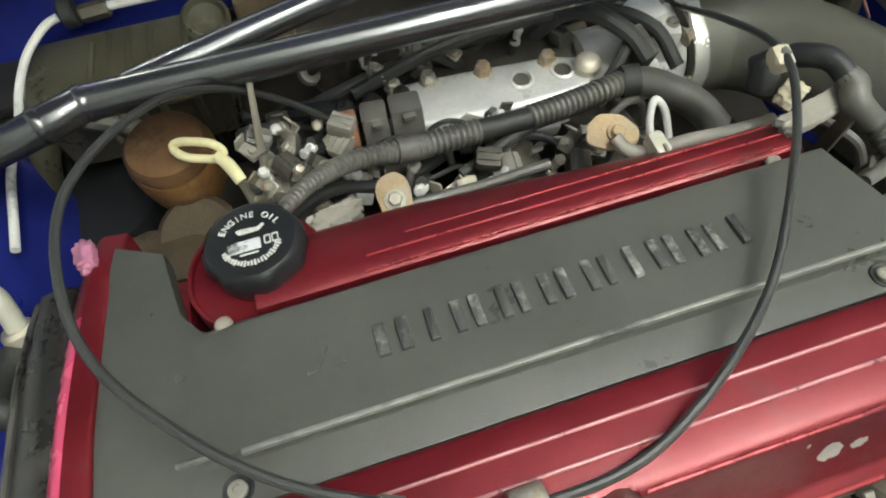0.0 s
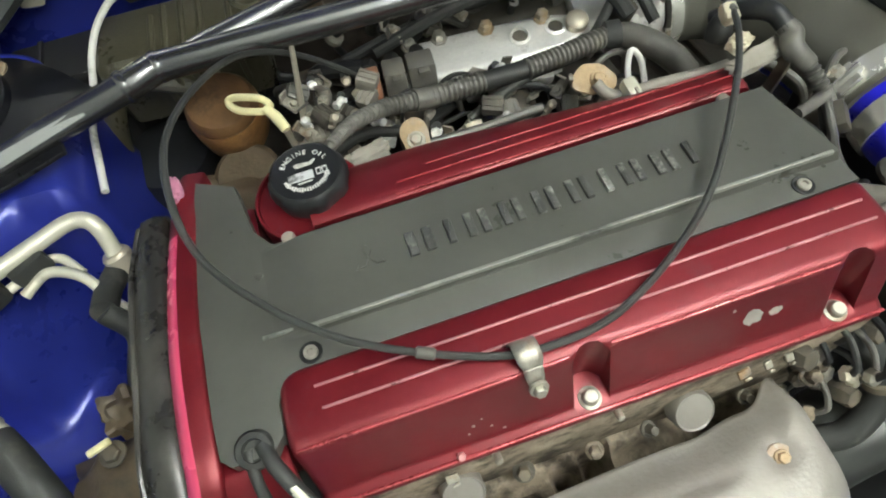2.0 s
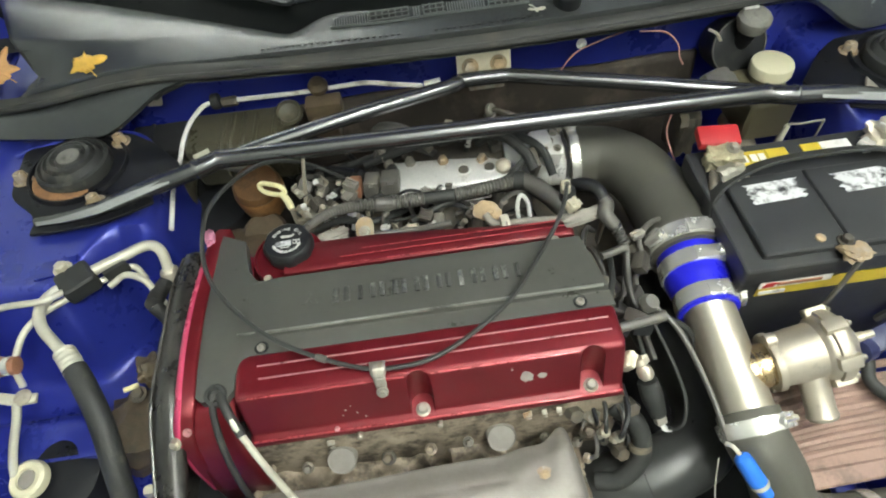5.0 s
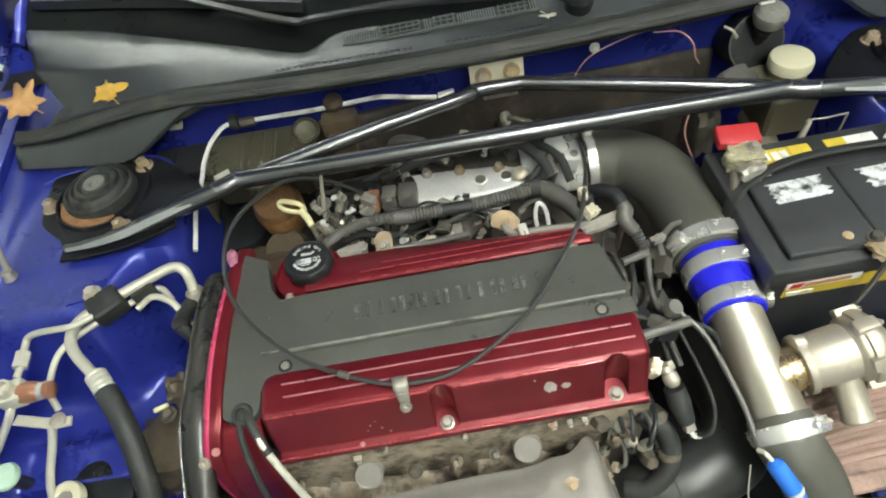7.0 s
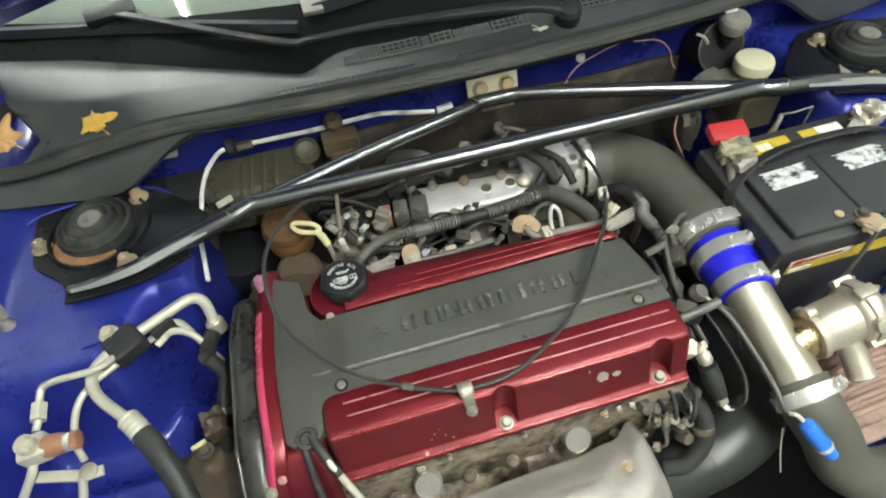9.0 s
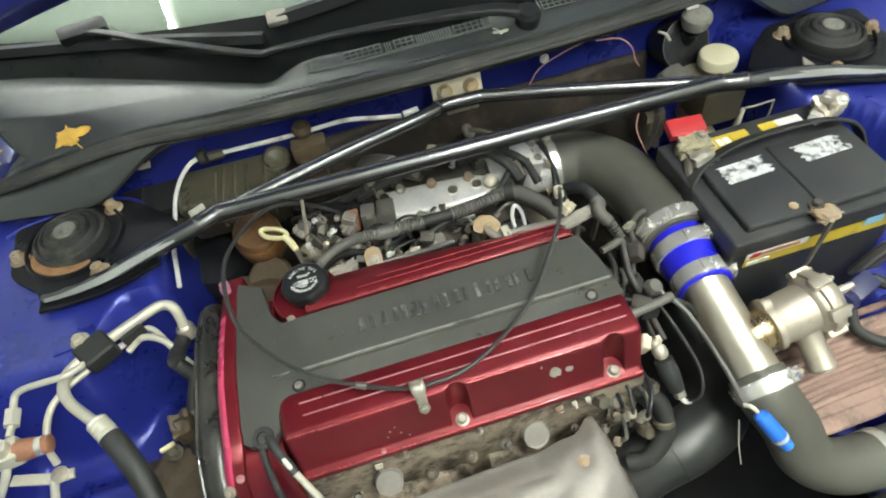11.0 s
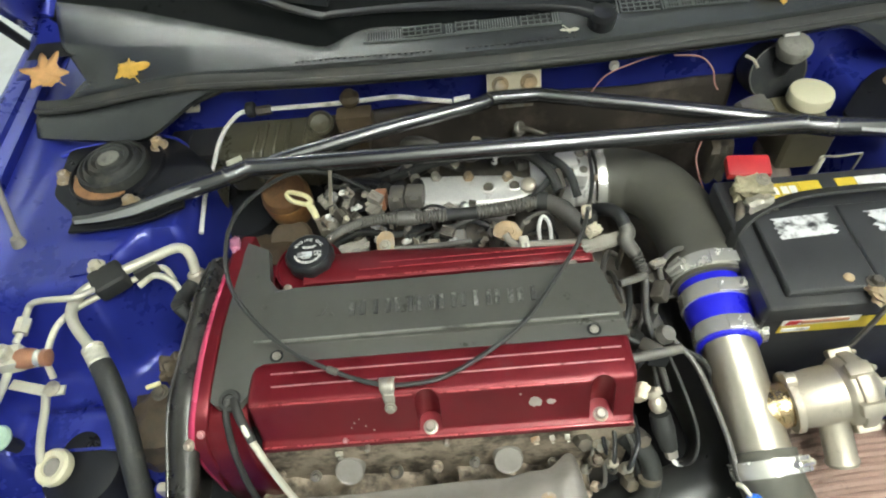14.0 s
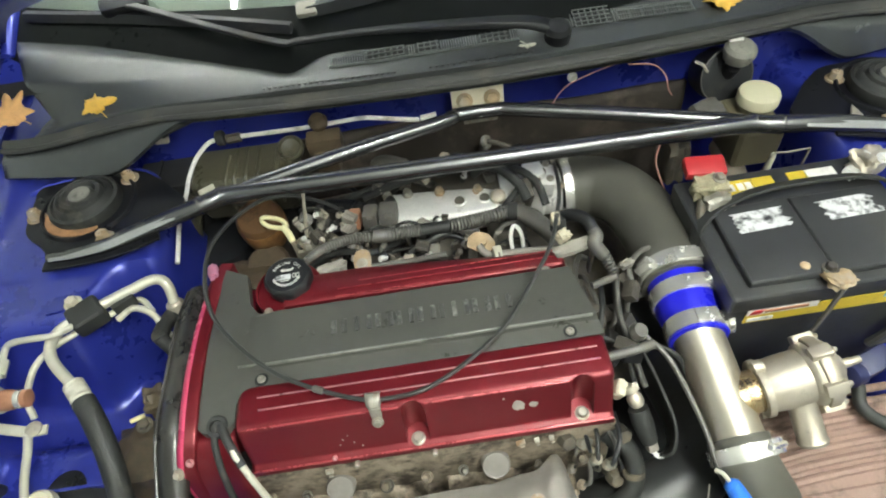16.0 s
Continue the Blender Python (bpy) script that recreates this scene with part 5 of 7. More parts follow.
part("rail_lobe", block((0.05, 0.03, 0.03), Matrix.Translation((0.005, 0.262, 0.712)) @ pose(0, 0, 0, 18, 0, 8), 0.007), BRIGHT, rail)
part("rail_web", block((0.09, 0.02, 0.025), Matrix.Translation((0.09, 0.254, 0.706)) @ pose(0, 0, 0, 25, 0, 3), 0.006), BRIGHT, rail)
for bx, by in ((-0.001, 0.300), (0.030, 0.302), (0.078, 0.303), (0.135, 0.303)):
    part("rail_bolt", lathe([(0.0085, 0), (0.0085, 0.003), (0.0062, 0.004), (0.0062, 0.010), (0.004, 0.0115)], (bx, by, 0.733), (0, -0.2, 1), 6), RUSTY if bx > 0.07 else ZINC, rail, "tarnished bolt head")
part("regulator", lathe([(0.011, 0), (0.011, 0.010), (0.008, 0.013), (0.004, 0.014)], (0.165, 0.285, 0.733), (0, -0.3, 1), 20), ALU, rail)
for bx, by in ((0.108, 0.284), (0.145, 0.288)):
    part("rail_port", lathe([(0.0105, 0.0), (0.0105, 0.004), (0.0085, 0.005), (0.0075, 0.001)], (bx, by, 0.732), (0, -0.2, 1), 18), BRIGHT, rail)
    # dark disc stands in for shade inside the bore
    part("port_shade", lathe([(0.0075, 0.0), (0.0074, 0.0012), (0.001, 0.0012)], (bx, by, 0.733), (0, -0.2, 1), 18), DARKMETAL, rail, "dark disc with the bore's shade in its colour")
askew = Matrix.Translation((-0.025, 0.006, 0.0)) @ Matrix.Translation((0.07, 0.295, 0)) @ Matrix.Rotation(radians(-8), 4, "Z") @ Matrix.Translation((-0.07, -0.295, 0))
for ob in rail.children_recursive:
    ob.data.transform(askew)
for cx, col, w in ((-0.073, COPPER, 0.017), (-0.050, BLACK, 0.021), (-0.024, BLACK, 0.026)):
    c = thing("injector_plug", (cx, 0.27, 0.74), "small reddish injector wiring plug" if col is COPPER else "black injector wiring plug", "plug", "injector plugs")
    part("plug_body", block((w, 0.024 if col is COPPER else 0.032, 0.024), Matrix.Translation((cx, 0.272, 0.742)) @ pose(0, 0, 0, -12, 0, -6), 0.003), col if col is COPPER else CONDUIT, c)
    part("plug_latch", block((w * 0.4, 0.010, 0.004), (cx, 0.258, 0.7535), 0.0012), col if col is COPPER else CONDUIT, c)
    part("plug_boot", tube([(cx, 0.288, 0.742), (cx + 0.004, 0.305, 0.735)], 0.008, 10), RUBBER, c)
rnd = random.Random(11)
for i in range(9):
    cx = -0.15 + i * 0.011
    c = thing("connector", (cx, 0.24, 0.72), "grimy grey sensor connector on the intake side", "connector", "sensor connectors")
    m = Matrix.Translation((cx + rnd.uniform(-0.004, 0.004), 0.235 + rnd.uniform(-0.02, 0.02), 0.722 + rnd.uniform(-0.012, 0.012))) @ pose(0, 0, 0, rnd.uniform(-30, 30), rnd.uniform(-25, 25), rnd.uniform(-40, 40))
    part("shell", block((0.014, 0.022, 0.013), m, 0.002), (ALU, DARKMETAL, CONDUIT, BRIGHT)[i % 4], c)
    part("collar", lathe([(0.006, 0), (0.006, 0.009), (0.004, 0.011)], m @ V((0, 0.0, 0.006)), (0, -0.3, 1), 12), (CONDUIT, ALU, DARKMETAL)[i % 3], c)
    part("tail", tube([m @ V((0, 0.01, 0)), m @ V((0.0, 0.03, -0.006)), m @ V((0.01, 0.05, -0.03))], 0.0028, 8), RUBBER, c)
small = [((-0.16, 0.20, 0.72), (-0.10, 0.215, 0.74), (-0.05, 0.21, 0.735), (0.0, 0.24, 0.72)), ((0.00, 0.20, 0.735), (0.06, 0.215, 0.75), (0.12, 0.23, 0.745), (0.17, 0.27, 0.76), (0.19, 0.30, 0.75)), ((-0.06, 0.315, 0.74), (0.02, 0.325, 0.755), (0.10, 0.32, 0.765), (0.16, 0.30, 0.77), (0.19, 0.27, 0.765), (0.20, 0.24, 0.745)), ((-0.12, 0.33, 0.72), (0.0, 0.345, 0.735), (0.12, 0.345, 0.74), (0.2, 0.34, 0.74)), ((0.108, 0.325, 0.745), (0.126, 0.312, 0.768), (0.146, 0.292, 0.776), (0.166, 0.266, 0.768), (0.174, 0.244, 0.756))]
for i, pts in enumerate(small):
    w = thing("wiring_lead", pts[0], "thin black wiring lead among the intake parts", "cable", "wiring leads")
    part("lead", tube(pts, (0.005, 0.005, 0.006, 0.006, 0.0075)[i], 10), RUBBER, w)

har = thing("wiring_harness", (0.0, 0.2, 0.77), "dusty corrugated wiring conduit behind the cover", "wiring harness")
HP = [(-0.122, 0.148, 0.812), (-0.102, 0.178, 0.796), (-0.072, 0.203, 0.777), (-0.03, 0.213, 0.763), (0.02, 0.217, 0.758), (0.06, 0.217, 0.757), (0.10, 0.222, 0.756), (0.128, 0.226, 0.756), (0.150, 0.232, 0.753)]
start = evenly(catmull(HP[:4], 12), 0.0047 / 4)
part("conduit", sweep(bmesh.new(), start, circle(1, 14), [(0.0042 + 0.0030 * min(1.0, i / len(start) * 1.2)) * (1 + 0.20 * (0, 1, 1, 0)[i % 4]) for i in range(len(start))]), CONDUIT, har)
part("conduit", ribbed(HP[3:5], 0.0082, 0.0047, 0.22), CONDUIT, har)
part("taped_length", tube(HP[4:6], 0.0086, 14), RUBBER, har, "length wrapped in black tape")
part("conduit", ribbed(HP[5:], 0.0080, 0.0047, 0.22), CONDUIT, har)
part("tape", tube([(-0.045, 0.211, 0.767), (-0.03, 0.213, 0.763), (-0.018, 0.2145, 0.761)], 0.0098, 14), CONDUIT, har)
part("end_sleeve", tube([(0.150, 0.232, 0.752), (0.163, 0.224, 0.753), (0.178, 0.208, 0.751), (0.192, 0.192, 0.744), (0.205, 0.180, 0.730)], [0.0098, 0.0118, 0.0124, 0.0124, 0.0115], 14), CONDUIT, har)
part("end_wrap", tube([(0.144, 0.232, 0.753), (0.157, 0.229, 0.7535)], 0.0128, 14), RUBBER, har, "band of black tape")
part("neck", tube([(-0.121, 0.149, 0.8115), (-0.134, 0.140, 0.806)], [0.005, 0.003], 12), CONDUIT, har)


def hook(at, turn, kind):
    """A rusty bolted tab that holds the harness."""
    th = thing("harness_bracket", at, "rusty bolted harness bracket at the cover's edge", "bracket", "harness brackets")
    m = Matrix.Translation(at) @ pose(0, 0, 0, 25, 0, turn)
    wide = [(-0.022, -0.006), (-0.008, -0.013), (0.012, -0.012), (0.016, -0.002), (0.006, 0.011), (-0.010, 0.014), (-0.020, 0.006)]
    if kind:
        part("tab", plate(rounded(wide, 0.004), 0, 0.003, 0.0008, None, m), RUSTY, th)
        part("stay", block((0.004, 0.006, 0.026), m @ Matrix.Translation((-0.022, 0.004, -0.008)), 0.001), DARKMETAL, th)
    else:
        part("tab", plate(rounded([(-0.010, -0.011), (0.010, -0.011), (0.012, 0.004), (0.0105, 0.013), (0.004, 0.018), (-0.006, 0.016), (-0.0115, 0.008)], 0.004), 0, 0.003, 0.0008, None, m), RUSTY, th)
    part("tab_bolt", bolt(m @ V((0, -0.002, 0.003)), m.to_3x3() @ V((0, 0, 1)), 0.0050, 0.004), RUSTY if kind else ZINC, th)
    return th


hook((-0.058, 0.158, 0.779), 0, 0)
hook((0.099, 0.160, 0.781), -8, 1)
lip1 = thing("grey_sleeve", (0.0, 0.15, 0.77), "grey hose lying along the rear of the cover", "hose")
part("sleeve", tube([(0.0920, 0.1500, 0.7880), (0.0970, 0.1420, 0.7830), (0.1060, 0.1370, 0.7810), (0.1200, 0.1350, 0.7820), (0.1390, 0.1320, 0.7850), (0.1610, 0.1300, 0.7850), (0.1810, 0.1280, 0.7860), (0.1940, 0.1260, 0.7890)], 0.0048, 12), GREYHOSE, lip1)
lip2 = thing("pale_gasket_edge", (-0.09, 0.155, 0.77), "pale scrap of sealant beside the filler", "gasket")
part("gasket_piece", crust((0.034, 0.014, 0.013), Matrix.Translation((-0.100, 0.158, 0.776)) @ pose(0, 0, 0, 15, 0, 18), 0.45, 8, 9), GREYHOSE, lip2)
part("gasket_strip", tube([(-0.05, 0.156, 0.772), (0.0, 0.158, 0.768), (0.05, 0.156, 0.773)], 0.0036, 10), CONDUIT, lip2)
loop = thing("cable_tie_loop", (0.146, 0.18, 0.75), "pale looped bracket standing behind the cover", "loop")
part("loop_wire", tube([(0.1385, 0.166, 0.744), (0.1375, 0.177, 0.763), (0.1430, 0.1845, 0.7745), (0.1515, 0.181, 0.764), (0.1535, 0.169, 0.744)], 0.0028, 10), WHITE, loop)
part("loop_foot", block((0.011, 0.017, 0.0125), Matrix.Translation((0.1130, 0.1320, 0.7890)) @ pose(0, 0, 0, 12, 0, 4), 0.003), CREAM, loop, "ivory clip gripping the grey pipe")
part("foot_slot", block((0.0022, 0.006, 0.009), Matrix.Translation((0.1140, 0.1255, 0.7910)) @ pose(0, 0, 0, 12, 0, 4), 0.0006), GREYHOSE, loop)

# yellow dipstick and the brown canister beside it
dip = thing("dipstick", (-0.165, 0.25, 0.74), "faded yellow oil dipstick with a ring handle", "dipstick")
ring = [(-0.183 + 0.0170 * math.copysign(abs(math.cos(a)) ** 0.8, math.cos(a)) + 0.003 * math.sin(a), 0.262 - 0.008 * math.cos(a) + 0.0042 * math.sin(a), 0.770 - 0.003 * math.cos(a) + 0.0035 * math.sin(a)) for a in span(0, 2 * math.pi, 24)]
part("ring", tube(ring, 0.0033, 10, 2), DIPYEL, dip)
part("shank", tube([(-0.171, 0.254, 0.768), (-0.164, 0.245, 0.763), (-0.159, 0.235, 0.755)], [0.0042, 0.0052, 0.0048], 12), DIPYEL, dip)
part("stem", tube([(-0.159, 0.235, 0.755), (-0.156, 0.23, 0.72), (-0.15, 0.225, 0.62)], 0.0035, 8), ALU, dip)
part("pull_rod", tube([(-0.130, 0.268, 0.812), (-0.136, 0.260, 0.78), (-0.143, 0.252, 0.742)], [0.0022, 0.0026, 0.0034], 10), ALU, dip, "thin bright rod")
can = thing("brown_canister", (-0.2, 0.27, 0.70), "round brown canister with an oily rusty face", "canister")
part("drum", lathe([(0.018, -0.056), (0.028, -0.050), (0.0335, -0.038), (0.0352, -0.020), (0.0355, -0.002), (0.0345, 0.0)], (-0.213, 0.296, 0.746), (0.02, -0.22, 1), 40), BROWN, can, "lower brown bowl")
part("upper_drum", lathe([(0.0335, 0.0), (0.0345, 0.002), (0.0335, 0.008), (0.0300, 0.012), (0.018, 0.0145), (0.002, 0.015)], (-0.213, 0.296, 0.746), (0.02, -0.22, 1), 40), DARKBROWN, can, "darker upper shell")
part("lower_casting", crust((0.115, 0.070, 0.055), Matrix.Translation((-0.226, 0.226, 0.678)) @ pose(0, 0, 0, -10, 0, -6), 0.16, 41, 9), MOUNT, can, "greasy grey casting below")
part("casting_rim", lathe([(0.030, 0.0), (0.033, 0.006), (0.028, 0.010)], (-0.212, 0.248, 0.696), (0, -0.3, 1), 28), MOUNT, can)
part("bright_clip", block((0.03, 0.008, 0.01), Matrix.Translation((-0.18, 0.315, 0.79)) @ pose(0, 0, 0, 0, 0, 10), 0.002), BRIGHT, can)
blk = thing("rear_canister", (-0.24, 0.40, 0.66), "ribbed dark plastic canister at the bulkhead", "canister")
part("shell", block((0.158, 0.080, 0.085), Matrix.Translation((-0.2385, 0.394, 0.739)) @ pose(0, 0, 0, 4, 0, -2), 0.016, None, 3), OLIVE, blk)
part("lid_seam", block((0.162, 0.084, 0.004), Matrix.Translation((-0.2385, 0.393, 0.752)) @ pose(0, 0, 0, 4, 0, -2), 0.0015), OLIVE, blk)
for rx, back in ((-0.262, 0.405), (-0.249, 0.415), (-0.232, 0.415), (-0.214, 0.410), (-0.186, 0.405)):
    part("strap_rib", tube([(rx, 0.350, 0.725), (rx, 0.349, 0.758), (rx + 0.001, 0.356, 0.776), (rx + 0.003, 0.372, 0.7805), (rx + 0.005, back, 0.784)], 0.0034, 8), OLIVE, blk)
part("port", lathe([(0.015, -0.012), (0.0195, -0.006), (0.0205, 0.002), (0.0175, 0.005), (0.0145, 0.001), (0.002, -0.002)], (-0.1605, 0.398, 0.787), (0.1, -0.5, 1), 24), OLIVE, blk, "round olive hose port")
part("tag", block((0.024, 0.010, 0.003), Matrix.Translation((-0.289, 0.348, 0.773)) @ pose(0, 0, 0, 20, -8, 18), 0.001), CREAM, blk, "pale tag on the canister")
part("side_duct", tube([(-0.318, 0.372, 0.745), (-0.334, 0.352, 0.715), (-0.344, 0.338, 0.680), (-0.350, 0.330, 0.62)], [0.013, 0.014, 0.015, 0.016], 14), OLIVE, blk, "olive duct running down the side")
sol = thing("solenoid_block", (-0.12, 0.41, 0.74), "tarnished brown solenoid block on the bulkhead", "solenoid")
part("body", block((0.054, 0.03, 0.028), (-0.108, 0.402, 0.786), 0.005), MOUNT, sol)
part("dome", lathe([(0.014, 0), (0.015, 0.008), (0.010, 0.016), (0.002, 0.018)], (-0.112, 0.420, 0.806), (0, -0.2, 1), 20), MOUNT, sol)
part("lower", block((0.036, 0.03, 0.05), (-0.110, 0.396, 0.755), 0.006), MOUNT, sol)
wt = thing("white_brake_line", (-0.1, 0.42, 0.78), "thin white coated brake line along the bulkhead", "pipe")
part("line", tube([(-0.3246, 0.2335, 0.749), (-0.327, 0.262, 0.752), (-0.330, 0.305, 0.757), (-0.328, 0.340, 0.760), (-0.3255, 0.360, 0.763), (-0.319, 0.382, 0.776), (-0.306, 0.403, 0.790), (-0.288, 0.420, 0.800), (-0.275, 0.425, 0.803)], 0.0034, 10, 4), WHITE, wt)
part("line", tube([(-0.237, 0.425, 0.8027), (-0.19, 0.424, 0.802), (-0.143, 0.423, 0.8015), (-0.09, 0.421, 0.804), (-0.050, 0.419, 0.8063), (-0.030, 0.417, 0.805), (0.0, 0.412, 0.801), (0.040, 0.404, 0.798)], 0.0036, 10, 6), WHITE, wt)
part("union", lathe([(0.0060, -0.012), (0.0075, -0.010), (0.0075, 0.010), (0.0060, 0.012)], (-0.246, 0.425, 0.801), (1, 0, 0.04), 6), DARKMETAL, wt)
part("grommet", lathe([(0.0105, -0.006), (0.012, -0.004), (0.012, 0.004), (0.0105, 0.006)], (-0.266, 0.427, 0.803), (1, 0, 0.04), 14), RUBBER, wt, "black rubber grommet")
part("union", lathe([(0.007, -0.012), (0.007, 0.012)], (0.055, 0.398, 0.803), (1, 0, 0.1), 6), BRIGHT, wt)
sen = thing("hose_sensor", (-0.34, 0.41, 0.83), "small pale sensor clipped under the cowl", "sensor")
part("body", block((0.022, 0.016, 0.016), Matrix.Translation((-0.347, 0.420, 0.826)) @ pose(0, 0, 0, 0, 20, 25), 0.004), GREYHOSE, sen)
part("lead", tube([(-0.34, 0.414, 0.832), (-0.325, 0.410, 0.842), (-0.295, 0.414, 0.850), (-0.27, 0.43, 0.852)], 0.004, 8), RUBBER, sen)

# throttle body, intake elbow and the pipe to the intercooler
thr = thing("throttle_body", (0.21, 0.30, 0.68), "bright cast aluminium throttle body", "throttle body")
part("bore", lathe([(0.036, -0.06), (0.036, -0.02), (0.040, -0.018), (0.040, 0.0), (0.036, 0.004), (0.036, 0.03), (0.034, 0.032)], (0.205, 0.306, 0.705), (1, -0.05, 0.02), 36), BRIGHT, thr)
part("boss", block((0.045, 0.04, 0.05), Matrix.Translation((0.200, 0.293, 0.735)) @ pose(0, 0, 0, 10, 5, -8), 0.008), BRIGHT, thr)
part("motor", block((0.028, 0.030, 0.036), Matrix.Translation((0.192, 0.292, 0.756)) @ pose(0, 0, 0, 12, -6, 10), 0.006), BRIGHT, thr)
part("cover_plate", block((0.020, 0.006, 0.026), Matrix.Translation((0.190, 0.275, 0.752)) @ pose(0, 0, 0, 12, -6, 10), 0.002), DARKMETAL, thr)
for by, bz in ((0.275, 0.752), (0.325, 0.752), (0.27, 0.70)):
    part("flange_bolt", bolt((0.226, by, bz - 0.01), (1, 0, 0.2), 0.006, 0.006), ZINC, thr)
for bx, by in ((0.185, 0.279), (0.214, 0.279), (0.213, 0.305), (0.190, 0.306)):
    part("cover_bolt", bolt((bx, by, 0.759 + 0.18 * (by - 0.293)), (0, -0.15, 1), 0.0038, 0.0035), ZINC, thr)
part("idle_port", lathe([(0.007, 0.0), (0.007, 0.004), (0.005, 0.004), (0.0045, 0.001), (0.001, 0.001)], (0.203, 0.290, 0.7595), (0, -0.18, 1), 16), DARKMETAL, thr, "dark idle air port")
part("name_rib", block((0.030, 0.003, 0.004), Matrix.Translation((0.200, 0.272, 0.748)) @ pose(0, 0, 0, 10, 5, -8), 0.001), BRIGHT, thr)
part("lever", block((0.008, 0.03, 0.04), Matrix.Translation((0.178, 0.268, 0.745)) @ pose(0, 0, 0, 20, 0, 12), 0.002), DARKMETAL, thr)
el = thing("intake_elbow", (0.31, 0.25, 0.68), "large matt black rubber intake elbow", "intake hose")
C0 = V((0.3325, 0.100, 0.738))
D = V((-0.055, -0.97, -0.03)).normalized()          # run of the pipe towards the front
EP = [(0.236, 0.304, 0.706), (0.262, 0.303, 0.707), (0.295, 0.292, 0.709), (0.321, 0.262, 0.713), (0.334, 0.215, 0.719), (0.336, 0.165, 0.727), (0.3335, 0.115, 0.736), tuple(C0), tuple(C0 + D * 0.021)]
part("elbow", tube(EP, 0.0455, 36, 8), ELBOW, el)
clamp_band("clamp", (0.243, 0.304, 0.706), (1, -0.03, 0.02), 0.0462, 0.013, el, 1.2)
clamp_band("clamp", C0 + D * 0.006, D, 0.0460, 0.020, el, 2.6)
cp = thing("silicone_coupler", C0, "bright blue silicone coupler with steel clamps", "hose coupler")
A = C0 + D * 0.012
B = C0 + D * 0.098
part("sleeve", tube([A, A + D * 0.026, A + D * 0.048, A + D * 0.066, B], [0.0388, 0.0386, 0.0375, 0.0345, 0.0338], 36, 6), HOSEBLUE, cp)
clamp_band("clamp", C0 + D * 0.041, D, 0.0392, 0.019, cp, 0.9)
clamp_band("clamp", C0 + D * 0.086, D, 0.0346, 0.019, cp, 0.2)
part("bead", lathe([(0.033, -0.002), (0.0350, 0.0), (0.033, 0.002)], B, D, 36), HOSEBLUE, cp)
PD = (V((0.338, -0.140, 0.690)) - B).normalized()
pipe = thing("intercooler_pipe", (0.33, -0.06, 0.69), "bare brushed steel intercooler pipe", "pipe")
E0 = B + PD * 0.120
part("pipe_run", tube([B - PD * 0.02, B + PD * 0.06, E0 + PD * 0.02], 0.0292, 40, 6), STEEL, pipe)
SP = B + PD * 0.074
part("valve_stub", tube([SP, SP + V((0.026, 0.002, 0.008)), SP + V((0.044, 0.004, 0.014))], [0.0250, 0.0246, 0.0232], 28, 6), GOLD, pipe, "heat tinted welded stub")
part("weld_bead", lathe([(0.0242, -0.003), (0.0262, 0), (0.0242, 0.003)], SP + V((0.0225, 0.002, 0.0060)), (1, 0.05, 0.2), 28), GOLD, pipe, "brown heat tinted weld")
lo = thing("lower_coupler", tuple(E0), "matt grey-black rubber coupler below the pipe", "hose coupler")
part("sleeve", tube([E0 - PD * 0.006, E0 + PD * 0.025, (0.360, -0.160, 0.652), (0.374, -0.188, 0.618), (0.408, -0.207, 0.600), (0.46, -0.212, 0.596), (0.56, -0.21, 0.59)], 0.0330, 32, 8), ELBOW, lo)
clamp_band("clamp", (0.462, -0.2122, 0.5958), (1, 0.0, -0.06), 0.0336, 0.014, lo, 2.2)
clamp_band("clamp", E0 + PD * 0.010, PD, 0.0352, 0.017, lo, 1.0)

bov = thing("blow_off_valve", (0.41, -0.04, 0.70), "cast aluminium blow-off valve on the intercooler pipe", "blow-off valve")
BX = V((0.97, 0.06, 0.20)).normalized()
BC = SP + V((0.038, 0.0036, 0.0125))
part("flange", lathe([(0.022, -0.003), (0.036, -0.003), (0.037, 0.0), (0.037, 0.005), (0.03, 0.007)], BC, BX, 36), ALU, bov)
part("body", lathe([(0.030, 0.004), (0.033, 0.012), (0.0345, 0.03), (0.0345, 0.055), (0.039, 0.058), (0.041, 0.062), (0.041, 0.068)], BC, BX, 40), ALU, bov)
part("lid", lathe([(0.0445, 0.066), (0.0455, 0.068), (0.0455, 0.078), (0.043, 0.082), (0.032, 0.092), (0.016, 0.097), (0.013, 0.102), (0.004, 0.104)], BC, BX, 40), ALU, bov, "domed lid")
fr = frame_of(BX)
for a in span(0, 2 * math.pi * 5 / 6, 5):
    s = fr @ V((math.cos(a + 0.4), math.sin(a + 0.4), 0))
    c = BC + BX * 0.072 + s * 0.044
    rot = Matrix((fr @ V((-math.sin(a + 0.4), math.cos(a + 0.4), 0)), BX, s)).transposed().to_4x4()
    lug = part("lid_lug", block((0.017, 0.026, 0.011), Matrix.Translation(c) @ rot, 0.003), ALU, bov)
    part("lid_bolt", bolt(BC + BX * 0.086 + s * 0.0415, BX, 0.0035, 0.004), ZINC, lug)
for a in (1.2, 4.2):
    s = fr @ V((math.cos(a), math.sin(a), 0))
    part("flange_lug", lathe([(0.009, -0.004), (0.009, 0.007), (0.006, 0.009)], BC + s * 0.037, BX, 14), ALU, bov)
OD = V((0.12, -0.78, -0.62)).normalized()
OB = BC + BX * 0.045
part("outlet", lathe([(0.019, 0.02), (0.0175, 0.04), (0.0175, 0.078), (0.019, 0.081), (0.0175, 0.085), (0.0145, 0.085), (0.0135, 0.06), (0.001, 0.05)], OB, OD, 28), ALU, bov, "short open outlet pipe")
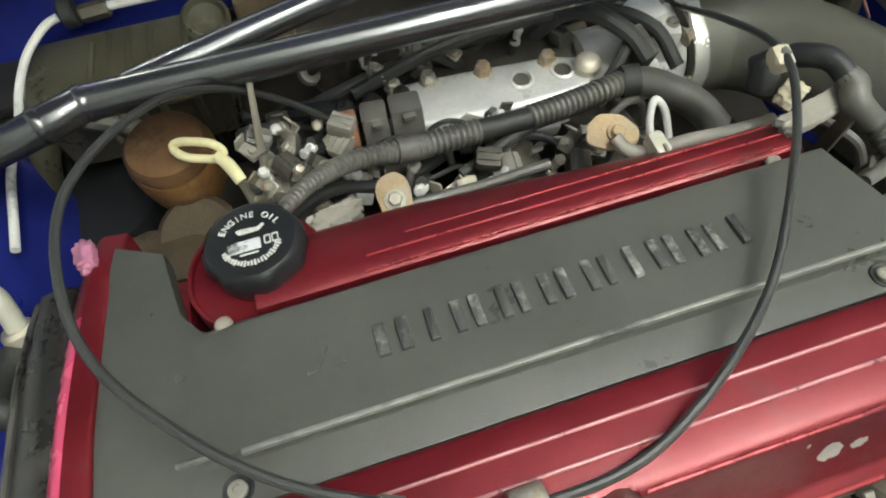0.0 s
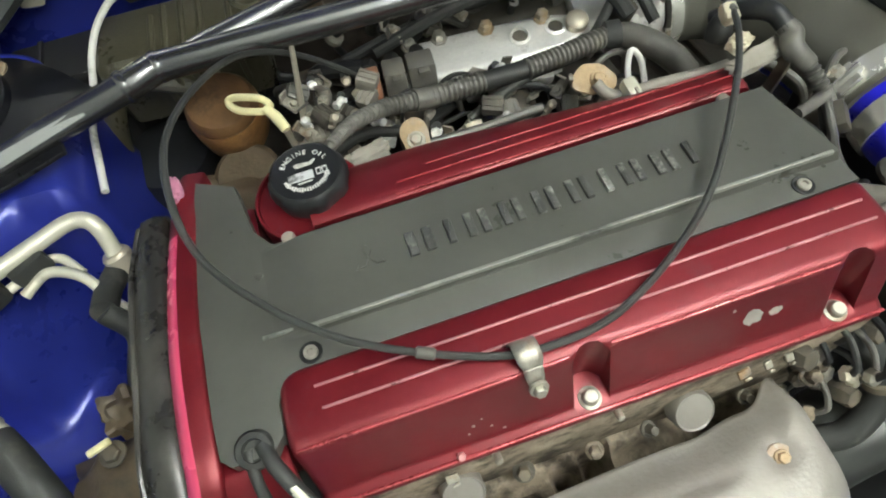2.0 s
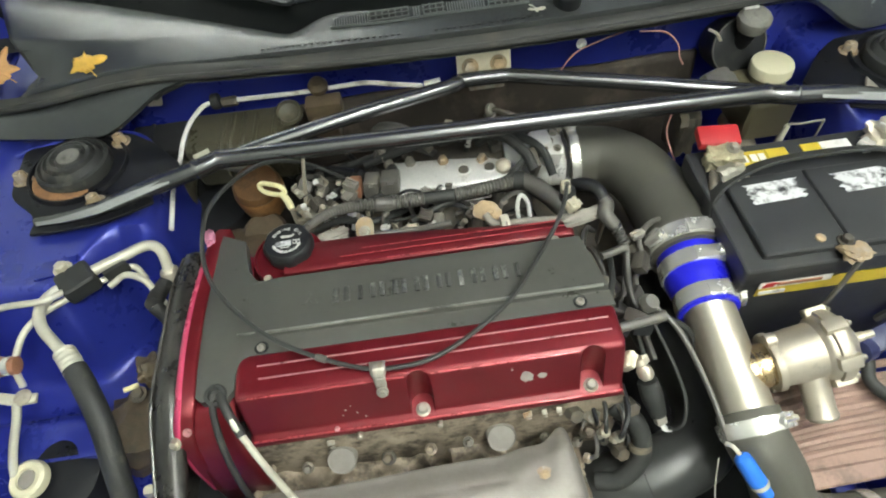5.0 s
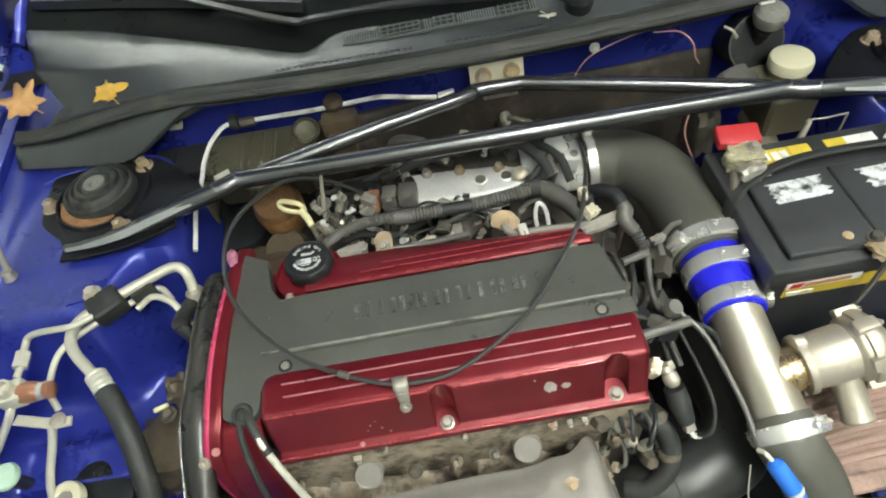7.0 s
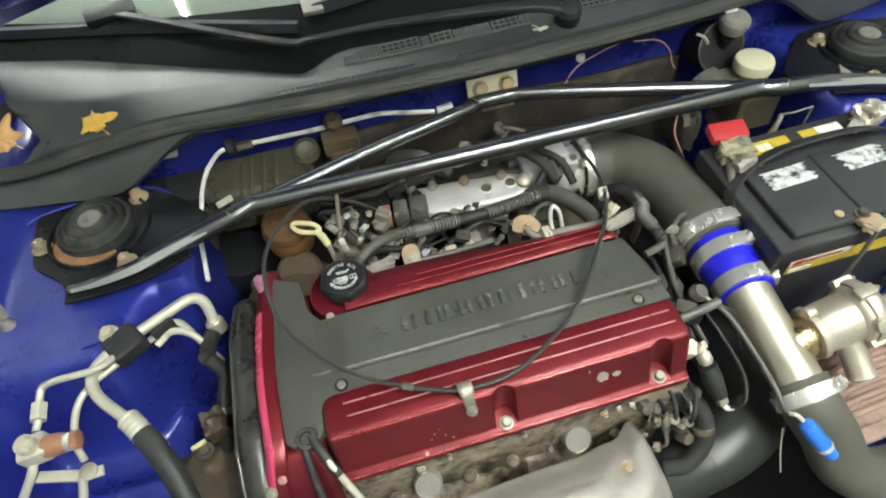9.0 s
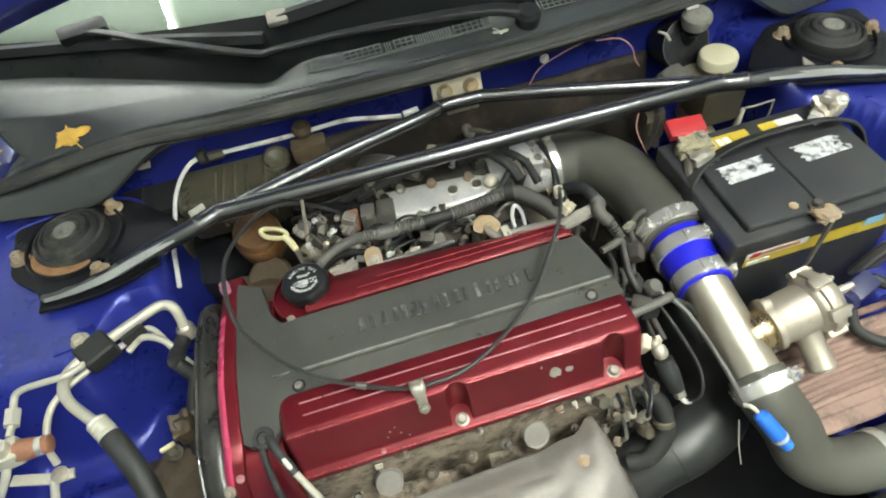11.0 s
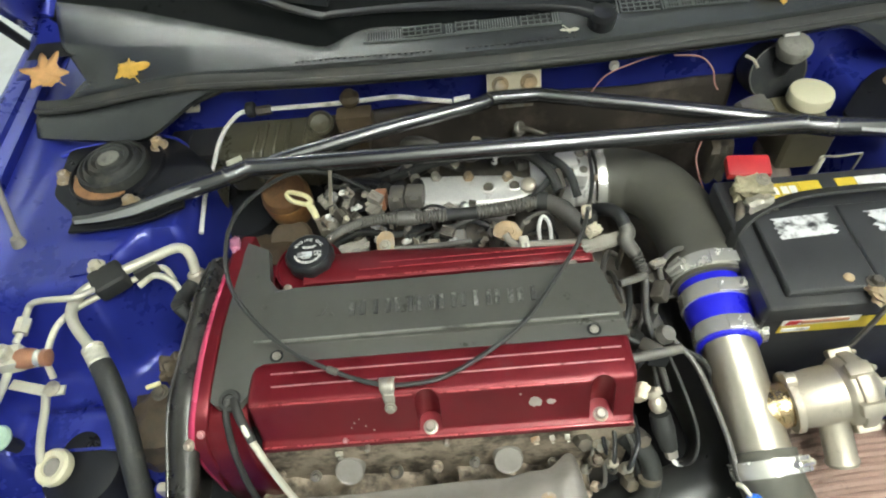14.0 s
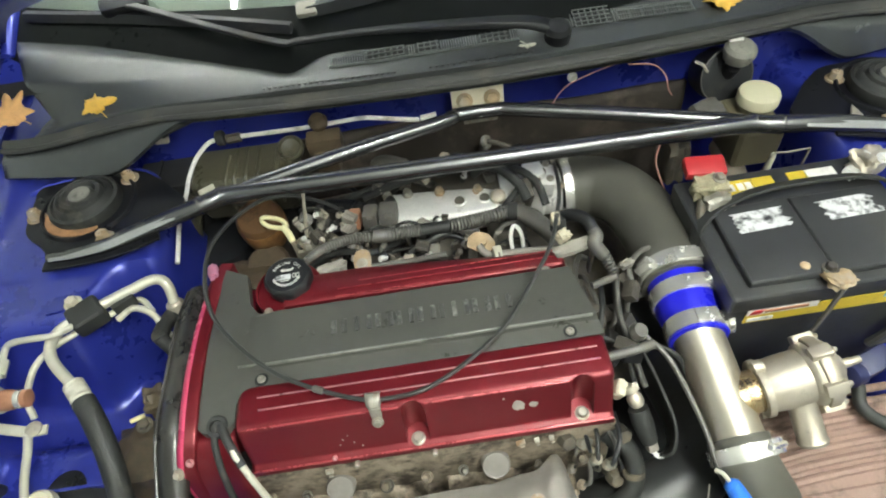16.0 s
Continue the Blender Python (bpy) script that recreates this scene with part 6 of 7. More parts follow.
part("vacuum_nipple", lathe([(0.006, 0), (0.006, 0.012), (0.0045, 0.014), (0.0055, 0.018), (0.004, 0.024)], BC + BX * 0.102, BX, 12), ALU, bov)

shrink = Matrix.Translation(BC) @ Matrix.Scale(0.88, 4) @ Matrix.Translation(-BC)
for ob in bov.children_recursive:
    ob.data.transform(shrink)

# ---- battery ----
bat = thing("battery", (0.475, 0.10, 0.58), "black car battery with yellow and white worn labels", "battery")
BX0, BX1, BY0, BY1, BZ = 0.357, 0.592, 0.010, 0.190, 0.800
mx, my = (BX0 + BX1) / 2, (BY0 + BY1) / 2
part("case", block((BX1 - BX0, BY1 - BY0, 0.20), (mx, my, BZ - 0.118), 0.006, None, 3), BLACK, bat)
part("lid", block((BX1 - BX0 + 0.008, BY1 - BY0 + 0.008, 0.028), (mx, my, BZ - 0.014), 0.005, None, 3), BLACK, bat, "black moulded lid")
for lx in (BX0 + 0.055, BX1 - 0.075):
    part("cell_cover", block((0.095 if lx < mx else 0.115, 0.115, 0.012), (lx + 0.01, my - 0.024, BZ + 0.004), 0.005, None, 3), BLACK, bat, "raised vent cover")
    rl = random.Random(int(lx * 1000))
    rows = span(-0.015, 0.015, 9)
    jag = [(0.033 + rl.uniform(-0.007, 0.003), y) for y in rows] + [(-0.033 + rl.uniform(-0.003, 0.006), y) for y in rows[::-1]]
    part("worn_label", plate(jag, 0, 0.0008, 0, None, Matrix.Translation((lx + 0.012, my + 0.004, BZ + 0.0102)) @ pose(0, 0, 0, 0, 0, 2)), WORNWHITE, bat, "worn white printed label")
lab = part("front_label", block((0.215, 0.0012, 0.022), (mx + 0.012, BY0 - 0.0006, BZ - 0.046), 0), YELLOW, bat, "long yellow label band")
part("brand_patch", block((0.082, 0.0012, 0.0145), (BX0 + 0.062, BY0 - 0.0018, BZ - 0.0325), 0), WHITE, lab, "white patch with a plain brand mark")
part("brand_bar", block((0.050, 0.0012, 0.0044), (BX0 + 0.066, BY0 - 0.003, BZ - 0.0335), 0), COPPER, lab)
part("brand_mark", plate([(0, 0), (0.012, 0), (0.016, 0.007), (0.004, 0.007)], 0, 0.001, 0, None, Matrix.Translation((BX0 + 0.024, BY0 - 0.0026, BZ - 0.0368)) @ pose(0, 0, 0, 90, 0, 0)), REDPLAST, lab)
part("grade_bar", block((0.030, 0.0012, 0.006), (BX0 + 0.040, BY0 - 0.0018, BZ - 0.050), 0), WHITE, lab)
part("blue_patch", block((0.026, 0.0012, 0.014), (BX1 - 0.040, BY0 - 0.0018, BZ - 0.036), 0), LTBLUE, lab, "pale blue sticker")
for x0, x1, mt in ((0.408, 0.448, YELLOW), (0.448, 0.474, YELLOW), (0.492, 0.516, YELLOW), (0.516, 0.553, WHITE)):
    part("top_label", block((x1 - x0 - 0.001, 0.024, 0.0012), ((x0 + x1) / 2, 0.168, BZ + 0.0006), 0), mt, bat)
for lx in (0.418, 0.43, 0.44):
    part("warning_bar", block((0.008, 0.012, 0.0008), (lx, 0.168, BZ + 0.0016), 0), WHITE, bat)
part("rivet", lathe([(0.0055, 0), (0.0055, 0.002), (0.0025, 0.003)], (0.440, 0.031, BZ + 0.0095), (0, 0, 1), 16), RUSTY, bat, "rusty rivet")
for ob in bat.children:
    if ob.name.split(".")[0] in ("case", "lid", "cell_cover"):
        ob.data.materials[0] = CASE
tp = thing("positive_terminal", (0.38, 0.175, 0.80), "red cover on a corroded battery terminal", "battery terminal")
part("red_cover", block((0.050, 0.028, 0.014), Matrix.Translation((0.387, 0.190, 0.824)) @ pose(0, 0, 0, 14, 0, -6), 0.004), REDPLAST, tp, "red plastic cover")
part("clamp_body", crust((0.038, 0.026, 0.024), Matrix.Translation((0.387, 0.166, 0.812)) @ pose(0, 0, 0, 8, 0, -6), 0.35, 1, 9), CORRODED, tp, "crusted terminal clamp")
part("terminal_nut", bolt((0.396, 0.166, 0.826), (0, -0.2, 1), 0.0055, 0.005), ZINC, tp)
part("fuse_plate", crust((0.032, 0.022, 0.018), Matrix.Translation((0.388, 0.142, 0.807)) @ pose(0, 0, 0, 10, 0, 10), 0.4, 2, 9), ZINC, tp)
part("cable_lug", tube([(0.372, 0.150, 0.806), (0.366, 0.135, 0.802), (0.362, 0.118, 0.79)], 0.006, 10), DARKMETAL, tp)
tn = thing("negative_terminal", (0.583, 0.16, 0.80), "bright lead negative battery terminal", "battery terminal")
part("post", lathe([(0.012, 0), (0.011, 0.024), (0.009, 0.026)], (0.588, 0.168, 0.800), (0, 0, 1), 18), BRIGHT, tn)
part("clamp_body", crust((0.036, 0.03, 0.024), Matrix.Translation((0.588, 0.168, 0.815)) @ pose(0, 0, 0, 0, 0, 20), 0.4, 3, 9), ALU, tn)
part("clamp_ear", crust((0.022, 0.016, 0.012), Matrix.Translation((0.566, 0.160, 0.806)) @ pose(0, 0, 0, 0, 15, 30), 0.4, 4, 4), BRIGHT, tn)
part("clamp_bolt", bolt((0.594, 0.158, 0.826), (0, -0.3, 1), 0.005, 0.005), BRIGHT, tn)
hold = thing("battery_strap", (0.47, 0.12, 0.80), "flat black rubber strap across the battery top", "cable")
part("strap", sweep(bmesh.new(), catmull([(0.350, 0.080, 0.72), (0.348, 0.095, 0.765), (0.362, 0.120, 0.803), (0.42, 0.142, 0.815), (0.50, 0.148, 0.816), (0.57, 0.142, 0.815), (0.605, 0.13, 0.80), (0.62, 0.11, 0.76)], 8), rounded([(-0.0022, -0.009), (0.0022, -0.009), (0.0022, 0.009), (-0.0022, 0.009)], 0.0015)), RUBBER, hold)
hb = thing("hold_down", (0.47, 0.0, 0.79), "tarnished battery hold-down hook and rod", "bracket")
part("hook", crust((0.028, 0.024, 0.009), Matrix.Translation((0.468, 0.010, 0.808)) @ pose(0, 0, 0, -10, 8, 12), 0.35, 5, 8), RUSTY, hb)
part("nut", bolt((0.463, 0.022, 0.811), (0, 0, 1), 0.006, 0.006), DARKMETAL, hb)
part("rod", tube([(0.468, -0.002, 0.806), (0.462, -0.006, 0.76), (0.452, -0.01, 0.70), (0.445, -0.012, 0.64)], 0.0028, 8), CONDUIT, hb)

# ---- brake fluid and the far right corner ----
bf = thing("brake_reservoir", (0.535, 0.34, 0.70), "ivory cap on a yellowed brake fluid reservoir", "reservoir")
part("cap", lathe([(0.0275, -0.009), (0.0292, -0.007), (0.0295, 0.004), (0.028, 0.008), (0.024, 0.0092), (0.002, 0.0095)], (0.534, 0.342, 0.795), (0, 0, 1), 40, None, lambda i, h: 1 + 0.012 * (i % 2) * (h < 0.004)), CAPWHITE, bf, "ivory screw cap")
part("tank", block((0.07, 0.09, 0.07), (0.525, 0.33, 0.742), 0.014, None, 3), RESERVOIR, bf, "yellowed plastic tank")
part("neck", lathe([(0.026, -0.03), (0.026, 0.0)], (0.534, 0.342, 0.785), (0, 0, 1), 30), RESERVOIR, bf)
part("cylinder", tube([(0.515, 0.36, 0.69), (0.50, 0.27, 0.69), (0.495, 0.22, 0.69)], 0.02, 18), ALU, bf)
part("brake_line", tube([(0.50, 0.24, 0.70), (0.498, 0.225, 0.78), (0.502, 0.222, 0.796), (0.515, 0.218, 0.799), (0.543, 0.221, 0.797), (0.549, 0.223, 0.788), (0.548, 0.225, 0.72)], 0.0015, 8), GREYHOSE, bf)
part("line_union", lathe([(0.0055, 0.0), (0.0055, 0.020), (0.0038, 0.024), (0.0036, 0.055), (0.002, 0.058)], (0.501, 0.226, 0.738), (0, -0.05, 1), 12), CREAM, bf, "cream pipe union")
bo = thing("brake_booster", (0.49, 0.40, 0.72), "black round brake servo at the bulkhead", "brake booster")
part("drum", lathe([(0.034, -0.05), (0.038, -0.03), (0.038, 0.0), (0.0400, 0.001), (0.0400, 0.004), (0.034, 0.006), (0.022, 0.007), (0.01, 0.008)], (0.505, 0.392, 0.800), (0.05, -1, 0.45), 40), BLACK, bo)
part("lever", tube([(0.440, 0.372, 0.850), (0.450, 0.366, 0.846), (0.457, 0.362, 0.836)], 0.0022, 8), ALU, bo)
part("drum_rim", sweep(bmesh.new(), [V((0.505, 0.3885, 0.8025)) + frame_of((0.05, -1, 0.45)) @ V((0.0402 * math.cos(a), 0.0402 * math.sin(a), 0)) for a in span(0, 2 * math.pi, 40)], circle(0.0012, 6)), CONDUIT, bo, "worn rim of the drum")
fl = thing("round_filter", (0.505, 0.372, 0.82), "grey-green round cap under the cowl", "cap")
part("bowl", lathe([(0.012, -0.018), (0.019, -0.013), (0.0235, 0.0), (0.0225, 0.006), (0.018, 0.011), (0.010, 0.013)], (0.509, 0.382, 0.848), (0, -0.15, 1), 28), DUSTY, fl)
part("clip", block((0.02, 0.006, 0.004), (0.503, 0.390, 0.864), 0.001), WHITE, fl)
part("neck", tube([(0.507, 0.384, 0.825), (0.507, 0.40, 0.79), (0.51, 0.41, 0.75)], 0.012, 12), BLACK, fl)
ins = thing("bulkhead_pad", (0.33, 0.41, 0.70), "dusty brown sound insulation on the bulkhead", "insulation pad")
thicken(part("pad", grid(lambda x, z: V((x, 0.436 - 0.012 * math.sin((x - 0.2) * 14) ** 2 * ease((0.78 - z) / 0.05), z)), span(-0.17, 0.47, 70), span(0.50, 0.768, 18)), mat("dusty_felt", (0.040, 0.032, 0.026), 0.85, 0, 0.35, 20, 0.6, 160, dirt=(0.10, 0.078, 0.062), dscale=12, damount=0.4), ins, "", 60), 0.01)
# added black sheet darkens the low bulkhead as shade would
thicken(part("low_shade_sheet", grid(lambda x, z: V((x, 0.430 + 0.006 * math.sin(30 * x), z)), span(-0.44, -0.172, 24), span(0.32, 0.70, 12)), DARK, ins, "black sheet standing in for shade low on the bulkhead", 60), 0.008)
# added black box and drum stand in for deep shade in the gap
hb2 = thing("heater_box", (-0.362, 0.41, 0.60), "matt black box filling the dark gap beside the olive canister", "box")
part("shell", block((0.088, 0.062, 0.30), (-0.362, 0.408, 0.610), 0.012, None, 3), DARK, hb2)
part("lid", block((0.092, 0.066, 0.010), (-0.362, 0.408, 0.762), 0.004, None, 2), DARK, hb2, "thin black top of the gap box")
part("lid_rib", block((0.006, 0.060, 0.006), (-0.375, 0.408, 0.768), 0.002), DARK, hb2)
part("gap_shade_drum", lathe([(0.046, -0.12), (0.050, -0.10), (0.050, -0.02), (0.044, -0.004), (0.012, 0.0)], (-0.300, 0.338, 0.676), (0, -0.1, 1), 24), BLACK, hb2, "round black filler in the dark gap")
part("stud", bolt((0.275, 0.41, 0.828), (0, -1, 0.3), 0.005, 0.004), BRIGHT, ins)
pw = thing("pink_wire", (0.3, 0.38, 0.80), "thin pinkish wire arching before the bulkhead", "wire")
part("strand", tube([(0.235, 0.385, 0.795), (0.26, 0.392, 0.825), (0.30, 0.398, 0.838), (0.335, 0.40, 0.846)], 0.0010, 6), REDWIRE, pw)
part("strand", tube([(0.352, 0.395, 0.846), (0.385, 0.385, 0.846), (0.402, 0.375, 0.832), (0.408, 0.37, 0.812), (0.415, 0.368, 0.800)], 0.0011, 6), REDWIRE, pw)
part("strand", tube([(0.36, 0.262, 0.812), (0.352, 0.25, 0.79), (0.356, 0.235, 0.77), (0.362, 0.225, 0.755)], 0.0011, 6), REDWIRE, pw)
bd = thing("firewall_block", (0.44, 0.34, 0.72), "grey plastic block beside the brake servo", "junction")
part("body", crust((0.042, 0.03, 0.028), Matrix.Translation((0.455, 0.332, 0.786)) @ pose(0, 0, 0, 10, 0, 12), 0.25, 7, 4), CONDUIT, bd)
part("foot", crust((0.03, 0.05, 0.07), (0.40, 0.30, 0.745), 0.3, 6, 4), DARKMETAL, bd)

# ---- between the cover and the pipe ----
rb = thing("coil_bracket", (0.21, 0.11, 0.78), "tarnished bracket and rubber stop at the cover's end", "bracket")
part("arm", crust((0.046, 0.014, 0.008), Matrix.Translation((0.2010, 0.1100, 0.8060)) @ pose(0, 0, 0, 10, 0, 14), 0.3, 22, 8), GREYHOSE, rb)
part("ear", crust((0.016, 0.013, 0.012), Matrix.Translation((0.1910, 0.1220, 0.8150)) @ pose(0, 0, 0, 12, 14, 28), 0.35, 23, 8), PLATED, rb)
part("stop", lathe([(0.009, 0), (0.010, 0.009), (0.008, 0.016), (0.005, 0.019)], (0.190, 0.145, 0.800), (0.2, 0.2, 1), 18), RUBBER, rb)
part("bracket_leg", block((0.003, 0.010, 0.05), Matrix.Translation((0.222, 0.104, 0.783)) @ pose(0, 0, 0, 8, 0, 0), 0.001), DARKMETAL, rb)
gh = thing("breather_hose", (0.235, 0.12, 0.78), "grey breather hose bending down beside the cover", "hose")
part("hose", tube([(0.200, 0.165, 0.800), (0.212, 0.150, 0.817), (0.222, 0.133, 0.824), (0.2270, 0.117, 0.8185)], [0.0082, 0.0080, 0.0076, 0.0072], 14), BLACK, gh)
part("sleeve", tube([(0.2258, 0.121, 0.8200), (0.2285, 0.1135, 0.8165), (0.2250, 0.1040, 0.8120), (0.2340, 0.0930, 0.8020)], [0.0074, 0.0086, 0.0086, 0.0080], 14), CONDUIT, gh, "grey connector sleeve")
part("gaiter", ribbed([(0.2350, 0.0940, 0.8010), (0.2390, 0.0850, 0.7940), (0.2430, 0.0760, 0.7870)], 0.0062, 0.0044, 0.16, 14), DUSTBLK, gh, "ribbed grey gaiter")
part("pipe_end", tube([(0.2430, 0.0730, 0.7860), (0.2290, 0.0680, 0.7870), (0.2120, 0.0630, 0.7880)], [0.0050, 0.0046, 0.0044], 12), CONDUIT, gh, "dull bare pipe end")
part("end_union", crust((0.018, 0.009, 0.009), Matrix.Translation((0.2610, 0.0880, 0.7860)) @ pose(0, 0, 0, 10, 12, 24), 0.3, 61, 8), ZINC, gh, "bright metal union")
part("lower_run", tube([(0.2440, 0.0720, 0.7830), (0.2410, 0.0510, 0.7700), (0.2420, 0.0290, 0.7520), (0.252, -0.04, 0.72)], 0.0038, 10), DUSTBLK, gh)
part("lower_run", tube([(0.2460, 0.0780, 0.7800), (0.2400, 0.0580, 0.7680), (0.2420, 0.0390, 0.7500), (0.243, -0.035, 0.715)], 0.0030, 10), RUBBER, gh)
rod = thing("cam_sensor_pipe", (0.22, -0.03, 0.79), "dull metal pipe stub from the cover's end", "pipe")
part("stub", tube([(0.203, -0.032, 0.790), (0.230, -0.030, 0.793), (0.254, -0.027, 0.795)], 0.0052, 12), CONDUIT, rod)
part("cap", lathe([(0.010, 0), (0.011, 0.004), (0.008, 0.012)], (0.246, 0.0, 0.775), (0.3, -0.3, 1), 16), CONDUIT, rod)
cs = thing("cam_angle_sensor", (0.22, -0.05, 0.73), "white and tarnished sensor with a black lead", "sensor")
part("body", crust((0.012, 0.018, 0.020), Matrix.Translation((0.2120, -0.052, 0.752)) @ pose(0, 0, 0, 10, 22, -20), 0.2, 51, 6), PLATED, cs, "pale plastic tab")
part("plug", lathe([(0.005, 0.0), (0.0080, 0.002), (0.0080, 0.008), (0.0060, 0.010), (0.0085, 0.014), (0.0085, 0.022), (0.006, 0.026)], (0.224, -0.050, 0.754), (0.30, -0.75, -0.6), 14), ALU, cs, "tarnished metal connector")
part("latch", block((0.007, 0.009, 0.004), Matrix.Translation((0.230, -0.054, 0.756)) @ pose(0, 0, 0, 30, 10, 20), 0.001), ALU, cs)
part("boot", tube([(0.231, -0.070, 0.736), (0.235, -0.082, 0.722), (0.241, -0.096, 0.703)], [0.011, 0.012, 0.009], 14), RUBBER, cs)
part("collar", block((0.012, 0.010, 0.014), Matrix.Translation((0.2425, -0.099, 0.699)) @ pose(0, 0, 0, -40, 0, 15), 0.002), GREYHOSE, cs)
part("plug_tail", tube([(0.243, -0.101, 0.697), (0.247, -0.108, 0.690), (0.254, -0.110, 0.691)], 0.003, 8), WHITE, cs, "short white sleeve")
rnd = random.Random(21)
for i in range(12):
    cx, cy, cz = rnd.uniform(0.205, 0.265), rnd.uniform(-0.02, 0.10), rnd.uniform(0.69, 0.765)
    c = thing("side_connector", (cx, cy, cz), "greasy connector and lead beside the cylinder head", "connector", "side connectors")
    m = Matrix.Translation((cx, cy, cz)) @ pose(0, 0, 0, rnd.uniform(-40, 40), rnd.uniform(-40, 40), rnd.uniform(-90, 90))
    part("shell", block((0.016, 0.024, 0.016), m, 0.003), (DARKMETAL, DUSTBLK, BLACK, DARKMETAL)[i % 4], c)
    part("lead", tube([m @ V((0, 0.01, 0)), m @ V((0, 0.03, 0.012)), m @ V((0.01, 0.06, 0.0)), m @ V((0.02, 0.08, -0.04))], 0.0035, 8), (RUBBER, CONDUIT)[i % 2], c)
for i, (sx, sy, sz) in enumerate(((0.172, -0.080, 0.690), (0.182, -0.090, 0.665), (0.150, -0.085, 0.712), (0.215, -0.082, 0.70), (0.205, -0.11, 0.64))):
    c = thing("coolant_plug", (sx, sy, sz), "tarnished plug at the end of the head", "plug", "brass plugs")
    part("hex", lathe([(0.010, -0.006), (0.010, 0.004), (0.008, 0.008), (0.003, 0.009)], (sx, sy, sz), (0.2, -0.8, 0.6), 6), ZINC if i < 2 else DARKMETAL, c)
    part("neck", lathe([(0.007, -0.03), (0.007, -0.004)], (sx, sy, sz), (0.2, -0.8, 0.6), 12), DARKMETAL, c)
# dark lump added to hide the blue behind and blacken this gap
gb = thing("gearbox_casing", (0.29, 0.27, 0.45), "added dark lump in the gap below the intake elbow", "gearbox")
part("casing", crust((0.24, 0.34, 0.16), (0.285, 0.26, 0.50), 0.12, 31, 10), DARKMETAL, gb)
for k in range(5):
    part("casing_rib", block((0.006, 0.20, 0.02), Matrix.Translation((0.21 + 0.035 * k, 0.26, 0.575)) @ pose(0, 0, 0, 0, 0, 4), 0.002), DARKMETAL, gb)
hs = thing("coolant_hose", (0.20, -0.11, 0.62), "short curved black coolant hose", "hose")
part("band", lathe([(0.0112, -0.004), (0.0128, -0.003), (0.0128, 0.003), (0.0112, 0.004)], (0.2245, -0.112, 0.657), (0.05, -0.5, -0.75), 18), DARKMETAL, hs)
part("hose", tube([(0.195, -0.075, 0.70), (0.222, -0.095, 0.68), (0.225, -0.12, 0.645), (0.20, -0.135, 0.62), (0.175, -0.13, 0.61)], 0.011, 14), RUBBER, hs)
big = thing("turbo_intake_hose", (0.25, -0.12, 0.55), "large smooth black turbo hose curving to the front", "hose")
part("hose", tube([(0.310, 0.13, 0.585), (0.325, 0.05, 0.592), (0.336, -0.02, 0.597), (0.333, -0.070, 0.599), (0.308, -0.106, 0.599), (0.262, -0.124, 0.594), (0.208, -0.130, 0.578), (0.160, -0.140, 0.545), (0.14, -0.16, 0.50)], 0.041, 30, 8), HOSEGLOSS, big)
part("seam", lathe([(0.0412, -0.001), (0.0422, 0), (0.0412, 0.001)], (0.235, -0.1275, 0.587), (-0.96, -0.14, -0.22), 36), RUBBER, big)
wl = thing("flat_wiring_loop", (0.26, -0.06, 0.70), "dusty grey wiring loop beside the hose", "cable")
part("lead", tube([(0.246, -0.015, 0.772), (0.258, -0.055, 0.752), (0.2655, -0.090, 0.732), (0.262, -0.110, 0.716), (0.255, -0.115, 0.706), (0.250, -0.110, 0.695)], 0.0020, 8), RUBBER, wl)
part("lead", tube([(0.255, 0.0, 0.77), (0.278, -0.03, 0.755), (0.298, -0.09, 0.72), (0.303, -0.135, 0.70)], 0.003, 8), CONDUIT, wl)
tag = thing("blue_connector", (0.30, -0.17, 0.70), "bright blue capped connector hanging by the clamp", "connector")
TA, TB = V((0.300, -0.155, 0.722)), V((0.324, -0.192, 0.690))
part("shell", lathe([(0.004, 0), (0.0085, 0.004), (0.0095, 0.012), (0.0095, 0.036), (0.0080, 0.040), (0.0072, 0.052), (0.004, 0.054)], TA, TB - TA, 16), TAGBLUE, tag)
part("band", lathe([(0.0096, 0.036), (0.0100, 0.038), (0.0090, 0.041)], TA, TB - TA, 16), CREAM, tag)
part("lead", tube([TA, (0.295, -0.148, 0.726), (0.291, -0.143, 0.722)], 0.0024, 8), CREAM, tag)
part("loose_thread", tube([(0.287, -0.15, 0.70), (0.286, -0.165, 0.67), (0.288, -0.18, 0.64)], 0.0008, 6), CREAM, tag)

# ---- pleated filter and clutter at the front right ----
pf = thing("pleated_filter", (0.48, -0.15, 0.58), "large dusty pinkish-brown pleated air filter", "air filter")
part("core", block((0.225, 0.110, 0.05), Matrix.Translation((0.492, -0.1105, 0.620)) @ pose(0, 0, 0, 16, 0, -3), 0.01), PLEAT, pf)
part("frame_bar", block((0.222, 0.022, 0.045), Matrix.Translation((0.492, -0.160, 0.611)) @ pose(0, 0, 0, 16, 0, 2), 0.007, None, 3), PLEAT, pf, "smooth pinkish frame of the filter")
for i in range(7):
    yy = -0.062 - i * 0.0135
    part("pleat", tube([(0.385, yy - 0.004, 0.655 - (i * 0.0036)), (0.44, yy, 0.662 - i * 0.0037), (0.52, yy + 0.004, 0.660 - i * 0.0037), (0.595, yy + 0.008, 0.652 - i * 0.0037)], 0.0050, 8, 4), PLEAT, pf)
nb = thing("navy_connector", (0.54, -0.04, 0.68), "faded navy blue plastic connector", "connector")
part("shell", block((0.044, 0.028, 0.025), Matrix.Translation((0.530, -0.038, 0.688)) @ pose(0, 0, 0, 10, -8, 18), 0.007), PURPLE, nb)
